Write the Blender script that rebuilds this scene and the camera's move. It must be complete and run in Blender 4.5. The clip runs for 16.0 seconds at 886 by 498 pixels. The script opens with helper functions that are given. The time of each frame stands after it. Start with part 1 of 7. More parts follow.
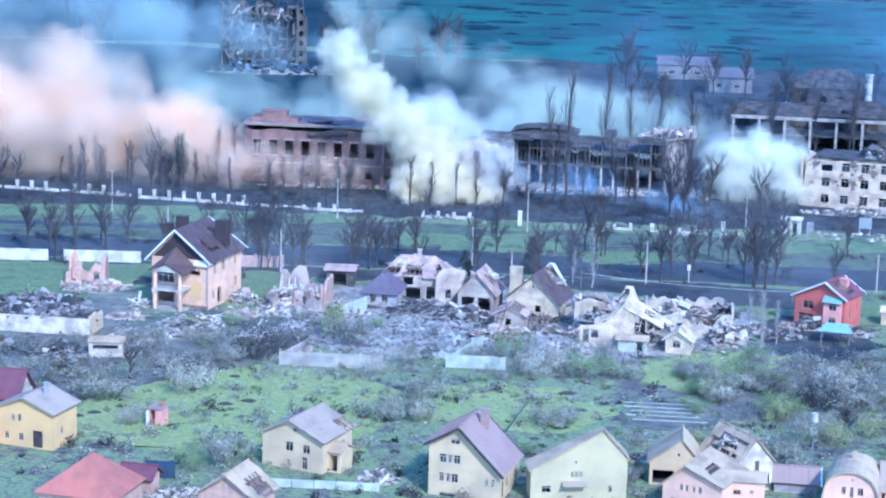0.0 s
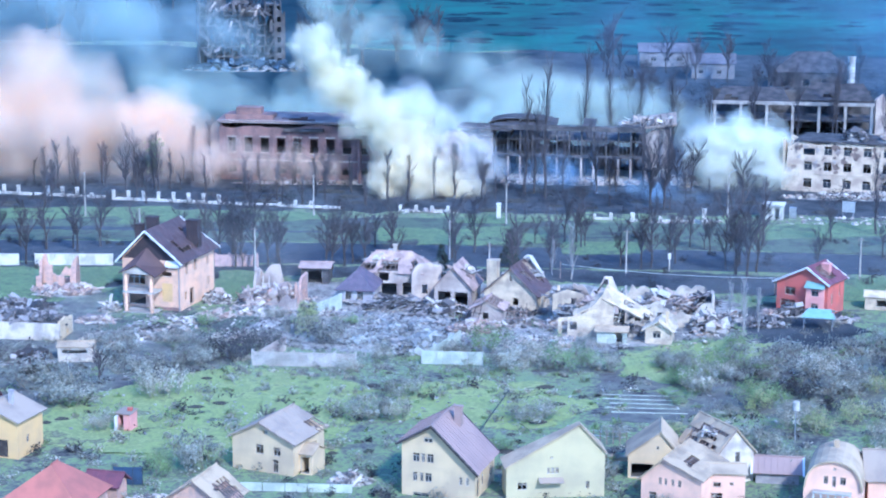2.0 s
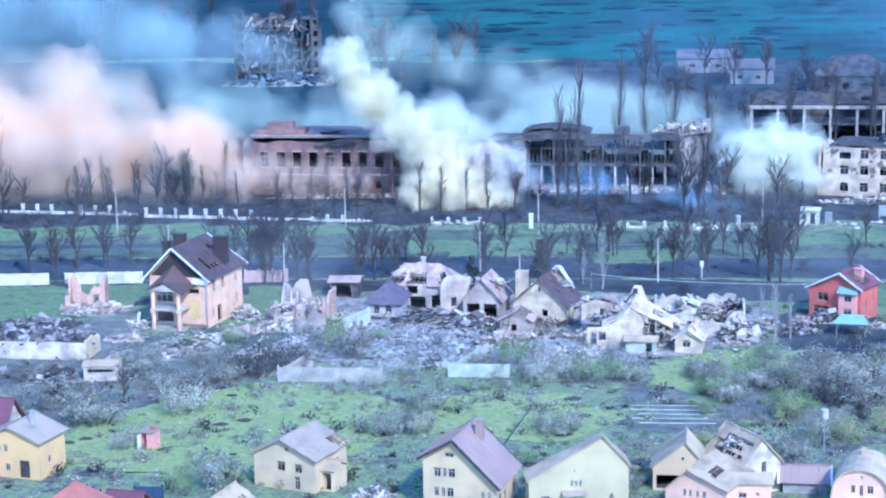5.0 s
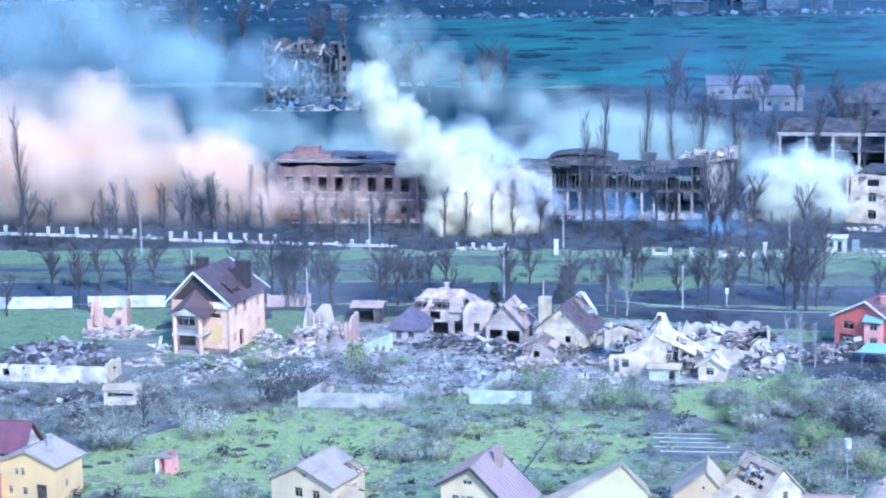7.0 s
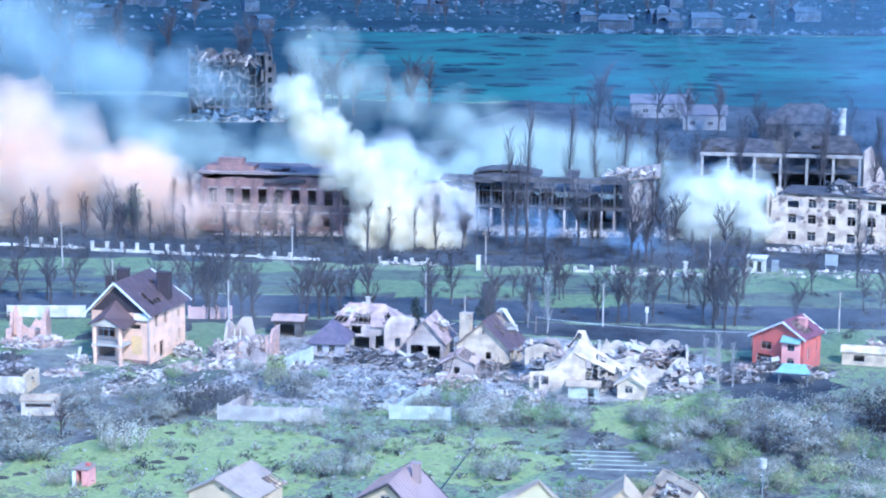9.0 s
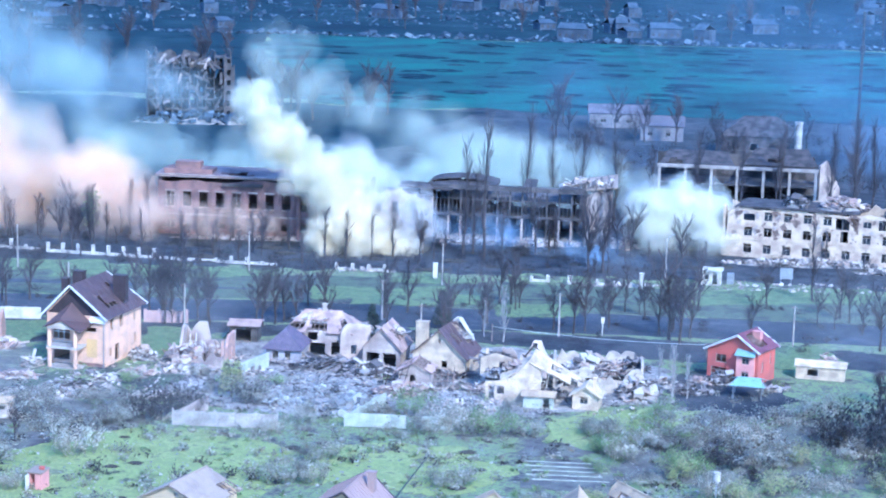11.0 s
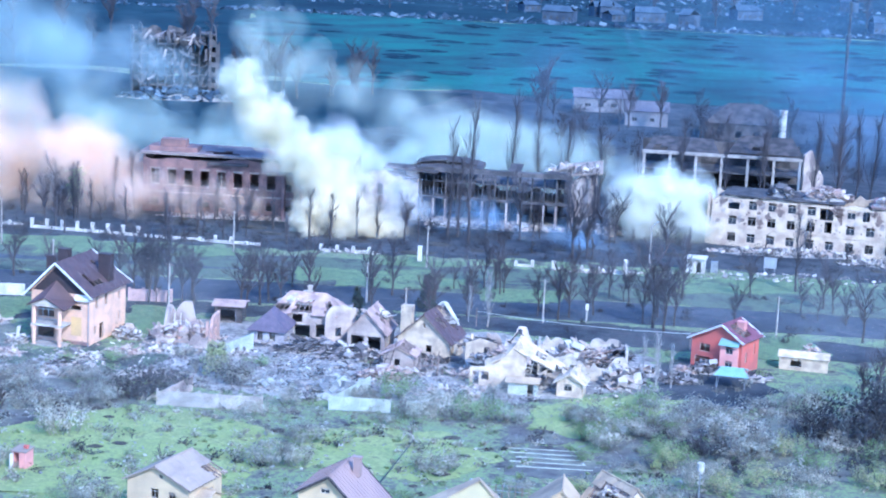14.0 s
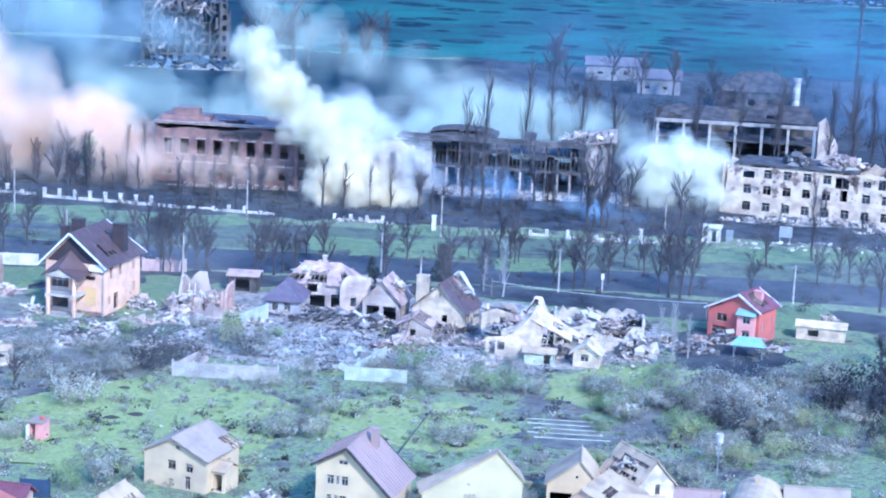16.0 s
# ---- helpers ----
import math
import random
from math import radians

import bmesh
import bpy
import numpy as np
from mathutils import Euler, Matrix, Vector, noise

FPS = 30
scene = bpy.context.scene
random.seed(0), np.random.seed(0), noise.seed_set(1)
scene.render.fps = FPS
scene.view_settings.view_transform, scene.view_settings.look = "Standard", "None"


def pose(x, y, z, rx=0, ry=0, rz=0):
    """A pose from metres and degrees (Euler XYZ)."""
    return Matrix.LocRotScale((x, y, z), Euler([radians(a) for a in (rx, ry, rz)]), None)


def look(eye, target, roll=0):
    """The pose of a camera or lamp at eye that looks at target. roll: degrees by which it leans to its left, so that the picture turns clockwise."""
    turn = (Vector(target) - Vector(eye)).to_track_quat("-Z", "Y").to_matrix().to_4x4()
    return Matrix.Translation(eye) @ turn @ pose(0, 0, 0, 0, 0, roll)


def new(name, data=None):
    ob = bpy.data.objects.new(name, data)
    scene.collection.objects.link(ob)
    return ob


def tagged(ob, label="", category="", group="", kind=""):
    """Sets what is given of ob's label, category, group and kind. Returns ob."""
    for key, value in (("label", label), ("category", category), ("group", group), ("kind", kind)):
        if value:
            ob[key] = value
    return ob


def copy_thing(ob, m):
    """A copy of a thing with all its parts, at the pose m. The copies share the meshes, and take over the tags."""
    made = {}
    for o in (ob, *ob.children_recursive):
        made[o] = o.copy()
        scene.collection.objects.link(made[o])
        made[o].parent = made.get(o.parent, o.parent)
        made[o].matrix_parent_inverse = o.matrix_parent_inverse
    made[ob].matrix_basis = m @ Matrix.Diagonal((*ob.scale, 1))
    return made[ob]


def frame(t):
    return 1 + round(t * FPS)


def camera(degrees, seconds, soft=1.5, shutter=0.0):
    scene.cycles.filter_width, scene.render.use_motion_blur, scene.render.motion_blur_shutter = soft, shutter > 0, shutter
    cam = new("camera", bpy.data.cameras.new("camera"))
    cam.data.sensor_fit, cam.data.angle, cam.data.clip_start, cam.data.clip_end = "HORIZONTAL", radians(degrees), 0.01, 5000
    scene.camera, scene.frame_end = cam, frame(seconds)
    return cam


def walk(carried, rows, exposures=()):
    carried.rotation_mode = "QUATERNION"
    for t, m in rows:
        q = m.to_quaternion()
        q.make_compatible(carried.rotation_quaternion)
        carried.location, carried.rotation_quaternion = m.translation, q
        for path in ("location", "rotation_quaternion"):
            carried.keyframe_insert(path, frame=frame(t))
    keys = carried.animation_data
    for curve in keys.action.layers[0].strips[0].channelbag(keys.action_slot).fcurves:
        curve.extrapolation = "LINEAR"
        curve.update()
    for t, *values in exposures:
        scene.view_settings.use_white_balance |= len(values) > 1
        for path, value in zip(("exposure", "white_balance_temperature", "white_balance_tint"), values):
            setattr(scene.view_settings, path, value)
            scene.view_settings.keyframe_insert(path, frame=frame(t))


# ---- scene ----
cam = camera(25.0, 16.0, soft=2.1)
PATH = [
    (0, (1.98, -6.71, 69.53), (-1.31, 335.98, -1.53), 1.66),
    (0.5, (2.53, -2.91, 68.78), (-4.05, 339.74, -2.25), 1.16),
    (1, (3.12, -1.92, 68.58), (-5.17, 340.61, -2.86), 0.61),
    (1.5, (3.82, -2.13, 68.60), (0.90, 340.35, -3.52), 0.30),
    (2, (4.65, -1.99, 68.57), (2.47, 340.52, -3.44), 0.27),
    (2.5, (5.35, -1.75, 68.49), (3.13, 340.70, -3.78), 0.12),
    (3, (6.08, -1.43, 68.47), (4.08, 340.99, -3.95), -0.09),
    (3.5, (6.75, -1.14, 68.44), (2.89, 341.33, -3.66), -0.48),
    (4, (7.39, -0.77, 68.45), (1.20, 341.69, -3.53), -0.89),
    (4.5, (7.91, -0.42, 68.38), (-0.95, 342.17, -2.74), -1.07),
    (7, (9.59, 1.29, 68.04), (-7.46, 344.68, 2.48), -0.94),
    (7.5, (9.77, 1.13, 68.16), (-5.48, 344.81, 3.77), -0.68),
    (8, (9.89, 0.96, 68.31), (-2.82, 344.89, 4.66), -0.36),
    (8.5, (9.89, 0.80, 68.45), (2.37, 344.88, 4.79), 0.06),
    (9, (9.86, 0.85, 68.53), (6.11, 345.02, 5.04), 0.37),
    (9.5, (9.84, 0.92, 68.63), (8.62, 345.07, 4.93), 0.57),
    (12, (9.07, 0.56, 69.43), (15.58, 344.98, 7.50), 2.03),
    (12.5, (8.90, 0.66, 69.59), (15.98, 344.92, 6.82), 2.14),
    (13, (8.48, 0.91, 69.71), (16.17, 345.05, 6.40), 2.38),
    (13.5, (8.29, 0.87, 69.83), (16.12, 344.95, 6.19), 2.59),
    (14, (8.13, 0.85, 69.93), (16.32, 344.44, 3.77), 2.76),
    (14.5, (7.79, 1.10, 69.93), (16.11, 344.30, 1.80), 2.93),
    (15, (7.59, 1.55, 69.91), (15.77, 344.35, -0.26), 2.83),
    (15.5, (7.32, 1.87, 69.86), (15.03, 344.41, -1.61), 2.72),
    (16, (7.13, 2.23, 69.83), (14.09, 344.74, -1.86), 2.65),
]
walk(cam, [(t, look(eye, target, roll)) for t, eye, target, roll in PATH], [(0, 0.99, 3900, 12), (4.5, 1.01, 3900, 12), (7, 1.14, 3920, 12), (16, 1.17, 3930, 14)])

# world and sun: hazy spring daylight, the sun high on the camera's right
world = bpy.data.worlds.new("hazy_sky")
scene.world = world
world.use_nodes = True
wn = world.node_tree.nodes
sky = wn.new("ShaderNodeTexSky")
sky.sky_type, sky.sun_disc = "NISHITA", False
sky.sun_elevation, sky.sun_rotation = radians(39), radians(153)
sky.dust_density, sky.air_density = 0.6, 1.2
world.node_tree.links.new(sky.outputs[0], wn["Background"].inputs[0])
wn["Background"].inputs[1].default_value = 0.15
sun = new("sun", bpy.data.lights.new("sun", "SUN"))
sun.data.energy, sun.data.angle, sun.data.color = 2.9, radians(5), (1.0, 0.74, 0.42)
sun.matrix_basis = look((34, -68, 62), (0, 0, 0))
scene.cycles.transparent_max_bounces = 160

# ---- materials ----


def material(name, col, col2=None, scale=0.6, rough=0.85, bump=0.15, metal=0.0, spread=0.10, fine=9.0):
    """A surface of two colours mixed by noise at two scales, with relief, and a little different on each object."""
    m = bpy.data.materials.new(name)
    m.use_nodes = True
    n, l = m.node_tree.nodes, m.node_tree.links
    b = n["Principled BSDF"]
    b.inputs["Roughness"].default_value, b.inputs["Metallic"].default_value = rough, metal
    co = n.new("ShaderNodeTexCoord")
    big, small = n.new("ShaderNodeTexNoise"), n.new("ShaderNodeTexNoise")
    big.inputs["Scale"].default_value, big.inputs["Detail"].default_value = scale, 6
    small.inputs["Scale"].default_value, small.inputs["Detail"].default_value = fine, 3
    l.new(co.outputs["Object"], big.inputs["Vector"])
    l.new(co.outputs["Object"], small.inputs["Vector"])
    ramp = n.new("ShaderNodeValToRGB")
    ramp.color_ramp.elements[0].position, ramp.color_ramp.elements[1].position = 0.40, 0.62
    col2 = col2 or tuple(c * 0.72 for c in col)
    ramp.color_ramp.elements[0].color, ramp.color_ramp.elements[1].color = (*col, 1), (*col2, 1)
    add = n.new("ShaderNodeMath")
    add.operation = "MULTIPLY_ADD"
    add.inputs[1].default_value, add.inputs[2].default_value = 0.25, -0.125
    l.new(small.outputs["Fac"], add.inputs[0])
    both = n.new("ShaderNodeMath")
    l.new(big.outputs["Fac"], both.inputs[0])
    l.new(add.outputs[0], both.inputs[1])
    l.new(both.outputs[0], ramp.inputs[0])
    hsv, info, rng = n.new("ShaderNodeHueSaturation"), n.new("ShaderNodeObjectInfo"), n.new("ShaderNodeMapRange")
    rng.inputs["To Min"].default_value, rng.inputs["To Max"].default_value = 1 - spread, 1 + spread
    l.new(info.outputs["Random"], rng.inputs["Value"])
    l.new(rng.outputs[0], hsv.inputs["Value"])
    l.new(ramp.outputs[0], hsv.inputs["Color"])
    l.new(hsv.outputs[0], b.inputs["Base Color"])
    bp = n.new("ShaderNodeBump")
    bp.inputs["Strength"].default_value, bp.inputs["Distance"].default_value = bump, 0.1
    l.new(both.outputs[0], bp.inputs["Height"])
    l.new(bp.outputs[0], b.inputs["Normal"])
    return m


def mixed(name, cols, rough=0.9, thin=False):
    """Each loose piece of a mesh takes one of the colours by chance."""
    m = bpy.data.materials.new(name)
    m.use_nodes = True
    n, l = m.node_tree.nodes, m.node_tree.links
    b = n["Principled BSDF"]
    b.inputs["Roughness"].default_value = rough
    if thin:
        b.inputs["Specular IOR Level"].default_value = 0.1
        glow, half = n.new("ShaderNodeBsdfTranslucent"), n.new("ShaderNodeMixShader")
        l.new(b.outputs[0], half.inputs[1])
        l.new(glow.outputs[0], half.inputs[2])
        l.new(half.outputs[0], n["Material Output"].inputs["Surface"])
    geo, ramp = n.new("ShaderNodeNewGeometry"), n.new("ShaderNodeValToRGB")
    ramp.color_ramp.interpolation = "CONSTANT"
    el = ramp.color_ramp.elements
    while len(el) < len(cols):
        el.new(0.5)
    for k, c in enumerate(cols):
        el[k].position, el[k].color = k / len(cols), (*c, 1)
    if thin:
        patch, mixr, wide = n.new("ShaderNodeTexNoise"), n.new("ShaderNodeMath"), n.new("ShaderNodeMapRange")
        patch.inputs["Scale"].default_value, patch.inputs["Detail"].default_value = 0.45, 3
        l.new(geo.outputs["Position"], patch.inputs["Vector"])
        wide.inputs["From Min"].default_value, wide.inputs["From Max"].default_value = 0.36, 0.64
        wide.inputs["To Max"].default_value = 0.7
        l.new(patch.outputs["Fac"], wide.inputs["Value"])
        mixr.operation = "MULTIPLY_ADD"
        mixr.inputs[1].default_value = 0.29
        l.new(geo.outputs["Random Per Island"], mixr.inputs[0])
        l.new(wide.outputs[0], mixr.inputs[2])
        l.new(mixr.outputs[0], ramp.inputs[0])
    else:
        l.new(geo.outputs["Random Per Island"], ramp.inputs[0])
    ns, hsv, rng = n.new("ShaderNodeTexNoise"), n.new("ShaderNodeHueSaturation"), n.new("ShaderNodeMapRange")
    co = n.new("ShaderNodeTexCoord")
    ns.inputs["Scale"].default_value, ns.inputs["Detail"].default_value = 1.3, 5
    l.new(co.outputs["Object"], ns.inputs["Vector"])
    rng.inputs["To Min"].default_value, rng.inputs["To Max"].default_value = 0.7, 1.25
    l.new(ns.outputs["Fac"], rng.inputs["Value"])
    l.new(rng.outputs[0], hsv.inputs["Value"])
    l.new(ramp.outputs[0], hsv.inputs["Color"])
    l.new(hsv.outputs[0], b.inputs["Base Color"])
    if thin:
        l.new(hsv.outputs[0], glow.inputs["Color"])
    return m


def smoke_material(name, col, alpha, scale=0.12):
    """Thin dust: scatters light both ways and lets most of it through, unevenly."""
    m = bpy.data.materials.new(name)
    m.use_nodes = True
    n, l = m.node_tree.nodes, m.node_tree.links
    n.remove(n["Principled BSDF"])
    d, t, clear = n.new("ShaderNodeBsdfDiffuse"), n.new("ShaderNodeBsdfTranslucent"), n.new("ShaderNodeBsdfTransparent")
    d.inputs["Color"].default_value = t.inputs["Color"].default_value = (*col, 1)
    half, out = n.new("ShaderNodeMixShader"), n.new("ShaderNodeMixShader")
    l.new(d.outputs[0], half.inputs[1])
    l.new(t.outputs[0], half.inputs[2])
    co, ns, rng = n.new("ShaderNodeTexCoord"), n.new("ShaderNodeTexNoise"), n.new("ShaderNodeMapRange")
    ns.inputs["Scale"].default_value, ns.inputs["Detail"].default_value = scale, 5
    l.new(co.outputs["Object"], ns.inputs["Vector"])
    rng.inputs["From Min"].default_value, rng.inputs["From Max"].default_value = 0.34, 0.66
    rng.inputs["To Min"].default_value, rng.inputs["To Max"].default_value = 0.0, alpha
    l.new(ns.outputs["Fac"], rng.inputs["Value"])
    l.new(rng.outputs[0], out.inputs[0])
    l.new(clear.outputs[0], out.inputs[1])
    l.new(half.outputs[0], out.inputs[2])
    l.new(out.outputs[0], n["Material Output"].inputs["Surface"])
    return m


def ground_material(name, cols, scales=(0.035, 0.22, 1.6), mixes=(0.5, 0.35, 0.15), spots=(0.38, 0.66), bump=0.5):
    """Earth and grass: colours along a ramp by three sizes of noise."""
    m = bpy.data.materials.new(name)
    m.use_nodes = True
    n, l = m.node_tree.nodes, m.node_tree.links
    b = n["Principled BSDF"]
    b.inputs["Roughness"].default_value = 1.0
    b.inputs["Specular IOR Level"].default_value = 0.1
    co, total = n.new("ShaderNodeTexCoord"), None
    for s, w in zip(scales, mixes):
        ns, mul = n.new("ShaderNodeTexNoise"), n.new("ShaderNodeMath")
        ns.inputs["Scale"].default_value, ns.inputs["Detail"].default_value = s, 5
        l.new(co.outputs["Object"], ns.inputs["Vector"])
        mul.operation = "MULTIPLY"
        mul.inputs[1].default_value = w
        l.new(ns.outputs["Fac"], mul.inputs[0])
        if total:
            add = n.new("ShaderNodeMath")
            l.new(total, add.inputs[0])
            l.new(mul.outputs[0], add.inputs[1])
            total = add.outputs[0]
        else:
            total = mul.outputs[0]
    ramp = n.new("ShaderNodeValToRGB")
    el = ramp.color_ramp.elements
    while len(el) < len(cols):
        el.new(0.5)
    for k, c in enumerate(cols):
        el[k].position = spots[0] + (spots[1] - spots[0]) * k / (len(cols) - 1)
        el[k].color = (*c, 1)
    l.new(total, ramp.inputs[0])
    l.new(ramp.outputs[0], b.inputs["Base Color"])
    bp = n.new("ShaderNodeBump")
    bp.inputs["Strength"].default_value, bp.inputs["Distance"].default_value = bump, 0.3
    l.new(total, bp.inputs["Height"])
    l.new(bp.outputs[0], b.inputs["Normal"])
    return m


EARTH = ground_material("earth_and_grass", mixes=(0.34, 0.38, 0.28), scales=(0.06, 0.30, 1.5), cols=[(0.06, 0.062, 0.065), (0.12, 0.12, 0.115), (0.17, 0.19, 0.13), (0.23, 0.30, 0.13), (0.13, 0.135, 0.12), (0.21, 0.25, 0.13), (0.29, 0.29, 0.23)], spots=(0.39, 0.63))
LAWN = ground_material("spring_grass", [(0.10, 0.11, 0.085), (0.19, 0.22, 0.11), (0.29, 0.345, 0.125), (0.22, 0.255, 0.115), (0.32, 0.365, 0.145), (0.14, 0.15, 0.10), (0.26, 0.27, 0.16)], (0.09, 0.34, 1.6), (0.42, 0.40, 0.18), (0.38, 0.63))
ROADSIDE = ground_material("roadside_grass", [(0.06, 0.07, 0.072), (0.11, 0.135, 0.09), (0.175, 0.235, 0.11), (0.12, 0.155, 0.09), (0.19, 0.245, 0.115), (0.07, 0.08, 0.075)], (0.08, 0.3, 1.4), (0.4, 0.36, 0.24), (0.36, 0.66))
VERGE = ground_material("verge_grass", [(0.05, 0.053, 0.06), (0.075, 0.08, 0.08), (0.12, 0.15, 0.10), (0.08, 0.09, 0.08), (0.06, 0.063, 0.068)], (0.05, 0.25, 1.4), (0.45, 0.35, 0.20), (0.36, 0.64))
# burnt soil and asphalt, their colours shifted bluer for the haze
SCORCHED = ground_material("scorched_earth", [(0.026, 0.032, 0.042), (0.05, 0.056, 0.066), (0.085, 0.09, 0.098), (0.045, 0.06, 0.05)], (0.05, 0.3, 2.0))
ASPHALT = ground_material("worn_asphalt", [(0.038, 0.047, 0.062), (0.062, 0.072, 0.09), (0.10, 0.108, 0.125)], (0.06, 0.4, 3.0), bump=0.15)
# distance haze is put into the blue-green of the meadow and far ground
HAZED_FIELD = ground_material("far_meadow", [(0.018, 0.034, 0.048), (0.03, 0.075, 0.08), (0.042, 0.125, 0.11)], (0.012, 0.05, 0.3), spots=(0.36, 0.6))
HAZED_EARTH = ground_material("far_ground", [(0.010, 0.022, 0.036), (0.016, 0.036, 0.05), (0.038, 0.06, 0.075)], (0.02, 0.06, 0.3))
CRATER = ground_material("crater_soil", [(0.045, 0.045, 0.045), (0.085, 0.08, 0.07)], (0.2, 0.8, 3.0))
DEBRIS_SOIL = ground_material("dusty_debris", [(0.12, 0.115, 0.115), (0.24, 0.23, 0.215), (0.36, 0.34, 0.31), (0.18, 0.17, 0.165)], (0.3, 1.2, 4.0), bump=0.8)
GARDEN_BED = ground_material("dug_soil", [(0.075, 0.075, 0.08), (0.13, 0.13, 0.125), (0.19, 0.20, 0.16), (0.24, 0.28, 0.165)], (0.1, 0.45, 2.0), spots=(0.38, 0.66))

CREAM = material("cream_render", (0.61, 0.475, 0.28), (0.47, 0.37, 0.24), 0.3)
YELLOW = material("yellow_render", (0.66, 0.45, 0.19), (0.56, 0.39, 0.19), 0.4)
BRIGHT_CREAM = material("bright_cream_render", (0.62, 0.51, 0.35), (0.38, 0.31, 0.235), 0.6, bump=0.3)
WHITE_WALL = material("white_render", (0.58, 0.51, 0.41), (0.34, 0.30, 0.26))
LIMEY = material("pale_lime_render", (0.49, 0.42, 0.24), (0.40, 0.345, 0.215), 0.3)
PINK_WALL = material("pink_render", (0.70, 0.44, 0.31), (0.58, 0.38, 0.28))
PEACH = material("peach_brick", (0.72, 0.46, 0.29), (0.56, 0.38, 0.27), 0.5)
RED_WALL = material("red_render", (0.50, 0.13, 0.10), (0.36, 0.12, 0.10), 0.4)
RED_PALE = material("pale_red_render", (0.66, 0.33, 0.28), (0.54, 0.27, 0.24), 0.5)
BRICK_PINK = material("dusty_pink_brick", (0.25, 0.15, 0.13), (0.13, 0.09, 0.088), 0.35)
ORANGE_BRICK = material("orange_brick", (0.54, 0.34, 0.25), (0.38, 0.27, 0.23), 1.5)
GREY_BRICK = material("grey_brick", (0.38, 0.36, 0.36), (0.28, 0.26, 0.28), 1.0)
DUSTY_WHITE = material("dusty_white_render", (0.50, 0.42, 0.35), (0.25, 0.205, 0.19), 0.30, bump=0.3)
BROWN_ROOF = material("brown_metal_roof", (0.10, 0.062, 0.06), (0.075, 0.05, 0.052), 0.6, 0.6)
DARK_BROWN = material("dark_brown_brick", (0.05, 0.036, 0.04), (0.035, 0.028, 0.032), 1.0)
MAROON_ROOF = material("maroon_roof", (0.16, 0.06, 0.08), (0.12, 0.05, 0.07), 0.8, 0.7)
GREY_ROOF = material("grey_slate_roof", (0.34, 0.275, 0.21), (0.245, 0.20, 0.165), 0.35, 0.8)
LILAC_ROOF = material("lilac_grey_metal_roof", (0.31, 0.225, 0.20), (0.26, 0.19, 0.175), 0.3, 0.6)
PURPLE_ROOF = material("purple_grey_tile_roof", (0.14, 0.11, 0.15), (0.10, 0.085, 0.12), 0.9, 0.7)
RED_ROOF = material("red_tile_roof", (0.40, 0.145, 0.105), (0.30, 0.12, 0.09), 0.5, 0.75)
PALE_ROOF = material("pale_cream_roof", (0.44, 0.345, 0.225), (0.28, 0.22, 0.15), 0.35, 0.9)
TORN_ROOF = material("dusty_torn_tile_roof", (0.46, 0.34, 0.29), (0.27, 0.20, 0.18), 0.6, 0.9, 0.4)
DARK_ROOF = material("burnt_roof_felt", (0.035, 0.034, 0.038), (0.09, 0.08, 0.08), 0.5, 0.9)
TEAL_ROOF = material("teal_sheet_roof", (0.27, 0.40, 0.37), (0.21, 0.32, 0.30), 0.7, 0.6)
BURNT = material("burnt_concrete", (0.045, 0.045, 0.05), (0.13, 0.12, 0.12), 0.4, 0.95, 0.4)
CONCRETE = material("pale_concrete", (0.42, 0.39, 0.35), (0.27, 0.25, 0.23), 0.5)
FENCE_WHITE = material("white_painted_concrete", (0.64, 0.61, 0.54), (0.40, 0.38, 0.34), 0.5)
FENCE_PALE = material("pale_green_sheet_fence", (0.50, 0.53, 0.44), (0.34, 0.37, 0.32), 0.5, 0.7)
PINK_FENCE = material("pink_brick_fence", (0.52, 0.36, 0.32), (0.42, 0.30, 0.29), 1.0)
WHITE_TRIM = material("white_trim", (0.78, 0.77, 0.75), (0.62, 0.62, 0.62), 1.5, 0.5)
WINDOW_WOOD = material("weathered_window_wood", (0.40, 0.36, 0.31), (0.26, 0.24, 0.22), 1.5, 0.6)
TIMBER = material("weathered_timber", (0.26, 0.20, 0.17), (0.14, 0.11, 0.10), 2.0)
DARK_TIMBER = material("charred_timber", (0.035, 0.03, 0.03), (0.08, 0.065, 0.06), 2.0)
GLASS_DARK = material("dusty_window_glass", (0.03, 0.035, 0.045), (0.05, 0.055, 0.065), 1.0, 0.25, 0.0)
# room shade put into the floor and ceiling colour; one garage's walls share it
INSIDE = material("room_shade_and_garage_grey", (0.10, 0.095, 0.095), (0.05, 0.05, 0.055), 0.8)
METAL_GREY = material("galvanised_metal", (0.45, 0.46, 0.48), (0.36, 0.37, 0.39), 2.0, 0.45, 0.05, 0.6)
MAST_DARK = material("dark_steel", (0.03, 0.035, 0.045), (0.05, 0.055, 0.06), 1.0, 0.6)
BLUE_PANEL = material("dark_blue_sheet", (0.05, 0.08, 0.15), (0.04, 0.06, 0.11), 1.0, 0.5)
WIRE = material("pale_cable", (0.55, 0.60, 0.55), None, 1.0, 0.6)
BARK = material("grey_bark", (0.06, 0.053, 0.055), (0.035, 0.032, 0.036), 2.0)
LEAF_DARK = mixed("dark_scrub_buds", [(0.04, 0.042, 0.05), (0.065, 0.066, 0.075), (0.09, 0.092, 0.095), (0.12, 0.125, 0.115)], thin=True)
PALE_BARK = material("pale_birch_bark", (0.40, 0.38, 0.36), (0.22, 0.21, 0.20), 2.0)
TWIG = material("bare_twigs", (0.07, 0.065, 0.075), (0.05, 0.046, 0.055), 2.0)
TWIG_GREY = material("grey_bush_twigs", (0.28, 0.26, 0.21), (0.19, 0.18, 0.15), 2.0)
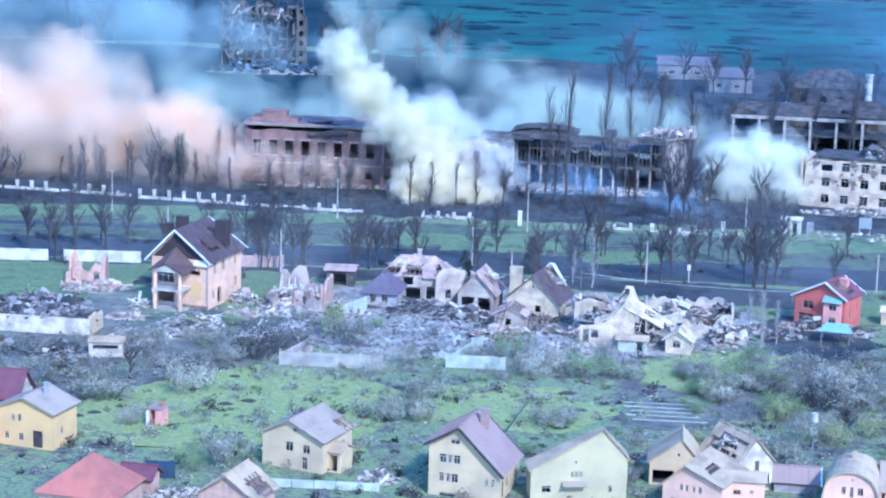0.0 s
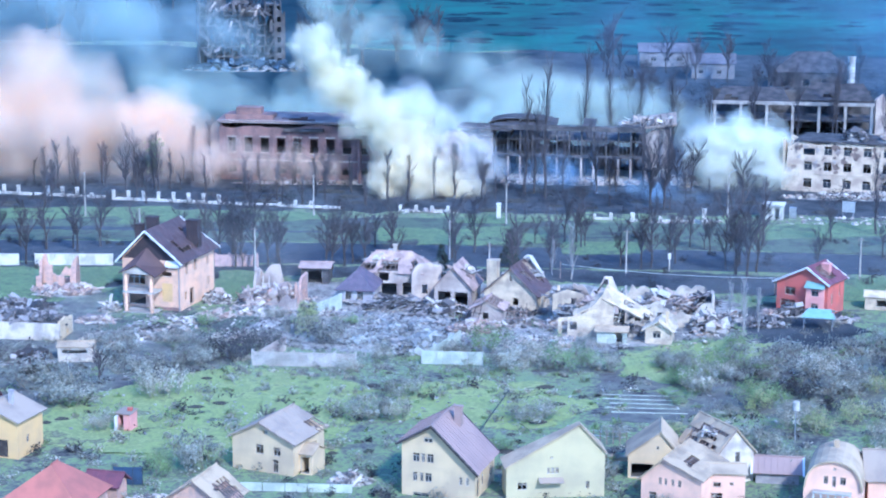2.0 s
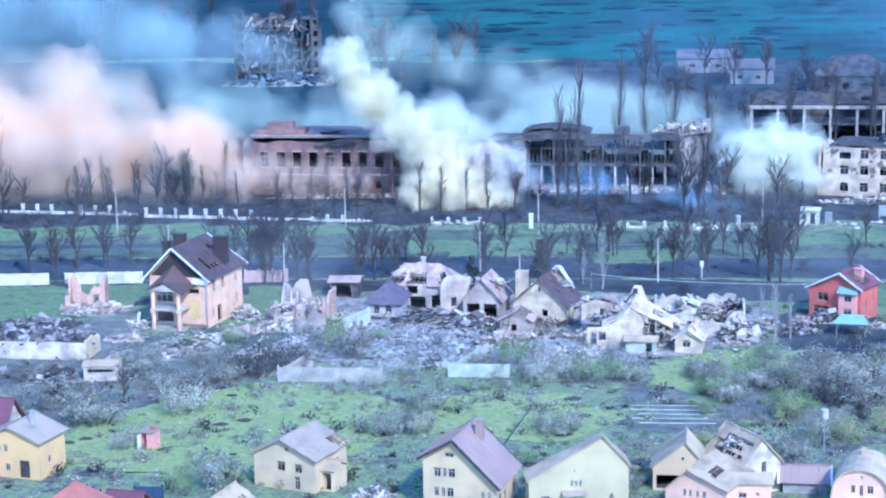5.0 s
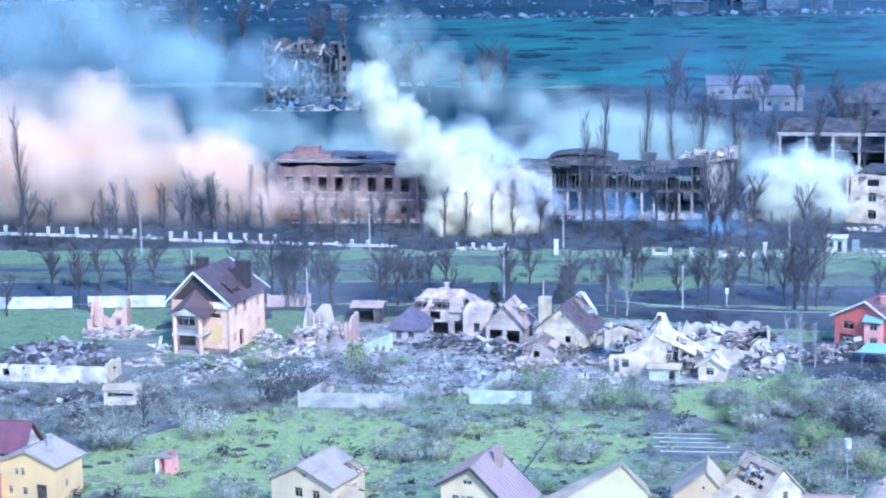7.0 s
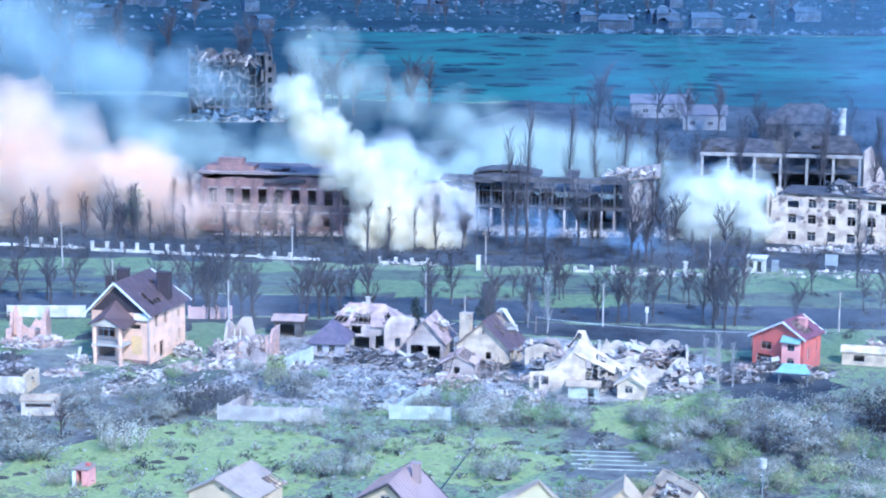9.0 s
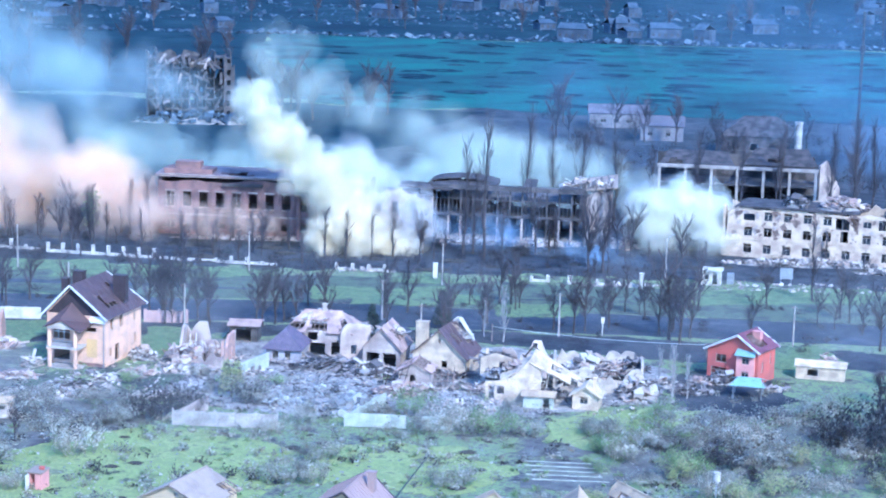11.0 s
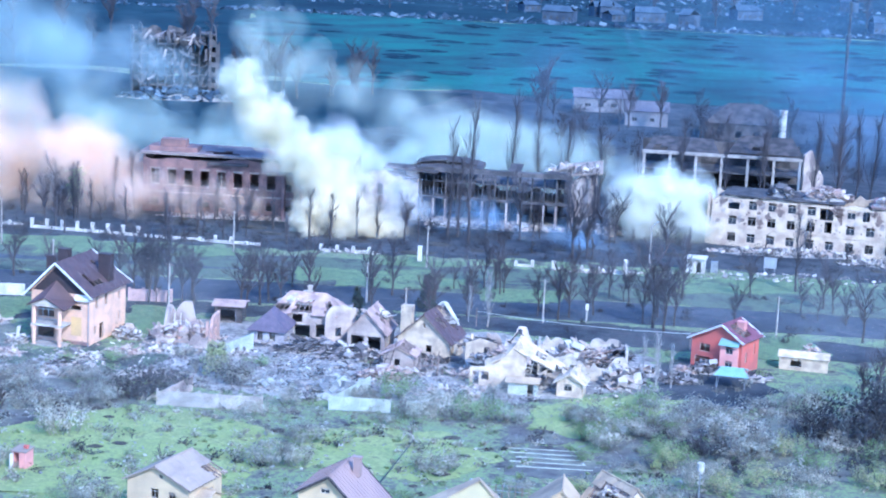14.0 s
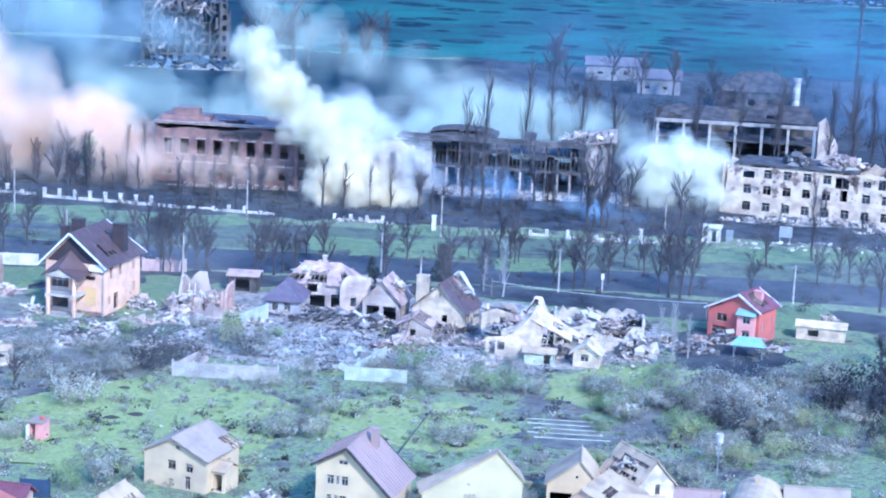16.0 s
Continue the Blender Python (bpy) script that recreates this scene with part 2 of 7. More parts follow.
LEAF_GREEN = mixed("young_leaves", [(0.16, 0.21, 0.12), (0.24, 0.32, 0.15), (0.31, 0.40, 0.18), (0.38, 0.44, 0.24)], thin=True)
LEAF_YELLOW = mixed("yellow_green_leaves", [(0.44, 0.47, 0.21), (0.38, 0.43, 0.20), (0.48, 0.46, 0.27), (0.34, 0.37, 0.19)], thin=True)
LEAF_GREY = mixed("grey_buds", [(0.19, 0.19, 0.18), (0.29, 0.29, 0.25), (0.40, 0.40, 0.33), (0.52, 0.51, 0.43)], thin=True)
BLOSSOM = mixed("pale_blossom", [(0.30, 0.29, 0.24), (0.42, 0.40, 0.32), (0.56, 0.53, 0.43), (0.70, 0.67, 0.56)], thin=True)
DARK_FIR = mixed("dark_conifer_needles", [(0.015, 0.03, 0.03), (0.03, 0.045, 0.04), (0.02, 0.035, 0.035)])
RUBBLE_PALE = mixed("pale_rubble", [(0.50, 0.46, 0.40), (0.36, 0.33, 0.30), (0.22, 0.20, 0.19), (0.42, 0.34, 0.28), (0.12, 0.11, 0.11), (0.58, 0.54, 0.48)])
RUBBLE_DARK = mixed("burnt_rubble", [(0.06, 0.055, 0.06), (0.12, 0.11, 0.11), (0.22, 0.20, 0.20), (0.04, 0.04, 0.045), (0.35, 0.33, 0.32)])
RUBBLE_BRICK = mixed("brick_rubble", [(0.37, 0.27, 0.22), (0.28, 0.22, 0.195), (0.46, 0.38, 0.32), (0.18, 0.15, 0.145), (0.50, 0.45, 0.40)])
RUBBLE_BLUE = mixed("slate_rubble", [(0.27, 0.275, 0.275), (0.22, 0.225, 0.23), (0.33, 0.34, 0.33), (0.16, 0.165, 0.17), (0.40, 0.41, 0.39), (0.24, 0.245, 0.225)])
# far rubble: its blue tones carry the distance haze
HAZED_RUBBLE = mixed("hazed_far_rubble", [(0.04, 0.06, 0.09), (0.07, 0.10, 0.14), (0.15, 0.19, 0.23), (0.02, 0.035, 0.06), (0.03, 0.05, 0.08), (0.05, 0.075, 0.11)])

# ---- mesh building ----


class Shape:
    """A mesh under construction, as lists of points and faces."""

    def __init__(self):
        self.v, self.f = [], []

    def hexa(self, p):
        n = len(self.v)
        self.v += [tuple(q) for q in p]
        self.f += [(n, n + 3, n + 2, n + 1), (n + 4, n + 5, n + 6, n + 7), (n, n + 1, n + 5, n + 4),
                   (n + 1, n + 2, n + 6, n + 5), (n + 2, n + 3, n + 7, n + 6), (n + 3, n, n + 4, n + 7)]
        return self

    def box(self, x0, x1, y0, y1, z0, z1):
        return self.hexa([(x0, y0, z0), (x1, y0, z0), (x1, y1, z0), (x0, y1, z0), (x0, y0, z1), (x1, y0, z1), (x1, y1, z1), (x0, y1, z1)])

    def block(self, centre, size, m3):
        c, h = Vector(centre), Vector(size) / 2
        return self.hexa([c + m3 @ Vector((sx * h.x, sy * h.y, sz * h.z)) for sz in (-1, 1) for sx, sy in ((-1, -1), (1, -1), (1, 1), (-1, 1))])

    def slab(self, a, b, c, d, thick):
        """A plate with the corners a b c d on its top, counter-clockwise from above."""
        a, b, c, d = map(Vector, (a, b, c, d))
        down = (b - a).cross(d - a).normalized() * -thick
        return self.hexa([a + down, b + down, c + down, d + down, a, b, c, d])

    def tube(self, p0, p1, r0, r1, n=5):
        p0, p1 = Vector(p0), Vector(p1)
        z = (p1 - p0).normalized()
        x = z.orthogonal().normalized()
        y = z.cross(x)
        k = len(self.v)
        for p, r in ((p0, r0), (p1, r1)):
            for i in range(n):
                a = 2 * math.pi * i / n
                self.v.append(tuple(p + x * (r * math.cos(a)) + y * (r * math.sin(a))))
        for i in range(n):
            j = (i + 1) % n
            self.f.append((k + i, k + j, k + n + j, k + n + i))
        self.f.append(tuple(range(k + n, k + 2 * n)))
        self.f.append(tuple(range(k + n - 1, k - 1, -1)))
        return self

    def join(self, other, m):
        n = len(self.v)
        self.v += [tuple(m @ Vector(p)) for p in other.v]
        self.f += [tuple(i + n for i in f) for f in other.f]
        return self

    def weld(self):
        """Joins cells that touch: equal points become one, and walls between two cells go."""
        seen, to, keep = {}, [], []
        for p in self.v:
            key = tuple(round(c, 3) for c in p)
            if key not in seen:
                seen[key] = len(keep)
                keep.append(p)
            to.append(seen[key])
        sets = {}
        for f in self.f:
            g = tuple(to[i] for i in f)
            sets.setdefault(frozenset(g), []).append(g)
        self.v, self.f = keep, [g[0] for k, g in sets.items() if len(g) == 1 and len(k) == len(g[0])]
        return self

    def mesh(self, name, mat, smooth=False):
        me = bpy.data.meshes.new(name)
        me.from_pydata(self.v, [], self.f)
        me.materials.append(mat)
        if smooth:
            me.polygons.foreach_set("use_smooth", [True] * len(me.polygons))
        me.update()
        return me


def part(name, shape, mat, parent, label="", smooth=False):
    """One mesh object under a thing or a part. shape: a Shape, or a mesh to share."""
    data = shape.mesh(name, mat, smooth) if isinstance(shape, Shape) else shape
    ob = new(name, data)
    ob.parent = parent
    return tagged(ob, label)


def base(name, m, label, category, group="", kind=""):
    """The Empty at the foot of a thing."""
    ob = new(name)
    ob.empty_display_size = 0.3
    ob.matrix_basis = m
    return tagged(ob, label, category, group, kind)


def alone(name, shape, mat, m, label, category, group="", kind="", smooth=False):
    """A thing that is one mesh."""
    ob = new(name, shape.mesh(name, mat, smooth))
    ob.matrix_basis = m
    return tagged(ob, label, category, group, kind)


def wall_shape(length, top, thick, holes=(), step=0.0, bottom=0.0):
    """A wall along x from 0, its face at y = 0, going in to y = thick. top: a list of (x, height), joined by straight lines.
    holes: (x, z, width, height). step: columns no wider than this, for ragged tops."""
    xs = {0.0, length} | {x for x, _ in top if 0 < x < length}
    for x, z, w, h in holes:
        xs |= {x, x + w}
    if step:
        xs |= {step * k for k in range(1, int(length / step) + 1)}
    xs = sorted(x for x in xs if -1e-6 <= x <= length + 1e-6)
    tx, tz = [x for x, _ in top], [z for _, z in top]
    s = Shape()
    for x0, x1 in zip(xs, xs[1:]):
        if x1 - x0 < 0.01:
            continue
        h0, h1 = float(np.interp(x0, tx, tz)), float(np.interp(x1, tx, tz))
        mid, low = (x0 + x1) / 2, bottom
        for x, z, w, h in sorted(holes, key=lambda q: q[1]):
            if x - 1e-6 <= mid <= x + w and z < min(h0, h1):
                if z > low + 0.01:
                    s.box(x0, x1, 0, thick, low, z)
                low = z + h
        if low < min(h0, h1) - 0.01:
            s.hexa([(x0, 0, low), (x1, 0, low), (x1, thick, low), (x0, thick, low), (x0, 0, h0), (x1, 0, h1), (x1, thick, h1), (x0, thick, h0)])
    return s.weld()


def ragged(length, low, high, seed, step=0.7):
    r = random.Random(seed)
    out, h = [], (low + high) / 2
    for k in range(int(length / step) + 2):
        h = min(high, max(low, h + r.uniform(-0.42, 0.42) * (high - low) * (2.4 if r.random() < 0.15 else 1)))
        out.append((k * step, h))
    return out


def window(parent, m, w, h, broken=0):
    """A white frame with a post and a bar, and its panes, in a wall's opening whose lower left corner m gives."""
    s, b = Shape(), 0.07
    s.box(0, w, 0.10, 0.18, 0, b).box(0, w, 0.10, 0.18, h - b, h).box(0, b, 0.10, 0.18, b, h - b).box(w - b, w, 0.10, 0.18, b, h - b)
    if broken < 2:
        s.box(w / 2 - 0.035, w / 2 + 0.035, 0.11, 0.17, b, h - b)
        s.box(b, w / 2 - 0.035, 0.11, 0.17, h * 0.68, h * 0.68 + 0.06).box(w / 2 + 0.035, w - b, 0.11, 0.17, h * 0.68, h * 0.68 + 0.06)
    f = part("window", s, WINDOW_WOOD, parent, "pale wooden window frame, " + ("panes blown out" if broken else "dark dusty panes"))
    f.matrix_basis = m
    if not broken:
        part("pane", Shape().box(b, w / 2 - 0.035, 0.135, 0.145, b, h * 0.68), GLASS_DARK, f)
        part("pane", Shape().box(w / 2 + 0.035, w - b, 0.135, 0.145, b, h * 0.68), GLASS_DARK, f)
    return f


SIDES = {"f": lambda W, D: Matrix(), "b": lambda W, D: pose(W, D, 0, 0, 0, 180), "r": lambda W, D: pose(W, 0, 0, 0, 0, 90), "l": lambda W, D: pose(0, D, 0, 0, 0, -90)}


def roof_plane(s, a, b, c, d, thick, holes=(), nu=16, nv=9):
    """A slope from the eave a-b up to c-d, in plates, with those left out whose middle lies in a hole (u0, v0, u1, v1)."""
    a, b, c, d = map(Vector, (a, b, c, d))
    if not holes:
        nu = nv = 1
    up = (b - a).cross(d - a).normalized()

    def at(i, j):
        u, v = i / nu, j / nv
        p = (a.lerp(b, u)).lerp(d.lerp(c, u), v)
        return p + up * (0.16 * noise.noise(p * 1.3 + Vector((a.x, 7.1, a.y))) if holes else 0.0)

    for i in range(nu):
        for j in range(nv):
            u, v = (i + 0.5) / nu, (j + 0.5) / nv
            wob = 0.09 * noise.noise(Vector((i * 0.9 + a.x, j * 0.9, a.y)))
            if any(q[0] < u + wob < q[2] and q[1] < v + wob < q[3] for q in holes):
                continue
            p, q, e, g = at(i, j), at(i + 1, j), at(i + 1, j + 1), at(i, j + 1)
            dn = up * -thick
            s.hexa([p + dn, q + dn, e + dn, g + dn, p, q, e, g])


def house(name, label, x, y, rz, W, D, h, ridge, wall, roof, holes=None, over=0.45, hip=0.0, lost=None, trim=None, chimneys=(), across=False, apex=0.5, doors=(), broken=0, z=0.0, inner=True, back_hip=0.0, bare=True):
    """A house whose front left corner stands at x, y. W along its front, D into depth, eaves at h, ridge from front to back
    (across: from side to side). holes: window openings per side. lost: holes in the slopes 'l' and 'r'. hip: how far the ridge ends short."""
    holes, lost = holes or {}, lost or {}
    ob = base(name, pose(x, y, z, 0, 0, rz), label, "house")
    th = 0.35
    hl, hr = h if isinstance(h, tuple) else (h, h)
    h = min(hl, hr)
    gab = lambda L, a, b, k: [(0, a), (L * k, ridge - 0.12), (L, b)]  # noqa: E731
    flat = lambda L: [(0, h), (L, h)]  # noqa: E731
    for side in "fbrl":
        L = W if side in "fb" else D - 2 * th
        gable = (side in "fb") != across and not hip and not (back_hip and side == "b")
        tops = flat(L) if not gable else gab(L, hl, hr, apex) if side in "fr" else gab(L, hr, hl, 1 - apex)
        if not gable and side == "l":
            tops = [(0, hl), (L, hl)]
        if not gable and side == "r":
            tops = [(0, hr), (L, hr)]
        m = SIDES[side](W, D)
        if side in "rl":
            m = m @ pose(th, 0, 0)
        cut = list(holes.get(side, ())) + [d[1:] for d in doors if d[0] == side]
        w = part("wall", wall_shape(L, tops, th, cut, bottom=-0.3), wall, ob)
        w.matrix_basis = m
        for q in holes.get(side, ()):
            window(w, pose(q[0], 0, q[1]), q[2], q[3], broken)
        for d in doors:
            if d[0] == side:
                part("door", Shape().box(d[1], d[1] + d[3], 0.15, 0.22, d[2], d[2] + d[4]), DARK_TIMBER, w, "dark wooden door")
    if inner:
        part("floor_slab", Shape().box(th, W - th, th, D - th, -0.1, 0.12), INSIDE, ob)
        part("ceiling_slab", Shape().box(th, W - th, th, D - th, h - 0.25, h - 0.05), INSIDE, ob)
    k = over * (ridge - h) / ((D if across else W) * 0.5)
    t = 0.14
    if across:
        e0, e1 = -over, W + over
        a, b, c, d = (e0, -over, h - k), (e1, -over, h - k), (e1 - hip, D * apex, ridge), (e0 + hip, D * apex, ridge)
        a2, b2 = (e1, D + over, h - k), (e0, D + over, h - k)
        slopes = {"f": (a, b, c, d), "b": (a2, b2, d, c)}
        ends = ((b, a2, c), (b2, a, d))
    else:
        kr, kl = over * (ridge - hr) / (W * (1 - apex)), over * (ridge - hl) / (W * apex)
        a, b, c, d = (W + over, -over, hr - kr), (W + over, D + over, hr - kr), (W * apex, D + over - hip - back_hip, ridge), (W * apex, -over + hip, ridge)
        a2, b2 = (-over, D + over, hl - kl), (-over, -over, hl - kl)
        slopes = {"r": (a, b, c, d), "l": (a2, b2, d, c)}
        ends = ((b, a2, c), (b2, a, d))
    for key, q in slopes.items():
        s = Shape()
        up = Vector((0, 0, t))
        roof_plane(s, *[Vector(p) + up for p in q], t, lost.get(key, ()))
        s.f and part("roof", s.weld(), roof, ob)
        if roof in (LILAC_ROOF, BROWN_ROOF, MAROON_ROOF) and not (hip or lost.get(key)):
            # standing seams from eave to ridge
            A, B, C, E = [Vector(p) + up * 1.15 for p in q]
            n = int((B - A).length / 0.62)
            for i in range(1, n):
                part("seam", Shape().tube(A.lerp(B, i / n), E.lerp(C, i / n), 0.04, 0.04, 4), roof, ob)
        if key in "rf" and not back_hip:
            part("ridge_cap", Shape().tube(Vector(q[3]) + up, Vector(q[2]) + up, 0.11, 0.11, 6), roof, ob)
        if lost.get(key) and bare:
            n = 12
            A, B, C, E = map(Vector, q)
            for i in range(n + 1):
                part("rafter", Shape().tube(A.lerp(B, i / n), E.lerp(C, i / n), 0.07, 0.07, 4), TIMBER, ob)
            for j in range(1, 5):
                part("batten", Shape().tube(A.lerp(E, j / 5), B.lerp(C, j / 5), 0.05, 0.05, 4), TIMBER, ob)
    if hip or back_hip:
        for p, q, r in ends if hip else ends[:1]:
            s = Shape()
            p, q, r = map(Vector, (p, q, r))
            up = Vector((0, 0, t))
            s.v += [tuple(v) for v in (p, q, r, p + up, q + up, r + up)]
            s.f += [(0, 2, 1), (3, 4, 5), (0, 1, 4, 3), (1, 2, 5, 4), (2, 0, 3, 5)]
            part("hip", s, roof, ob)
    if trim and not hip:
        for key, q in slopes.items():
            for lo, hi in ((q[0], q[3]), (q[1], q[2])):
                lo, hi = Vector(lo), Vector(hi)
                s = Shape()
                s.tube(lo, hi + Vector((0, 0, 0.04)), 0.16, 0.16, 4)
                part("fascia", s, trim, ob, "white fascia board")
    for cx, cy, cw, z0, z1, mat in chimneys:
        s = Shape().box(cx, cx + cw, cy, cy + cw * 0.8, z0, z1)
        s.box(cx - 0.08, cx + cw + 0.08, cy - 0.08, cy + cw * 0.8 + 0.08, z1, z1 + 0.16)
        part("chimney", s, mat, ob, "square chimney with a cap")
    return ob


def rubble(name, label, x, y, rx, ry, n, mat, size=(0.2, 1.2), heap=1.0, seed=0, group="", planks=0.3):
    """A heap of broken blocks, plates and boards in an ellipse about x, y, higher in its middle."""
    r = random.Random(seed)
    s = Shape()
    for _ in range(n):
        a, d = r.uniform(0, 2 * math.pi), math.sqrt(r.random())
        d *= 0.78 + 0.5 * noise.noise(Vector((math.cos(a) * 1.7, math.sin(a) * 1.7, seed * 3.3)))
        px, py = rx * d * math.cos(a), ry * d * math.sin(a)
        pz = heap * (1 - d * d) * r.random()
        k = r.uniform(*size) * (0.5 + r.random() * 0.7)
        if r.random() < planks:
            dims, tilt = (k * 2.6, k * 0.35, 0.08), 0.5
        else:
            dims, tilt = (k, k * r.uniform(0.5, 1.0), k * r.uniform(0.15, 0.6)), 0.6
        m3 = Euler((r.uniform(-tilt, tilt), r.uniform(-tilt, tilt), r.uniform(0, 6.28))).to_matrix()
        s.block((px, py, pz + dims[2] * 0.3), dims, m3)
    loose = len(s.f)
    if heap > 0.5:
        # the mound under the loose pieces
        c, seg = len(s.v), 14
        s.v.append((0, 0, heap * 0.55))
        for ring, hh in ((0.35, 0.45), (0.7, 0.22), (1.0, -0.05)):
            for i in range(seg):
                a = 2 * math.pi * i / seg
                q = ring * r.uniform(0.85, 1.12)
                s.v.append((rx * q * math.cos(a), ry * q * math.sin(a), heap * hh * r.uniform(0.7, 1.2) if hh > 0 else hh))
        for i in range(seg):
            j = (i + 1) % seg
            s.f.append((c, c + 1 + i, c + 1 + j))
            for k in (0, 1):
                o = c + 1 + k * seg
                s.f.append((o + i, o + seg + i, o + seg + j, o + j))
    ob = alone(name, s, mat, pose(x, y, 0), label, "rubble", group, "stuff")
    ob.data.materials.append(DEBRIS_SOIL)
    for poly in ob.data.polygons[loose:]:
        poly.material_index = 1
    return ob


def sheet(name, pts, z, mat, label, category, seed=0, wobble=0.8, step=4.0, kind="structure"):
    """A flat piece of ground with an uneven edge along the given corners, as a thin raised plate."""
    edge, step = [], min(step, max(0.6, wobble * 0.7)) if wobble < 5 else step
    for p, q in zip(pts, pts[1:] + pts[:1]):
        p, q = Vector((*p, 0)), Vector((*q, 0))
        n = max(1, int((q - p).length / step))
        for i in range(n):
            w = p.lerp(q, i / n)
            v = Vector((w.x, w.y, seed * 5.3))
            bend = noise.noise_vector(v * (0.22 / max(1, wobble / 2))) * (1.7 * wobble) + noise.noise_vector(v * (0.9 / max(1, wobble / 2))) * (0.8 * wobble)
            edge.append((w.x + bend.x, w.y + bend.y))
    s, n = Shape(), len(edge)
    s.v = [(a, b, z) for a, b in edge] + [(a, b, -0.2) for a, b in edge]
    s.f = [tuple(range(n))] + [(i, i + n, (i + 1) % n + n, (i + 1) % n) for i in range(n)]
    return alone(name, s, mat, Matrix(), label, category, kind=kind)


# ---- plants ----


def branches(s, p, way, length, r, depth, rnd, spread, up, tips, sides=4, n_sub=(3, 5)):
    """A tapered limb in two bent pieces with smaller ones growing from it. The ends of the smallest are noted in tips."""
    bend = Vector((rnd.uniform(-1, 1), rnd.uniform(-1, 1), rnd.uniform(-0.3, 0.6))) * 0.16
    mid = p + way * length * 0.5
    way2 = (way + bend).normalized()
    end = mid + way2 * length * 0.5
    s.tube(p, mid, r, r * 0.72, sides)
    s.tube(mid, end, r * 0.72, r * 0.35, sides)
    if depth == 0:
        tips.append(end)
        return
    for _ in range(rnd.randint(*n_sub)):
        t = rnd.uniform(0.3, 1.0)
        q = p.lerp(mid, t * 2) if t < 0.5 else mid.lerp(end, t * 2 - 1)
        side = Vector((rnd.gauss(0, 1), rnd.gauss(0, 1), rnd.gauss(0, 0.4))).normalized()
        w = (way2 + side * spread + Vector((0, 0, up))).normalized()
        branches(s, q, w, length * rnd.uniform(0.42, 0.62), r * 0.5 * rnd.uniform(0.8, 1.2), depth - 1, rnd, spread, up, tips, 3, n_sub)


def leaf_clumps(s, tips, rnd, size, per, far=0.6, middle=None):
    """Small leaf-like plates round the tips; with a middle given they face outwards from it, as a shrub's leaves do."""
    for p in tips:
        for _ in range(per):
            c = p + Vector((rnd.gauss(0, far), rnd.gauss(0, far), rnd.gauss(0, far * 0.8)))
            a = Vector((rnd.gauss(0, 1), rnd.gauss(0, 1), rnd.gauss(0, 1)))
            if middle is None:
                a = a.normalized() * size * rnd.uniform(0.6, 1.3)
                b = a.orthogonal().normalized() * a.length * 0.7
            else:
                out = ((c - middle).normalized() + a.normalized() * 0.55).normalized()
                a = out.orthogonal().normalized() * size * rnd.uniform(0.6, 1.3)
                b = out.cross(a).normalized() * a.length * 0.7
            n = len(s.v)
            s.v += [tuple(c - a), tuple(c + b), tuple(c + a), tuple(c - b)]
            s.f.append((n, n + 1, n + 2, n + 3))


def tree(name, label, height, r, seed, kind="bare", bark=None, twig=None, leaf=None, per=3, leaf_size=0.22):
    """A tree at the origin: trunk with limbs, and a crown of twigs or leaves. kind: bare, poplar, stump, willow."""
    rnd = random.Random(seed)
    bark, twig = bark or BARK, twig or TWIG
    ob = base(name, Matrix(), label, "tree")
    trunk, crown, tips = Shape(), Shape(), []
    p, way, n = Vector((0, 0, -0.2)), Vector((0, 0, 1)), 6
    spots = []
    for i in range(n):
        q = p + (way + Vector((rnd.gauss(0, 0.06), rnd.gauss(0, 0.06), 0))).normalized() * height * (0.92 if kind == "poplar" else 0.7) / n
        trunk.tube(p, q, r * (1 - i / n * 0.85), r * (1 - (i + 1) / n * 0.85), 6)
        spots += [(p.lerp(q, t), i + t) for t in (0.0, 0.25, 0.5, 0.75)] if i >= 1 else []
        p = q
    for q, k in spots:
        if kind == "poplar":
            for _ in range(3):
                a = rnd.uniform(0, 6.28)
                w = Vector((math.cos(a) * 0.36, math.sin(a) * 0.36, 1)).normalized()
                branches(crown, q, w, height * rnd.uniform(0.12, 0.26) * (1.15 - k / 12), r * 0.2, 1, rnd, 0.4, 0.35, tips, 3, (3, 5))
        elif kind == "stump":
            if rnd.random() < 0.8:
                a = rnd.uniform(0, 6.28)
                w = Vector((math.cos(a) * 0.5, math.sin(a) * 0.5, rnd.uniform(0.5, 1.3))).normalized()
                branches(crown, q, w, height * rnd.uniform(0.06, 0.2), r * 0.4, 1, rnd, 0.6, 0.2, tips, 3, (2, 5))
        else:
            a = rnd.uniform(0, 6.28)
            w = Vector((math.cos(a) * 0.7, math.sin(a) * 0.7, rnd.uniform(0.4, 1.0))).normalized()
            if k > 1.9:
                w = (w + Vector((0, 0, 0.55))).normalized()
                branches(crown, q, w, height * rnd.uniform(0.14, 0.36), r * 0.5, 2, rnd, 0.6, 0.16, tips, 3, (4, 5))
    if kind == "bare":
        branches(crown, p, way, height * 0.3, r * 0.2, 2, rnd, 0.5, 0.3, tips, 3, (3, 5))
    part("trunk", trunk, bark, ob)
    tagged(part("crown", crown, twig, ob, "bare branches and twigs"), kind="stuff")
    if leaf:
        s = Shape()
        leaf_clumps(s, tips, rnd, leaf_size, per)
        part("foliage", s, leaf, ob, "young leaves")
    return ob


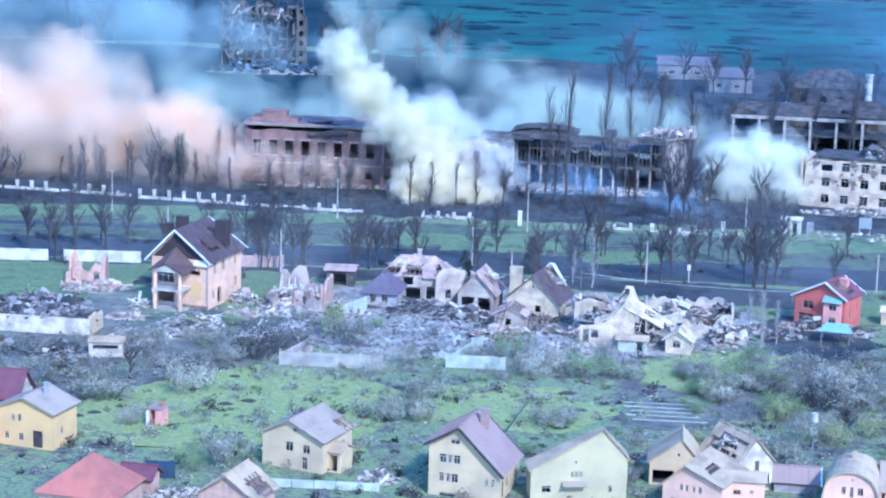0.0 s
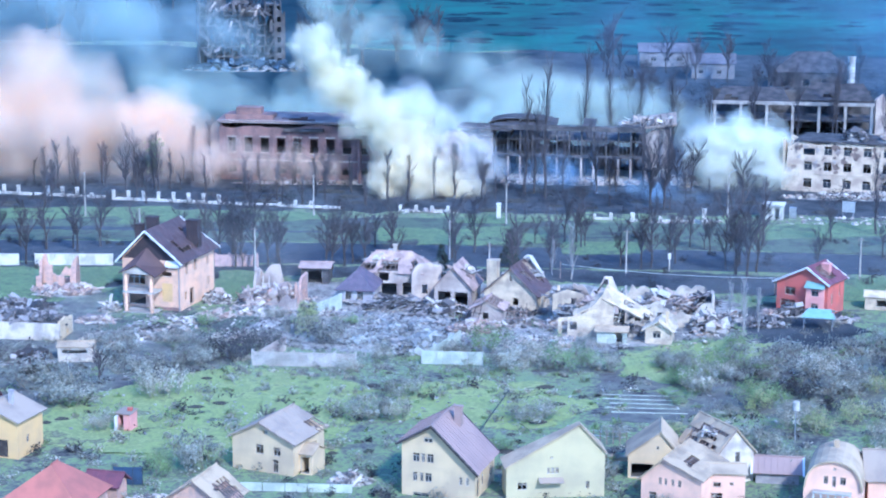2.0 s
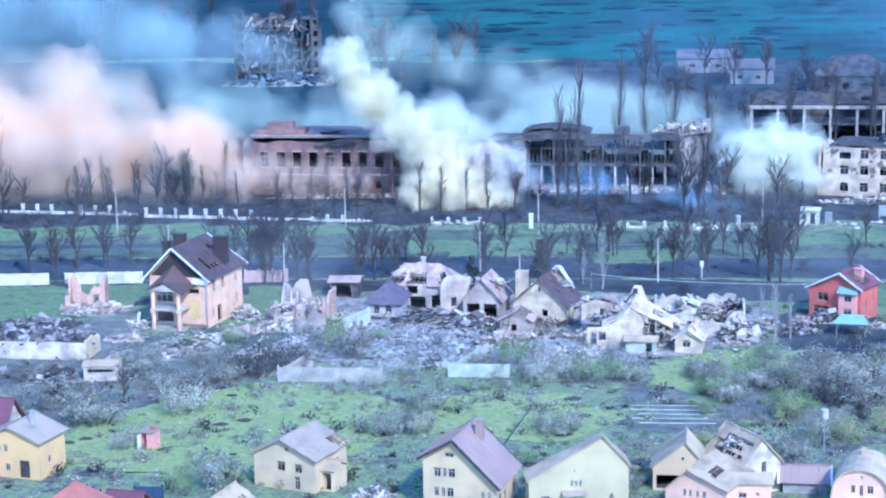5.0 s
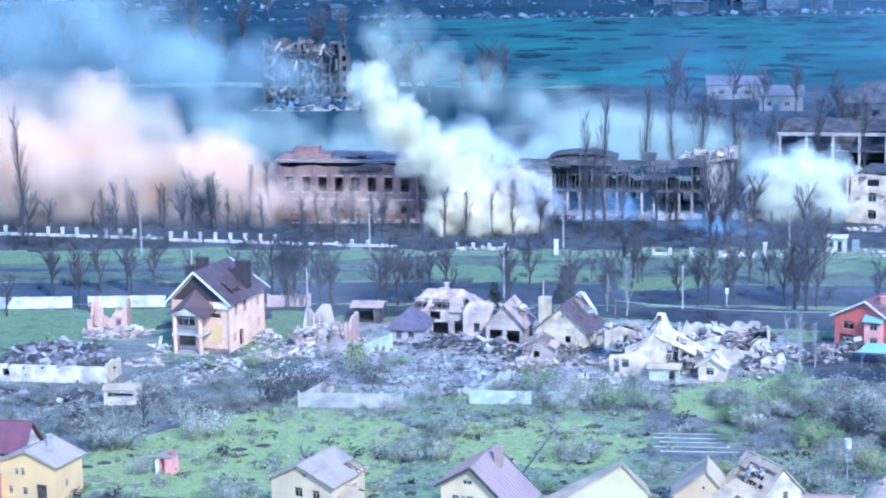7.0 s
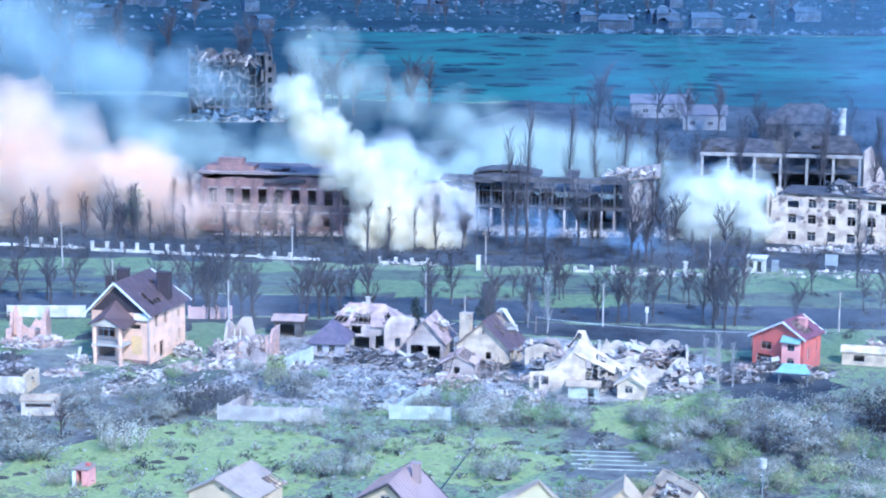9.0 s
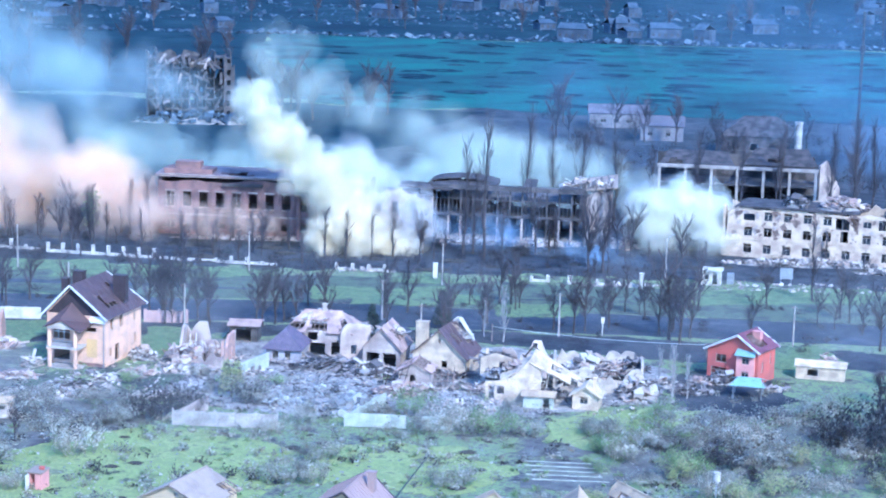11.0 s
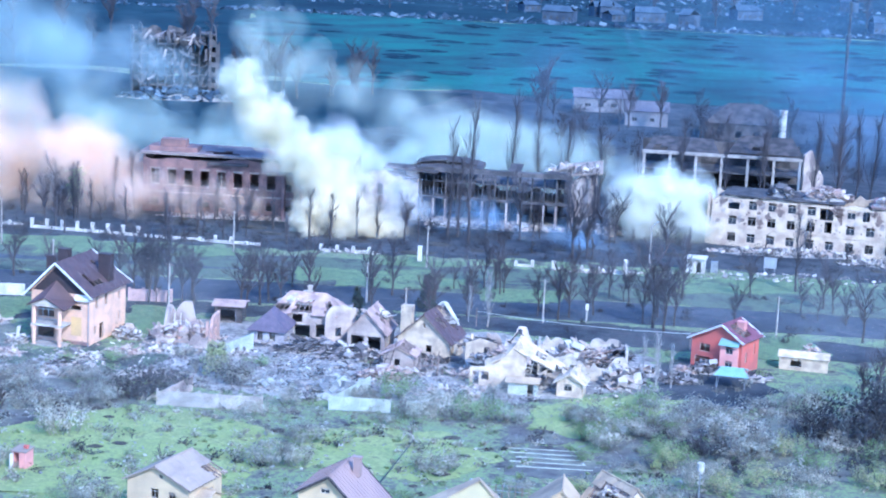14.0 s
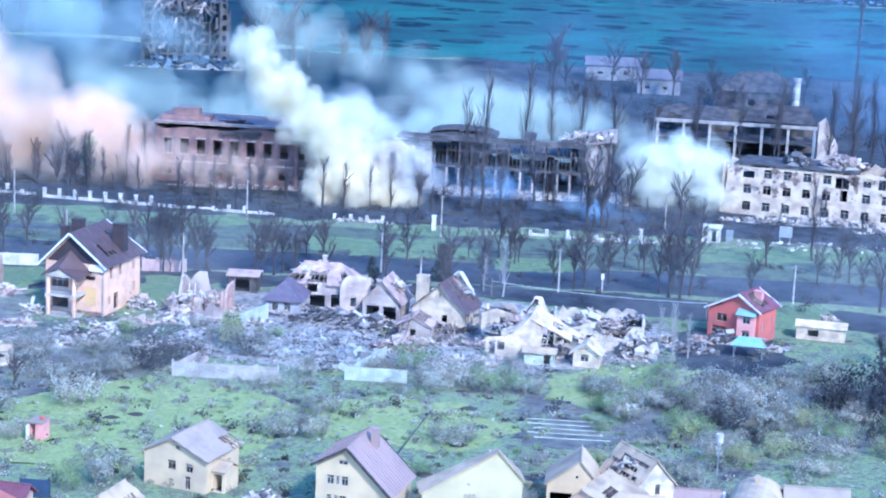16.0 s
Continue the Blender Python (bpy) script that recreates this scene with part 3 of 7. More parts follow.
def bush(name, label, w, h, seed, leaf, twig, n=26, per=5, leaf_size=0.2):
    """A rounded, uneven shrub of stems from the ground with clumps of leaves or buds at their ends."""
    rnd = random.Random(seed)
    ob = base(name, Matrix(), label, "bush")
    s, tips = Shape(), []
    for _ in range(n):
        a, d = rnd.uniform(0, 6.28), math.sqrt(rnd.random()) * w * 0.35
        q = Vector((d * math.cos(a), d * math.sin(a), -0.1))
        way = Vector((math.cos(a) * d / w * 2.0 + rnd.gauss(0, 0.2), math.sin(a) * d / w * 2.0 + rnd.gauss(0, 0.2), 1)).normalized()
        branches(s, q, way, h * rnd.uniform(0.45, 0.85), 0.035, 1, rnd, 0.7, 0.1, tips, 3, (4, 6))
    tagged(part("branchwork", s, twig, ob), kind="stuff")
    s = Shape()
    keep = [q for q in tips if noise.noise(q * 0.7 + Vector((seed, 0, 0))) > -0.22]
    leaf_clumps(s, keep, rnd, leaf_size, per, h * 0.09, Vector((0, 0, h * 0.1)))
    tagged(part("foliage", s, leaf, ob), kind="stuff")
    return ob


def scrub(name, label, n, xs, ys, w, h, leaf, twig, seed, per=40, size=0.17):
    """Many low shrubs over a stretch of ground, too many to tell apart."""
    rnd = random.Random(seed)
    stems, leaves = Shape(), Shape()
    for _ in range(n):
        c = Vector((rnd.uniform(*xs), rnd.uniform(*ys), 0))
        W, H = rnd.uniform(*w) / 2, rnd.uniform(*h)
        tips = []
        for _ in range(12):
            a, d = rnd.uniform(0, 6.28), math.sqrt(rnd.random())
            e = c + Vector((W * d * math.cos(a), W * d * math.sin(a), H * (1 - 0.6 * d * d) * rnd.uniform(0.7, 1.1)))
            stems.tube(c + (e - c) * 0.1 * rnd.random() - Vector((0, 0, 0.1)), e, 0.03, 0.012, 3)
            tips += [e, c.lerp(e, 0.7)]
        leaf_clumps(leaves, tips, rnd, size, per // 24 + 1, 0.16 * (W + H), c - Vector((0, 0, 0.3)))
    ob = base(name, Matrix(), label, "scrub", kind="stuff")
    tagged(part("branchwork", stems, twig, ob), kind="stuff")
    tagged(part("foliage", leaves, leaf, ob), kind="stuff")


def plant(first, spots):
    """Puts the first of a kind at the first spot and copies of it at the others. spots: x, y, turn."""
    x, y, a = spots[0]
    scale = tuple(first.scale)
    first.matrix_basis = pose(x, y, 0, 0, 0, a) @ Matrix.Diagonal((*scale, 1))
    for x, y, a in spots[1:]:
        copy_thing(first, pose(x, y, 0, 0, 0, a))


def plume(name, label, spine, n, mat, seed, puff=(0.35, 0.6), shells=(1.0, 0.87, 0.72, 0.52), flat=1.0):
    """Smoke: puffs of nested bumpy shells along a spine of (x, y, z, radius)."""
    rnd = random.Random(seed)
    bm = bmesh.new()
    bmesh.ops.create_icosphere(bm, subdivisions=3, radius=1.0)
    bm.verts.ensure_lookup_table()
    dirs = [v.co.copy() for v in bm.verts]
    faces = [tuple(v.index for v in f.verts) for f in bm.faces]
    bm.free()
    s = Shape()
    lens = [(Vector(q[:3]) - Vector(p[:3])).length / (0.5 * (p[3] + q[3])) for p, q in zip(spine, spine[1:])]
    for _ in range(n):
        k = rnd.choices(range(len(lens)), lens)[0]
        t = rnd.random()
        p, q = spine[k], spine[k + 1]
        R = p[3] + (q[3] - p[3]) * t
        c = Vector(p[:3]).lerp(Vector(q[:3]), t)
        off = Vector((rnd.gauss(0, 1), rnd.gauss(0, 1) * flat, rnd.gauss(0, 1)))
        c += off.normalized() * R * 0.85 * rnd.random() ** 0.6
        rad = R * rnd.uniform(*puff)
        c.z = max(c.z, rad * 0.3)
        shift = Vector((rnd.uniform(0, 99), rnd.uniform(0, 99), rnd.uniform(0, 99)))
        bump = [1 + 0.42 * noise.noise(d * 1.5 + shift) + 0.24 * noise.noise(d * 3.6 + shift) + 0.12 * noise.noise(d * 8.0 + shift) for d in dirs]
        for sh in shells:
            b0 = len(s.v)
            s.v += [tuple(c + d * (rad * sh * u)) for d, u in zip(dirs, bump)]
            s.f += [(a + b0, b + b0, e + b0) for a, b, e in faces]
    return alone(name, s, mat, Matrix(), label, "smoke", kind="stuff", smooth=True)

# ---- ground ----
s = Shape()
for i in range(20):
    for j in range(20):
        x0, y0 = -4500 + 450 * i, -1500 + 300 * j
        s.v += [(x0, y0, 0), (x0 + 450, y0, 0), (x0 + 450, y0 + 300, 0), (x0, y0 + 300, 0)]
        n = len(s.v) - 4
        s.f.append((n, n + 1, n + 2, n + 3))
alone("ground", s, EARTH, Matrix(), "patchy brown earth and spring grass reaching far off", "ground", kind="structure")

sheet("lawn", [(-46, 215), (-10, 206), (-4, 240), (-22, 249), (-36, 246), (-42, 236)], 0.04, LAWN, "bright green spring grass between the gardens", "lawn", 1, 1.6, 2.5)
sheet("lawn", [(-3, 226), (14, 222), (22, 232), (14, 243), (-4, 242)], 0.04, LAWN, "bright green spring grass with bare patches", "lawn", 2, 1.6, 2.5)
sheet("lawn", [(26, 246), (33, 243), (50, 263), (38, 263), (27, 258)], 0.05, LAWN, "bright green grass beside the white ruin", "lawn", 3, 1.0, 2.0)
sheet("lawn", [(-72, 277), (-56, 283), (-46, 300), (-46, 309), (-80, 309)], 0.045, ROADSIDE, "green grass of a back yard", "lawn", 4, 1.2, 2.5)
sheet("lawn", [(-44, 262), (-26, 262), (-24, 276), (-33, 278), (-44, 276)], 0.035, VERGE, "rough grass before the brown-roofed house", "lawn", 5, 1.2, 2.5)
sheet("lawn", [(-32, 288), (-24, 288), (-24, 306), (-32, 307)], 0.045, ROADSIDE, "green grass beside the pink fence", "lawn", 6, 0.8, 2.0)
sheet("lawn", [(62, 288), (74, 290), (72, 304), (61, 303)], 0.045, ROADSIDE, "green grass behind the red house", "lawn", 7, 0.8, 2.0)
sheet("scorched_ground", [(-200, 360), (60, 356), (130, 345), (140, 480), (-200, 500)], 0.02, SCORCHED, "scorched dark earth round the ruined halls", "ground", 8, 2.0, 8.0)
sheet("verge", [(-160, 345), (-30, 340), (30, 335), (110, 322), (140, 330), (140, 342), (60, 346), (-20, 352), (-160, 362)], 0.05, VERGE, "narrow green verge before the white fence", "lawn", 9, 0.7, 4.0)
sheet("verge", [(-160, 333), (-20, 329), (40, 325), (130, 316), (132, 320), (40, 333), (-20, 337), (-160, 341)], 0.06, VERGE, "green strip between the two roads", "lawn", 10, 0.6, 4.0)
sheet("road", [(-180, 341.5), (-20, 337.5), (40, 333.5), (140, 322), (140, 328), (40, 339), (-20, 343), (-180, 348)], 0.035, ASPHALT, "dark worn asphalt lane along the fence", "road", 11, 0.25, 6.0)
sheet("road", [(-180, 316), (-20, 312), (40, 309), (140, 300), (140, 315.5), (40, 324.5), (-20, 328.5), (-180, 332)], 0.03, ASPHALT, "dark worn asphalt road behind the gardens", "road", 12, 0.25, 6.0)
for k, q in enumerate((((-54.9, 343.8), (-29.5, 348.5), (-30.0, 356.5), (-56.0, 356.0)), ((-38.5, 347.2), (-14.6, 349.2), (-14.8, 356.0), (-39.0, 357.0)), ((-8.8, 330.5), (14.5, 332.5), (14.6, 343.5), (-9.0, 341.5)), ((23.0, 320.5), (36.0, 320.6), (36.4, 330.0), (23.3, 331.5)), ((56.0, 333.0), (88.0, 338.0), (90.0, 351.0), (57.0, 346.0)), ((-1.0, 327.0), (20.0, 329.0), (20.3, 337.0), (-1.0, 337.5)), ((5.0, 346.0), (20.0, 347.0), (20.0, 352.0), (5.0, 351.0)), ((-90.0, 345.0), (-47.0, 352.0), (-48.0, 361.0), (-92.0, 357.0)))):
    sheet("verge", [(x, y) for x, y in q], 0.075 + 0.003 * k, ROADSIDE, "streak of fresh grass on the roadside", "lawn", 40 + k, 0.9, 2.5)
sheet("garden_bed", [(22, 226), (32, 224), (36, 236), (26, 239)], 0.05, GARDEN_BED, "dug vegetable bed with pale rows", "garden", 13, 0.5, 2.0)
sheet("garden_bed", [(33, 231), (52, 228), (68, 229), (74, 257), (60, 258), (43, 253)], 0.045, GARDEN_BED, "dark unkempt garden soil under bushes", "garden", 21, 2.0, 2.5)
sheet("garden_bed", [(22, 239), (34, 240), (36, 250), (24, 249)], 0.047, GARDEN_BED, "dark bed in front of the small garden house", "garden", 22, 1.0, 2.0)
sheet("garden_bed", [(-60, 236), (-46, 232), (-36, 240), (-24, 250), (-24, 260), (-46, 262), (-60, 250)], 0.045, GARDEN_BED, "dark unkempt garden soil among grey shrubs", "garden", 23, 2.0, 2.5)
sheet("garden_bed", [(-58, 288), (-40, 300), (-20, 303), (20, 300), (50, 292), (80, 288), (86, 299), (40, 307.5), (-20, 310.5), (-70, 312)], 0.02, SCORCHED, "dark bare ground along the road behind the yards", "ground", 25, 1.5, 4.0)
sheet("far_meadow", [(-28, 634), (30, 626), (400, 586), (900, 586), (900, 905), (420, 905), (30, 915), (-60, 922), (-64, 840), (-40, 760)], 0.16, HAZED_FIELD, "wide meadow with dark furrows, tinted blue-green for haze", "field", 14, 6.0, 20.0)
sheet("far_ground", [(-1500, 930), (30, 917), (900, 907), (1800, 907), (2500, 2600), (-2500, 2600)], 0.13, HAZED_EARTH, "dark far ground of the town beyond the meadow, tinted blue for haze", "ground", 15, 6.0, 30.0)
sheet("far_ground", [(-30, 470), (150, 455), (420, 470), (420, 598), (30, 638), (-20, 600)], 0.06, SCORCHED, "dark ground behind the ruined halls", "ground", 17, 5.0, 12.0)
sheet("far_ground", [(-1200, 690), (-380, 690), (-150, 652), (-27, 648), (-38, 760), (-62, 840), (-58, 925), (-700, 935), (-1500, 930)], 0.11, HAZED_EARTH, "dark overgrown ground west of the meadow", "ground", 26, 5.0, 12.0)
sheet("far_ground", [(-400, 470), (-90, 466), (-20, 468), (30, 620), (-150, 652), (-380, 690), (-600, 690)], 0.1, HAZED_EARTH, "dark ground round the ruined flats", "ground", 16, 5.0, 12.0)

sheet("trampled_yard", [(-28, 262), (-10, 256), (16, 256), (30, 262), (46, 266), (46, 286), (24, 298), (-2, 302), (-28, 298)], 0.025, DEBRIS_SOIL, "dusty yards strewn with plaster", "ground", 18, 2.0, 3.0)
# brown yard soil, with the vignette's darkening put into its colour
sheet("trampled_yard", [(-66, 246), (-44, 246), (-38, 258), (-40, 268), (-48, 282), (-52, 300), (-66, 300)], 0.025, GARDEN_BED, "brown yards strewn with bricks, darkened for the vignette", "ground", 19, 2.0, 3.0)
sheet("bare_ground", [(46, 256), (60, 262), (64, 280), (50, 288), (44, 276)], 0.03, SCORCHED, "dark bare earth round the red house", "ground", 20, 1.5, 3.0)

# shell craters, in the gardens and on the far meadow


def craters(name, label, spots, seed, mat):
    r = random.Random(seed)
    s = Shape()
    for x, y, rad in spots:
        c, seg = len(s.v), 12
        s.v.append((x, y, 0.07))
        for k, (q, h) in enumerate(((0.45, 0.08), (0.8, 0.18), (1.0, 0.12), (1.35, 0.02))):
            for i in range(seg):
                a = 2 * math.pi * i / seg
                w = rad * q * r.uniform(0.8, 1.2)
                s.v.append((x + w * 1.3 * math.cos(a), y + w * math.sin(a), h * min(rad, 2) * r.uniform(0.7, 1.3) + (0.06 if k < 3 else 0)))
        for i in range(seg):
            j = (i + 1) % seg
            s.f.append((c, c + 1 + i, c + 1 + j))
            for k in range(3):
                o = c + 1 + k * seg
                s.f.append((o + i, o + seg + i, o + seg + j, o + j))
    alone(name, s, mat, Matrix(), label, "crater", kind="stuff")


rnd = random.Random(5)
near = [(rnd.uniform(-48, 20), rnd.uniform(212, 250), rnd.uniform(0.25, 0.7)) for _ in range(30)]
craters("craters", "small dark shell craters in the garden grass", near, 1, CRATER)
far = [(rnd.uniform(-120, 420), rnd.uniform(640, 900), rnd.uniform(1.5, 5.5)) for _ in range(240)]
craters("craters", "dark shell craters over the far meadow", [(x, y, q) for x, y, q in far], 2, HAZED_EARTH)
mid = [(rnd.uniform(-90, 110), rnd.uniform(358, 384), rnd.uniform(0.5, 1.6)) for _ in range(60)]
craters("craters", "dark shell craters before the halls", mid, 3, CRATER)

# ---- near row of houses ----
house("house", "yellow rendered house with a grey slate roof", -50.4, 211.7, -18.7, 7.2, 5.4, 4.4, 5.8, YELLOW, GREY_ROOF,
      {"f": [(1.0, 0.7, 0.5, 0.9), (2.8, 0.7, 0.6, 0.9), (1.9, 2.9, 0.4, 0.8), (2.7, 2.9, 0.45, 0.9)], "r": [(1.5, 1.4, 0.6, 0.9)]}, chimneys=((4.6, 2.6, 0.5, 5.2, 6.9, GREY_BRICK),),
      doors=(("f", 4.6, 0.1, 1.3, 2.0),))
house("house", "house with a maroon metal roof behind the yellow one", -57.5, 219.5, -10, 8.0, 5.0, 3.6, 6.2, WHITE_WALL, MAROON_ROOF, {"f": [(2, 1, 1, 1.2), (5, 1, 1, 1.2)]}, across=True)
house("house", "small red brick house at the edge of the gardens", -57.5, 211.0, -15, 6.4, 5.0, 3.0, 5.0, RED_PALE, GREY_ROOF, {"f": [(2, 1, 0.9, 1.1)]})
house("house", "low house with a red tiled hipped roof", -40.4, 187.6, -14, 8.2, 7.0, 2.9, 5.9, ORANGE_BRICK, RED_ROOF, {"f": [(2, 1, 1, 1.2), (5.5, 1, 1, 1.2)]}, hip=3.2)
house("annexe", "low red brick annexe with a red roof", -33.6, 196.0, -14, 3.4, 2.6, 1.9, 2.8, ORANGE_BRICK, MAROON_ROOF, across=True)
house("ruined_house", "small ruined orange house with broken gable", -24.3, 188.6, -18, 6.4, 5.0, 2.8, 5.0, ORANGE_BRICK, PALE_ROOF, {"f": [(2.6, 1.0, 1.0, 1.3)]}, lost={"l": ((0.1, 0.3, 0.9, 1.0),), "r": ((0.3, 0.0, 0.8, 0.6),)}, broken=1)
house("house", "pale yellow house with a grey roof, its side wall torn", -19.6, 207.2, -24.4, 7.6, 7.0, 3.8, 5.6, CREAM, GREY_ROOF,
      {"f": [(2.9, 2.0, 1.0, 1.1), (5.1, 2.0, 0.9, 1.0), (5.0, 0.1, 0.7, 1.5), (3.9, 4.3, 0.5, 0.5)], "r": [(1.0, 0.2, 1.8, 1.9), (4.0, 1.6, 0.9, 1.1)]}, lost={"r": ((0.72, 0.0, 1.0, 0.45),)}, apex=0.47, broken=1)
house("porch", "small lean-to porch of pale render", -12.3, 205.2, -24.4, 1.7, 3.0, 2.3, 3.0, CREAM, PALE_ROOF, {"f": [(0.3, 0.1, 1.1, 1.9)]}, across=True, over=0.2, broken=2)
house("house", "tall cream house with a lilac-grey metal roof", -0.85, 198.6, -17, 8.0, 7.4, (5.9, 3.4), 7.8, CREAM, LILAC_ROOF,
      {"f": [(1.2, 3.7, 0.75, 1.0), (2.15, 3.7, 0.4, 1.0), (2.75, 3.7, 0.75, 1.0), (1.2, 1.6, 0.5, 1.0), (2.0, 1.6, 0.4, 1.0), (2.55, 1.6, 0.75, 1.0), (2.4, 5.9, 1.0, 0.6), (6.3, 1.6, 0.35, 0.9), (7.0, 1.6, 0.35, 0.9), (1.2, -0.2, 1.8, 0.6)],
       "r": [(2.2, 0.9, 0.9, 1.3), (5.2, 0.9, 0.9, 1.3)]}, apex=0.42, trim=DARK_TIMBER, chimneys=((4.3, 4.6, 0.8, 6.6, 8.6, LILAC_ROOF),), doors=(("r", 0.5, 0.1, 1.0, 2.0),), over=0.5)
house("house", "pale lime-green house with a steep cracked gable", 10.1, 197.3, 6, 10.4, 3.4, (3.4, 4.9), 7.9, LIMEY, PALE_ROOF,
      {"f": [(1.2, 0.9, 1.0, 0.8), (4.3, 2.6, 0.3, 0.7), (4.75, 2.6, 0.3, 0.7), (5.2, 2.6, 0.3, 0.7), (4.6, 4.2, 0.3, 0.3), (8.4, 0.9, 0.4, 0.8)], "r": [(1, 1.2, 0.9, 1.2)]}, apex=0.74, over=0.25, back_hip=2.8, broken=1)
alone("awning", Shape().slab((0, 0, 0), (2.6, 0, 0), (2.6, 1.1, 0.35), (0, 1.1, 0.35), 0.08), GREY_ROOF, pose(13.6, 196.65, 1.9, 0, 0, 8), "grey sheet awning over the house wall", "awning")
house("house", "small peach house with an open lean-to", 23.4, 204.4, -6, 5.8, 5.0, 2.7, 5.3, CREAM, PALE_ROOF, {"f": [(3.0, 3.3, 0.3, 0.4), (0.3, 0.1, 2.4, 1.6)]}, apex=0.6, broken=2, over=0.3)
house("house", "pink rendered house with a pale roof", 24.1, 196.4, -27, 6.6, 7.2, (2.8, 3.5), 5.1, PINK_WALL, PALE_ROOF, {"f": [(1.9, 2.3, 0.35, 0.75), (2.55, 2.3, 0.3, 0.75), (3.3, 2.3, 0.35, 0.75), (4.0, 2.3, 0.4, 0.75), (0.9, 0.2, 0.8, 1.2)]}, lost={"r": ((0.25, 0.45, 0.6, 0.62),)}, apex=0.37, over=0.35)
house("annexe", "low pink annexe with a pale lean-to roof", 30.6, 195.9, -4, 4.2, 3.4, 3.4, 3.9, PINK_WALL, PALE_ROOF, {"f": [(0.9, 1.9, 0.8, 0.6), (2.6, 2.1, 0.4, 0.4), (0.3, 0.1, 1.6, 1.2)]}, across=True, over=0.25, broken=1)
house("ruined_house", "pink house wing with its roof stripped to the battens", 32.4, 201.6, 27, 5.0, 6.6, 3.4, 6.1, WHITE_WALL, PALE_ROOF, {"r": [(1.5, 1.2, 0.9, 1.1)], "f": [(2.6, 2.3, 0.6, 1.2), (1.0, 0.4, 0.8, 1.4)]},
      lost={"l": ((0.12, 0.15, 0.85, 0.30), (0.05, 0.42, 0.7, 0.55), (0.3, 0.66, 0.92, 0.78))}, broken=1, over=0.3)
house("shed", "low shed with a dark felt roof and pale edge", 37.0, 203.0, -8, 4.6, 2.6, 1.5, 2.6, GREY_BRICK, LILAC_ROOF, across=True, trim=WHITE_TRIM)
o = base("house", pose(40.6, 194.4, 0, 0, 0, -15), "pink house under a rounded pale mansard roof", "house")
arch = [(3.0 - 3.0 * math.cos(math.pi * i / 12) * (1.0 if i in (0, 12) else 0.98), 2.5 + 3.1 * math.sin(math.pi * i / 12) ** 0.8) for i in range(13)]
holes = [(2.0, 3.0, 0.45, 0.85), (2.85, 2.7, 0.4, 1.2), (3.65, 3.0, 0.6, 0.85), (2.9, 4.5, 0.3, 0.35)]
for m, front_side in ((Matrix(), True), (pose(6.0, 6.6, 0, 0, 0, 180), False)):
    w = part("wall", wall_shape(6.0, arch, 0.35, holes if front_side else (), bottom=-0.3), PINK_WALL, o)
    w.matrix_basis = m
    for q in holes if front_side else ():
        window(w, pose(q[0], 0, q[1]), q[2], q[3], 1)
for x0 in (0.0, 5.65):
    part("wall", Shape().box(x0, x0 + 0.35, 0.35, 6.25, -0.3, 2.5), PINK_WALL, o)
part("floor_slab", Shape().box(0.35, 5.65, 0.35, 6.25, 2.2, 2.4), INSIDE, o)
s = Shape()
for (xa, za), (xb, zb) in zip(arch, arch[1:]):
    s.slab((xa, -0.35, za + 0.05), (xb, -0.35, zb + 0.05), (xb, 6.9, zb + 0.05), (xa, 6.9, za + 0.05), 0.16)
part("roof", s.weld(), PALE_ROOF, o, "rounded roof of pale weathered sheets")
part("chimney", Shape().box(2.6, 3.1, 4.6, 5.0, 5.2, 6.4), PALE_ROOF, o)
part("balcony_slab", Shape().box(1.0, 4.9, -0.9, -0.02, 2.2, 2.4), CONCRETE, o)
for i in range(6):
    part("balcony_post", Shape().box(1.05 + i * 0.74, 1.15 + i * 0.74, -0.85, -0.75, -0.2, 2.2), WHITE_TRIM, o)
rubble("rubble_heap", "branches and pale boards heaped beside a cream house", -6.5, 202.5, 2.6, 1.8, 150, RUBBLE_PALE, (0.2, 0.9), 1.0, 75, planks=0.8)
rubble("rubble_heap", "broken boards and plaster before a ruined cottage", -26.5, 194.5, 5.0, 2.2, 200, RUBBLE_PALE, (0.2, 0.9), 0.9, 76, planks=0.6)
o = base("garden_wall", pose(-18.0, 199.4, 0, 0, 0, -3), "low pale garden wall in panels", "wall")
for i in range(5):
    part("panel", Shape().box(i * 2.4 + 0.05, i * 2.4 + 2.35, 0, 0.15, -0.1, 0.9), FENCE_PALE, o)
house("annexe", "grey-roofed annexe beside the pink house", 47.6, 196.0, -4, 6.0, 5.0, 3.0, 5.2, PINK_WALL, GREY_ROOF, across=True)

# outhouse, tank on its post, hose, trellis, beds
o = base("outhouse", pose(-34.6, 220.9, 0, 0, 0, -20), "small red outhouse with an open door", "shed")
part("wall", wall_shape(1.7, [(0, 2.0), (1.7, 2.0)], 0.15, [(0.15, 0, 0.75, 1.8)]), RED_PALE, o)
w = part("wall", wall_shape(1.5, [(0, 2.0), (1.5, 2.0)], 0.15), RED_PALE, o)
w.matrix_basis = pose(1.7, 0.15, 0, 0, 0, 90)
w = part("wall", wall_shape(1.5, [(0, 2.0), (1.5, 2.0)], 0.15), RED_PALE, o)
w.matrix_basis = pose(0, 1.65, 0, 0, 0, -90)
w = part("wall", wall_shape(1.7, [(0, 2.0), (1.7, 2.0)], 0.15), RED_PALE, o)
w.matrix_basis = pose(1.7, 1.8, 0, 0, 0, 180)
part("roof", Shape().slab((-0.15, -0.15, 2.05), (1.85, -0.15, 2.05), (1.85, 1.95, 2.25), (-0.15, 1.95, 2.25), 0.1), GREY_ROOF, o)
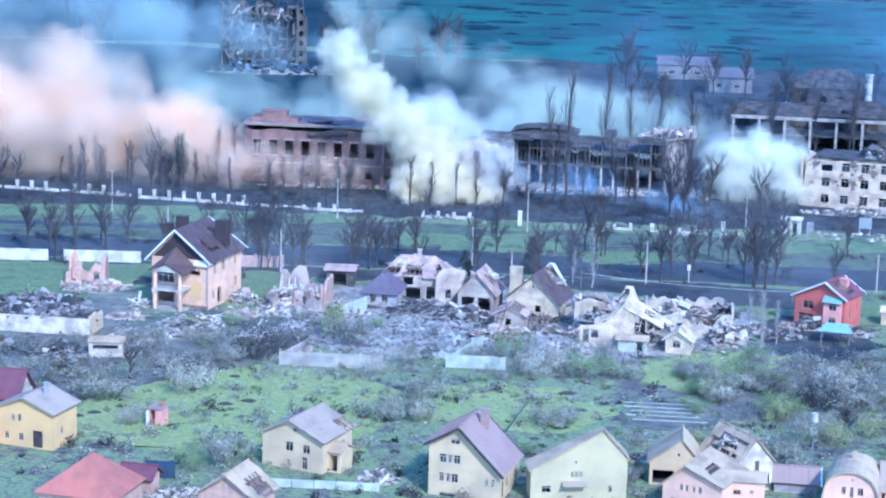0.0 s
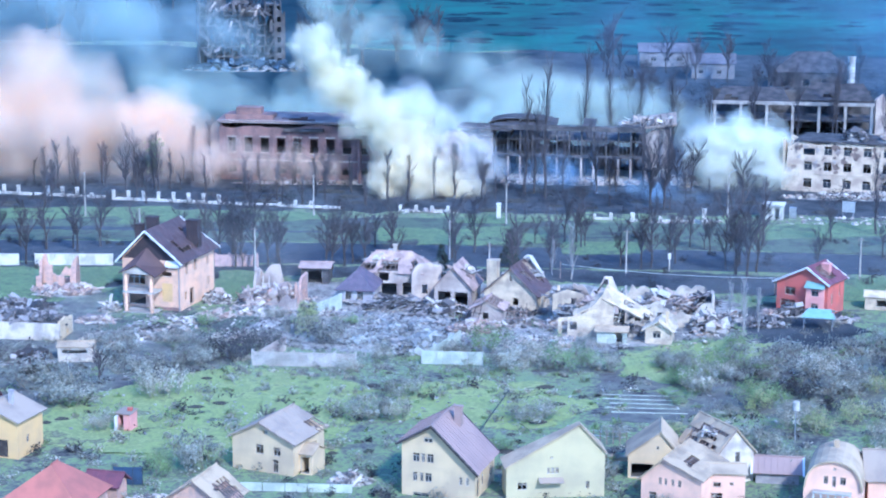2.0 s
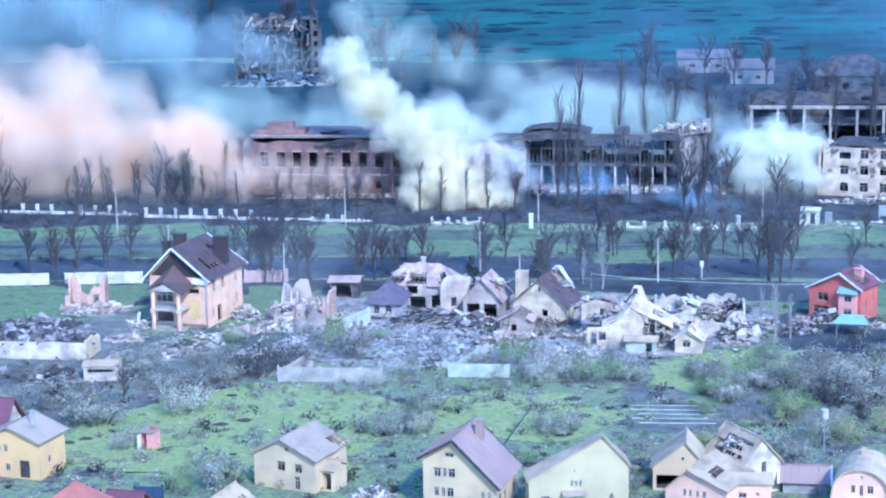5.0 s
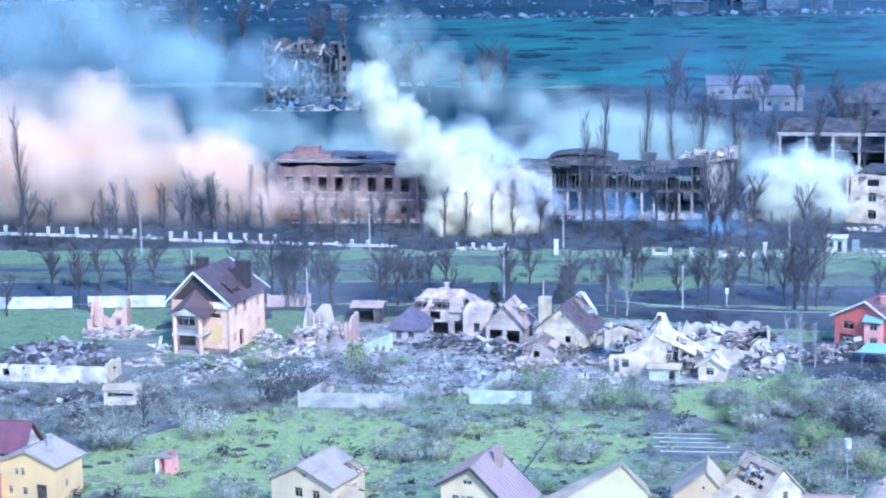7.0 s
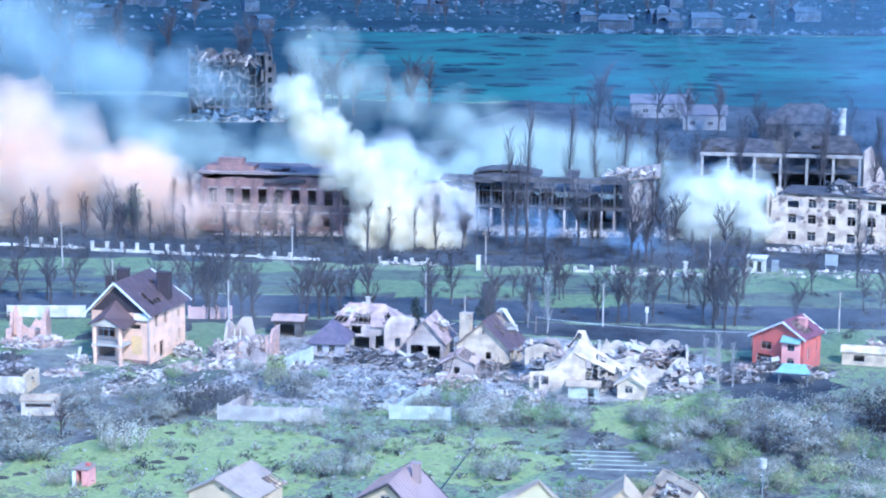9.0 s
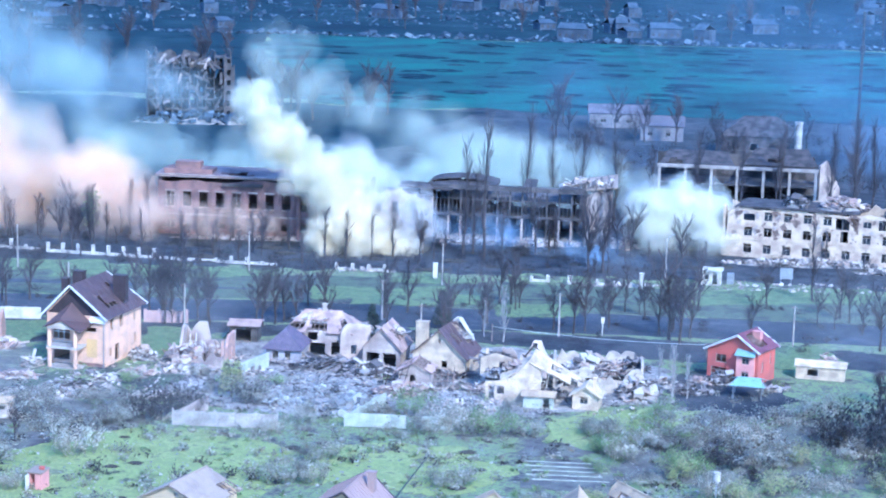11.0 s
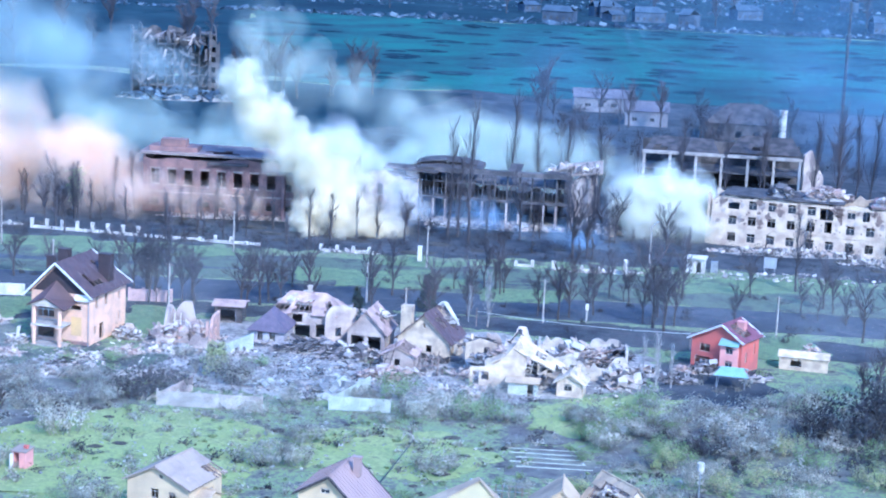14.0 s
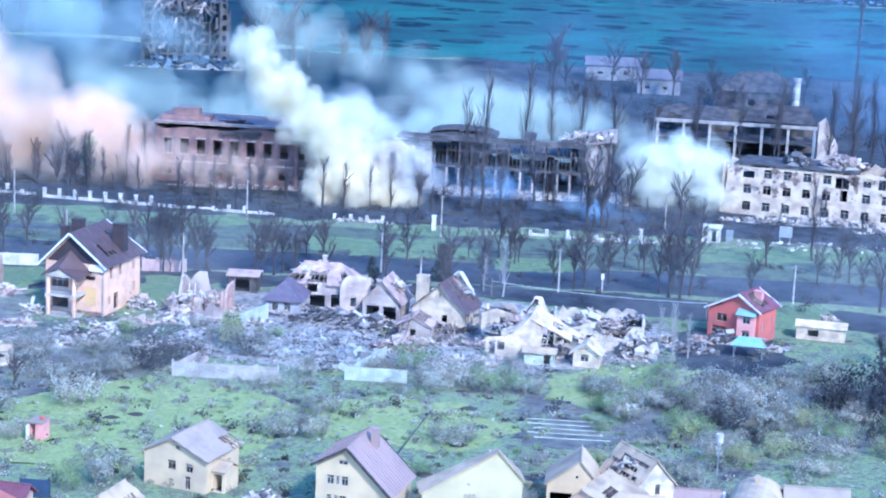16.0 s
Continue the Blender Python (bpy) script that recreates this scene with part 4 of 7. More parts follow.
part("door", Shape().box(0.1, 0.16, -0.75, 0, 0.05, 1.8), WHITE_TRIM, o, "white door, standing open")
part("vent_pipe", Shape().box(1.0, 1.5, 0.8, 1.2, 2.2, 2.55), RED_WALL, o)
o = base("water_tank", pose(43.6, 217.5, 0), "white water tank on a thin steel post", "tank")
part("post", Shape().tube((0, 0, -0.2), (0, 0, 4.0), 0.08, 0.08, 6), METAL_GREY, o)
part("tank", Shape().tube((0, 0, 3.9), (0, 0, 4.9), 0.42, 0.42, 12), FENCE_WHITE, o, "white drum")
o = base("bent_pipe", pose(6.2, 215.5, 0), "long dark leaning pipe with a hooked pale end", "pipe")
part("pipe", Shape().tube((-0.6, -3.2, 0.0), (5.0, 13.0, 3.0), 0.09, 0.07, 6), MAST_DARK, o)
s = Shape()
for i in range(8):
    a, b = math.pi * i / 8, math.pi * (i + 1) / 8
    s.tube((4.3 + 0.7 * math.cos(a), 12.9, 3.0 + 0.8 * math.sin(a)), (4.3 + 0.7 * math.cos(b), 12.9, 3.0 + 0.8 * math.sin(b)), 0.05, 0.05, 6)
part("hook", s, FENCE_WHITE, o, "pale curved end")
o = base("vine_trellis", pose(18.3, 217.0, 0, 0, 0, -10), "row of dark posts and wires for vines", "trellis")
for i in range(9):
    part("post", Shape().box(i * 0.75 - 0.05, i * 0.75 + 0.05, 0, 0.1, -0.2, 1.7), TIMBER, o)
for z in (1.6, 1.0):
    part("wire", Shape().tube((0, 0.05, z), (6.0, 0.05, z), 0.035, 0.035, 4), METAL_GREY, o)
for k in range(5):
    s = Shape()
    x0 = random.Random(k).uniform(-0.5, 0.5)
    s.tube((x0, 0.1 * math.sin(k), 0.13), (x0 + 9.1, 0.1 * math.cos(k), 0.13), 0.07, 0.05, 6)
    alone("cloche", s, FENCE_PALE, pose(23.2, 229.0 + k * 1.9, 0, 0, 0, -4), "pale tube row over a vegetable bed", "cloche", "rows of the vegetable bed")
alone("timber_plank", Shape().box(0, 8.0, 0, 0.9, 0, 0.5), PALE_ROOF, pose(17.0, 211.0, 0, 0, 0, -6), "low pale wall behind the lime house", "wall")
o = base("sheet_fence", pose(-31.6, 201.0, 0, 0, 0, -4), "dark blue sheet-metal fence panels", "fence")
for i in range(3):
    part("panel", Shape().box(i * 1.05, i * 1.05 + 1.0, 0, 0.06, 0.1, 2.0), BLUE_PANEL, o)
for i in range(4):
    part("post", Shape().box(i * 1.05 - 0.05, i * 1.05 + 0.0, -0.05, 0.1, -0.2, 2.1), MAST_DARK, o)

# ---- middle row: the brown-roofed house ----
bh = house("large_house", "large peach brick house with a brown metal roof", -43.8, 281.8, -17.2, 9.1, 12.0, 7.6, 11.6, PEACH, BROWN_ROOF,
      {"f": [(6.2, 5.0, 1.6, 0.7), (1.0, 0.6, 2.6, 2.3), (1.0, 3.6, 2.6, 2.3)], "r": [(1.6, 5.0, 0.9, 1.9), (4.6, 5.0, 0.9, 1.8), (1.2, 1.3, 0.8, 1.2), (3.0, 0.3, 1.4, 2.4), (9.0, 5.0, 0.8, 1.2), (9.2, 1.8, 0.8, 1.4)]},
      over=0.75, trim=WHITE_TRIM, broken=2, lost={"r": ((0.22, 0.30, 0.34, 0.55), (0.30, 0.2, 0.46, 0.34), (0.62, 0.6, 0.70, 0.75))}, apex=0.44, back_hip=1.6,
      chimneys=((0.5, 7.0, 1.6, 8.0, 12.0, DARK_BROWN), (-0.8, 6.0, 1.1, 7.0, 11.0, DARK_BROWN), (7.0, 7.0, 1.8, 8.0, 11.9, DARK_BROWN)))
s = Shape()
s.v = [(0.2, -0.04, 7.4), (8.9, -0.04, 7.4), (4.0, -0.04, 11.2), (0.2, -0.02, 7.4), (8.9, -0.02, 7.4), (4.0, -0.02, 11.2)]
s.f = [(0, 1, 2), (5, 4, 3), (0, 3, 4, 1), (1, 4, 5, 2), (2, 5, 3, 0)]
part("gable_cladding", s, DARK_BROWN, bh, "brown sheet cladding of the gable")
# thin yellow panel over part of the front wall
part("wall_patch", Shape().box(6.3, 7.9, -0.03, -0.01, 1.3, 4.0), YELLOW, bh, "pale yellow patch on the front wall")
part("plinth", Shape().box(5.0, 9.1, -0.06, -0.012, -0.2, 0.5), BRICK_PINK, bh, "dark brick plinth")
part("cornice", Shape().box(7.0, 9.2, -0.5, -0.02, 6.5, 6.8).slab((7.0, -0.55, 6.8), (9.3, -0.55, 6.8), (9.3, -0.02, 7.3), (7.0, -0.02, 7.3), 0.1), WHITE_TRIM, bh, "white boxed eave return")
part("downpipe", Shape().tube((9.0, -0.12, 0.0), (9.0, -0.12, 7.2), 0.07, 0.07, 6), METAL_GREY, bh)
part("window_bars", Shape().box(1.7, 1.8, 0.1, 0.2, 3.6, 5.9).box(2.6, 2.7, 0.1, 0.2, 3.6, 5.9).box(1.0, 3.6, 0.1, 0.2, 4.6, 4.7), WHITE_TRIM, bh, "white bars of the balcony window")
pr = base("porch", pose(-42.9, 280.0, 0, 0, 0, -17.2), "two-storey columned porch under a brown gabled roof", "porch")
for px_ in (0.4, 4.4):
    for z0, z1 in ((-0.2, 2.9), (3.2, 5.9)):
        part("column", Shape().tube((px_, -1.2, z0), (px_, -1.2, z1), 0.30, 0.27, 10), PEACH, pr)
        part("capital", Shape().box(px_ - 0.36, px_ + 0.36, -1.56, -0.84, z1 - 0.22, z1), PEACH, pr)
part("balcony_slab", Shape().box(0.0, 4.9, -1.5, 1.4, 2.9, 3.2), CONCRETE, pr)
part("base_slab", Shape().box(0.0, 4.9, -1.5, 1.4, -0.3, 0.15), CONCRETE, pr)
for k in range(9):
    part("baluster", Shape().box(0.7 + 0.42 * k, 0.74 + 0.42 * k, -1.25, -1.2, 3.2, 4.0), METAL_GREY, pr)
part("handrail", Shape().box(0.6, 4.3, -1.28, -1.18, 4.0, 4.08), METAL_GREY, pr)
part("roof", Shape().slab((-0.4, -2.0, 5.9), (2.4, -2.0, 7.2), (2.6, 1.75, 9.3), (-0.4, 1.75, 6.6), 0.12), BROWN_ROOF, pr)
part("roof", Shape().slab((2.4, -2.0, 7.2), (5.5, -2.0, 5.6), (5.9, 1.75, 6.3), (2.6, 1.75, 9.3), 0.12), BROWN_ROOF, pr)
s = Shape()
s.v = [(0.0, -1.7, 5.8), (4.8, -1.7, 5.8), (2.4, -1.7, 7.0), (0.0, -1.5, 5.8), (4.8, -1.5, 5.8), (2.4, -1.5, 7.0)]
s.f = [(0, 1, 2), (5, 4, 3), (0, 3, 4, 1), (1, 4, 5, 2), (2, 5, 3, 0)]
part("pediment", s, WHITE_WALL, pr, "pale triangular pediment")
rubble("rubble_heap", "tangled pale boards leaning by a columned porch", -45.6, 279.4, 1.6, 1.4, 70, RUBBLE_PALE, (0.3, 1.2), 1.4, 4, planks=0.8)
rubble("rubble_heap", "pale debris below a breached house wall", -30.4, 285.0, 2.4, 1.6, 160, RUBBLE_PALE, (0.3, 1.1), 1.8, 3)

# left yard: brick ruin, slabs, low white building, white shed
o = base("ruined_house", pose(-58.6, 291.6, 0, 0, 0, 4), "roofless orange brick ruin with broken walls", "ruin")
part("wall", wall_shape(6.0, ragged(6.0, 2.2, 5.2, 4, 0.5), 0.4, [(0.8, 0.9, 0.8, 1.6), (2.4, 0.9, 0.8, 1.6), (4.2, 0.3, 0.9, 2.0)], 0.5), ORANGE_BRICK, o)
for m, L, q in ((pose(6.0, 0.4, 0, 0, 0, 90), 4.6, 5), (pose(0, 5.0, 0, 0, 0, -90), 4.6, 6), (pose(6.0, 5.4, 0, 0, 0, 180), 6.0, 7)):
    w = part("wall", wall_shape(L, ragged(L, 1.2, 4.6, q, 0.5), 0.4, [(1.5, 0.9, 0.9, 1.4)], 0.5), ORANGE_BRICK, o)
    w.matrix_basis = m
rubble("rubble_heap", "brick and slab debris round a brick ruin", -54, 291, 6, 4, 420, RUBBLE_BRICK, (0.3, 1.2), 1.0, 8)
rubble("rubble_heap", "stack of fallen pale concrete slabs", -60, 281, 8, 4.0, 220, RUBBLE_DARK, (0.4, 1.7), 1.0, 9, planks=0.5)
o = base("low_building", pose(-66, 263.76, 0, 0, 0, -8), "long low white building with a collapsed roof", "building")
part("wall", wall_shape(17.0, [(0, 2.4), (17, 2.4)], 0.35, [(2, 0.8, 1, 1)]), WHITE_WALL, o)
w = part("wall", wall_shape(5.0, ragged(5.0, 2.4, 3.6, 3, 1.2), 0.35, [(2.5, 0.3, 0.9, 0.8)]), CREAM, o)
w.matrix_basis = pose(17.0, 0.35, 0, 0, 0, 90)
w = part("wall", wall_shape(17.0, [(0, 2.2), (17, 2.2)], 0.35), WHITE_WALL, o)
w.matrix_basis = pose(17.0, 5.7, 0, 0, 0, 180)
w = part("wall", wall_shape(5.0, [(0, 2.2), (5, 2.2)], 0.35), WHITE_WALL, o)
w.matrix_basis = pose(0, 5.35, 0, 0, 0, -90)
part("fallen_roof", Shape().slab((0.3, 0.3, 2.3), (16.8, 0.3, 2.1), (16.6, 5.4, 2.5), (0.3, 5.4, 2.7), 0.15), DARK_ROOF, o, "sagging dark roof felt")
hp = rubble("rubble_heap", "dark roof rubble on the low building", -57.0, 265.2, 8.0, 2.6, 420, RUBBLE_DARK, (0.4, 1.6), 0.8, 10)
hp.location.z = 2.2
house("white_shed", "small white shed with a dark window band", -47.3, 250.6, 2, 4.6, 3.0, 2.0, 2.35, WHITE_WALL, PALE_ROOF, {"f": [(0.5, 1.1, 3.4, 0.6)]}, across=True, over=0.2, broken=2)
rubble("rubble_heap", "tangled beams and dark debris in a yard", -51.5, 251.5, 4.5, 2.6, 240, RUBBLE_DARK, (0.4, 1.6), 1.2, 11, planks=0.6)
rubble("rubble_heap", "pale broken boards and bricks in a yard", -40.5, 263.0, 7.0, 3.5, 420, RUBBLE_PALE, (0.2, 1.0), 0.7, 12)
rubble("rubble_heap", "fallen pale boards among shrubs", -25.5, 262.5, 4.5, 2.0, 180, RUBBLE_PALE, (0.3, 1.0), 0.9, 13, planks=0.6)

rubble("rubble_heap", "tangle of pale and dark broken timbers in a yard", -37.5, 266.0, 5.0, 2.2, 150, RUBBLE_DARK, (0.4, 1.4), 1.6, 15, planks=0.95)
rubble("rubble_heap", "tangle of pale split boards in a yard", -34.0, 264.0, 4.0, 2.0, 110, RUBBLE_PALE, (0.4, 1.3), 1.6, 16, planks=0.95)

# fences of the yards
o = base("white_fence", pose(-80, 309.2, 0, 0, 0, 1.5), "white concrete panel fence", "fence")
for i in range(12):
    if i in (6,):
        continue
    part("panel", Shape().box(i * 2.5 + 0.06, i * 2.5 + 2.44, 0, 0.08, 0.0, 1.9), FENCE_WHITE, o)
    part("post", Shape().box(i * 2.5 - 0.06, i * 2.5 + 0.06, -0.04, 0.12, -0.2, 2.05), FENCE_WHITE, o)
o = base("pink_fence", pose(-33.6, 309.6, 0, 0, 0, 0), "pink brick fence with pillars", "fence")
for i in range(3):
    part("panel", Shape().box(i * 2.2 + 0.2, i * 2.2 + 2.0, 0.05, 0.2, 0.0, 1.9), PINK_FENCE, o)
for i in range(4):
    part("pillar", Shape().box(i * 2.2 - 0.2, i * 2.2 + 0.2, -0.05, 0.3, -0.2, 2.15), PINK_FENCE, o)
o = base("concrete_fence", pose(-21.7, 249.6, 0, 0, 0, -3.5), "grey concrete panel fence with sunken fields", "fence")
for i in range(5):
    part("panel", Shape().box(i * 2.7 + 0.12, i * 2.7 + 2.58, 0.03, 0.12, 0.0, 1.9), CONCRETE, o)
for i in range(6):
    part("post", Shape().box(i * 2.7 - 0.12, i * 2.7 + 0.12, -0.03, 0.2, -0.2, 2.2), CONCRETE, o)
o = base("sheet_fence", pose(0.3, 250.6, 0, 0, 0, -4.5), "pale green sheet-metal fence with a gap", "fence")
for i in range(7):
    if i == 4:
        continue
    part("panel", Shape().box(i * 2.0 + 0.05, i * 2.0 + 1.95, 0, 0.05, 0.1, 1.9), FENCE_PALE, o)
for i in range(8):
    part("post", Shape().box(i * 2.0 - 0.05, i * 2.0 + 0.05, -0.03, 0.1, -0.2, 2.0), METAL_GREY, o)
alone("side_wall", wall_shape(8, [(0, 1.6), (8, 2.0)], 0.2), DUSTY_WHITE, pose(-21.2, 250.2, 0, 0, 0, 66), "pale peach garden wall", "wall")
alone("side_wall", wall_shape(12, [(0, 1.8), (12, 1.8)], 0.1), FENCE_PALE, pose(1.0, 251.0, 0, 0, 0, 68), "pale green garden fence running to the house", "fence")
alone("side_wall", wall_shape(11, [(0, 2.0), (11, 2.3)], 0.15), FENCE_PALE, pose(-17.0, 272.0, 0, 0, 0, 62), "pale green garden fence beside the willow", "fence")

# ruins of the middle row, from the brown-roofed house to the red one
o = base("ruined_house", pose(-25.8, 281.5, 0, 0, 0, -8), "house reduced to low broken pale walls", "ruin")
for m, L, a, b, q, mt in ((Matrix(), 7.5, 0.8, 3.0, 21, DUSTY_WHITE), (pose(7.5, 0.4, 0, 0, 0, 90), 7.0, 1.0, 4.0, 22, ORANGE_BRICK), (pose(0, 7.4, 0, 0, 0, -90), 7.0, 1.2, 4.6, 23, DUSTY_WHITE), (pose(7.5, 7.8, 0, 0, 0, 180), 7.5, 1.8, 5.0, 24, DUSTY_WHITE), (pose(3.4, 0.4, 0, 0, 0, 90), 7.0, 0.5, 2.6, 25, ORANGE_BRICK)):
    w = part("wall", wall_shape(L, ragged(L, a, b, q, 0.6), 0.38, [(1.4, 0.8, 1.0, 1.2), (4.4, 0.8, 1.0, 1.2)], 0.6), mt, o)
    w.matrix_basis = m
rubble("rubble_heap", "pale and orange debris of a fallen house", -22.5, 284.5, 5.6, 4.6, 620, RUBBLE_BRICK, (0.25, 1.2), 2.8, 26)
rubble("rubble_heap", "white debris before a fallen house", -23.0, 278.5, 5.0, 2.5, 300, RUBBLE_PALE, (0.2, 1.0), 0.8, 27)
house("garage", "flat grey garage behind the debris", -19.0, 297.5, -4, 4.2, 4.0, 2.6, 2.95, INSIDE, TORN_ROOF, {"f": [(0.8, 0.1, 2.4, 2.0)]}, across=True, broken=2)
house("ruined_house", "small pale brick house with a purple hipped roof", -12.5, 283.9, -10, 5.0, 6.0, 2.7, 4.9, GREY_BRICK, PURPLE_ROOF, {"f": [(1.0, 0.8, 0.9, 1.3), (2.8, 0.8, 0.9, 1.3)], "r": [(1.5, 0.8, 0.9, 1.3)]}, hip=2.2, over=0.5, broken=1)
big = house("ruined_house", "big ruined house with a shattered dusty roof", -9.8, 289.4, -8, 9.4, 7.5, 4.0, 6.2, DUSTY_WHITE, TORN_ROOF, {"f": [(0.6, 0.2, 2.2, 2.2), (3.4, 0.2, 2.4, 2.0), (3.0, 2.5, 1.6, 1.3), (6.6, 0.4, 1.4, 2.0)], "r": [(2, 1, 1.2, 1.4)]},
      hip=2.4, over=0.5, across=True, broken=2, lost={"f": ((0.0, 0.0, 0.22, 0.5), (0.33, 0.0, 0.62, 0.55), (0.85, 0.1, 1.0, 0.6)), "b": ((0.1, 0.2, 0.6, 0.8),)}, chimneys=((4.6, 3.6, 0.6, 4.8, 7.2, WHITE_WALL),))
alone("torn_wall", wall_shape(4.6, ragged(4.6, 2.2, 5.4, 33, 0.45), 0.4, [(1.6, 0.8, 0.9, 1.4)], 0.45), DUSTY_WHITE, pose(-1.8, 287.2, 0, 0, 0, 18), "torn pale plaster wall of the big ruin", "wall")
rubble("rubble_heap", "dark splintered beams before the big ruin", -3.0, 283.0, 6.0, 3.5, 360, RUBBLE_DARK, (0.3, 1.5), 1.1, 28, planks=0.6)
rubble("rubble_heap", "field of blue-grey slate and board debris", -2.0, 268.0, 12.0, 10.0, 300, RUBBLE_BLUE, (0.15, 0.8), 0.3, 29, planks=0.6)
rubble("rubble_heap", "crumpled blue-green roofing sheets", 1.0, 258.5, 3.6, 3.0, 120, RUBBLE_BLUE, (0.8, 2.2), 1.6, 30, planks=0.2)
house("ruined_house", "small house with a dusty lilac gabled roof", 1.6, 283.4, -12, 5.6, 6.5, 3.0, 5.9, DUSTY_WHITE, TORN_ROOF, {"f": [(0.5, 0.1, 2.0, 2.2), (3.0, 0.1, 2.0, 2.2)], "r": [(2, 1, 1, 1.2)]}, lost={"r": ((0.35, 0.35, 0.6, 0.7),)}, broken=2)
rubble("rubble_heap", "dark debris at the foot of a small house", 3.0, 278.5, 4.5, 2.6, 260, RUBBLE_DARK, (0.3, 1.3), 1.0, 31, planks=0.5)
house("ruined_annexe", "roofless peach annexe in front of the white house", 7.0, 272.5, -10, 4.4, 3.6, 2.4, 3.6, DUSTY_WHITE, TORN_ROOF, {"f": [(1.5, 0.6, 0.9, 1.2)]}, lost={"r": ((0, 0.4, 1, 1),), "l": ((0.2, 0, 0.7, 0.8),)}, broken=2)
rubble("rubble_heap", "pink and pale debris in front of the annexe", 7.8, 268.5, 4.6, 2.8, 320, RUBBLE_BRICK, (0.3, 1.3), 1.3, 32, planks=0.5)
house("house", "white gabled house with a broken brown roof", 8.9, 280.9, -19, 7.9, 6.6, 3.0, 6.6, BRIGHT_CREAM, BROWN_ROOF, {"f": [(4.3, 1.1, 0.9, 1.1), (2.0, 0.3, 0.8, 1.7), (3.75, 4.6, 0.4, 0.8)], "r": [(0.8, 0.2, 1.0, 2.0), (3.6, 0.9, 1.0, 1.3)]},
      over=0.5, broken=2, lost={"r": ((0.25, 0.45, 0.5, 0.8), (0.65, 0.3, 0.98, 0.95)), "l": ((0.5, 0.2, 0.9, 0.9),)}, chimneys=((-0.4, 2.2, 1.6, 2.0, 6.9, BRIGHT_CREAM),))
for k, q in enumerate(((-4.0, 281.5, 5.0), (3.0, 279.5, 4.0), (8.0, 277.0, 3.2), (14.0, 279.0, 3.4), (-9.5, 285.0, 2.6), (20.0, 270.5, 3.4), (27.0, 275.0, 3.2))):
    rubble("rubble_heap", "splintered boards and rafters heaped before a ruin", q[0], q[1], q[2], 1.8, 130, (RUBBLE_DARK, RUBBLE_PALE, RUBBLE_BRICK)[k % 3], (0.4, 1.7), 0.7 if k in (2, 3) else 1.7, 160 + k, planks=0.95)
o = base("roof_frame", pose(13.4, 285.6, 0, 0, 0, -19), "pale bent roof frame over the white house", "rafters")
for i in range(5):
    part("rafter", Shape().tube((-0.6 + i * 0.25, i * 0.5, 5.0), (1.9, i * 0.5 + 0.3, 7.4 - 0.12 * i), 0.13, 0.11, 4), FENCE_WHITE, o)
    part("rafter", Shape().tube((4.6 - i * 0.2, i * 0.5, 4.2), (1.9, i * 0.5 + 0.3, 7.4 - 0.12 * i), 0.13, 0.11, 4), FENCE_WHITE, o)
hp = rubble("rubble_heap", "pale torn roofing on the white house", 15.2, 285.0, 2.8, 2.0, 90, RUBBLE_PALE, (0.3, 1.2), 0.9, 65, planks=0.6)
hp.location.z = 4.6
for q in ((-5.0, 293.0, 4.8, 3.0, 4.9, 66, RUBBLE_PALE), (1.0, 291.0, 1.6, 2.0, 3.6, 67, RUBBLE_PALE), (5.5, 287.5, 2.2, 1.6, 4.2, 68, RUBBLE_PALE), (22.5, 270.2, 4.0, 2.0, 2.6, 69, RUBBLE_DARK)):
    hp = rubble("rubble_heap", "broken roofing and battens lying on a ruin", q[0], q[1], q[2], q[3], 200, q[6], (0.25, 1.2), 0.9, q[5], planks=0.6)
    hp.location.z = q[4]
for q in ((-36.0, 272.0, 4.0, 2.0, 130, RUBBLE_PALE), (-30.0, 275.5, 3.0, 1.6, 90, RUBBLE_BRICK), (-14.0, 277.0, 3.5, 2.0, 130, RUBBLE_PALE), (-8.0, 262.0, 4.0, 2.4, 150, RUBBLE_BLUE), (12.5, 272.0, 3.6, 1.6, 110, RUBBLE_PALE), (26.0, 277.5, 3.0, 2.6, 150, RUBBLE_DARK),
          (44.0, 276.0, 2.4, 2.0, 100, RUBBLE_PALE), (-46.0, 272.5, 3.4, 1.8, 120, RUBBLE_BRICK), (-62.0, 256.0, 4.0, 2.4, 130, RUBBLE_DARK), (50.0, 278.0, 2.2, 1.6, 90, RUBBLE_BRICK)):
    rubble("rubble_heap", "heap of broken boards, plaster and tiles in a yard", *q, (0.25, 1.2), 0.8, int(q[0]) + 300, planks=0.6)
for k, q in enumerate(((-24.0, 287.0, 20), (-20.5, 281.0, 60), (21.0, 276.0, -30), (27.0, 279.0, 35), (33.0, 279.5, 10), (37.0, 272.5, -50), (30.5, 276.0, 70), (12.0, 270.5, 15), (5.0, 271.0, -20), (24.5, 268.8, -10))):
    o = base("broken_frame", pose(q[0], q[1], 0, 0, 0, q[2]), "leaning frame of broken roof timbers", "timbers", "broken roof frames")
    mt = (FENCE_WHITE, TIMBER, DARK_TIMBER)[k % 3]
    for i in range(4):
        part("rafter", Shape().tube((i * 0.9, 0, 0), (i * 0.9 + 0.5, 1.2, 3.2 - 0.4 * (i * k % 3)), 0.09, 0.07, 4), mt, o)
    part("batten", Shape().tube((-0.2, 0.45, 1.2), (3.3, 0.5, 1.25), 0.07, 0.07, 4), mt, o)
    part("batten", Shape().tube((0.0, 0.85, 2.2), (3.3, 0.8, 2.0), 0.07, 0.07, 4), mt, o)
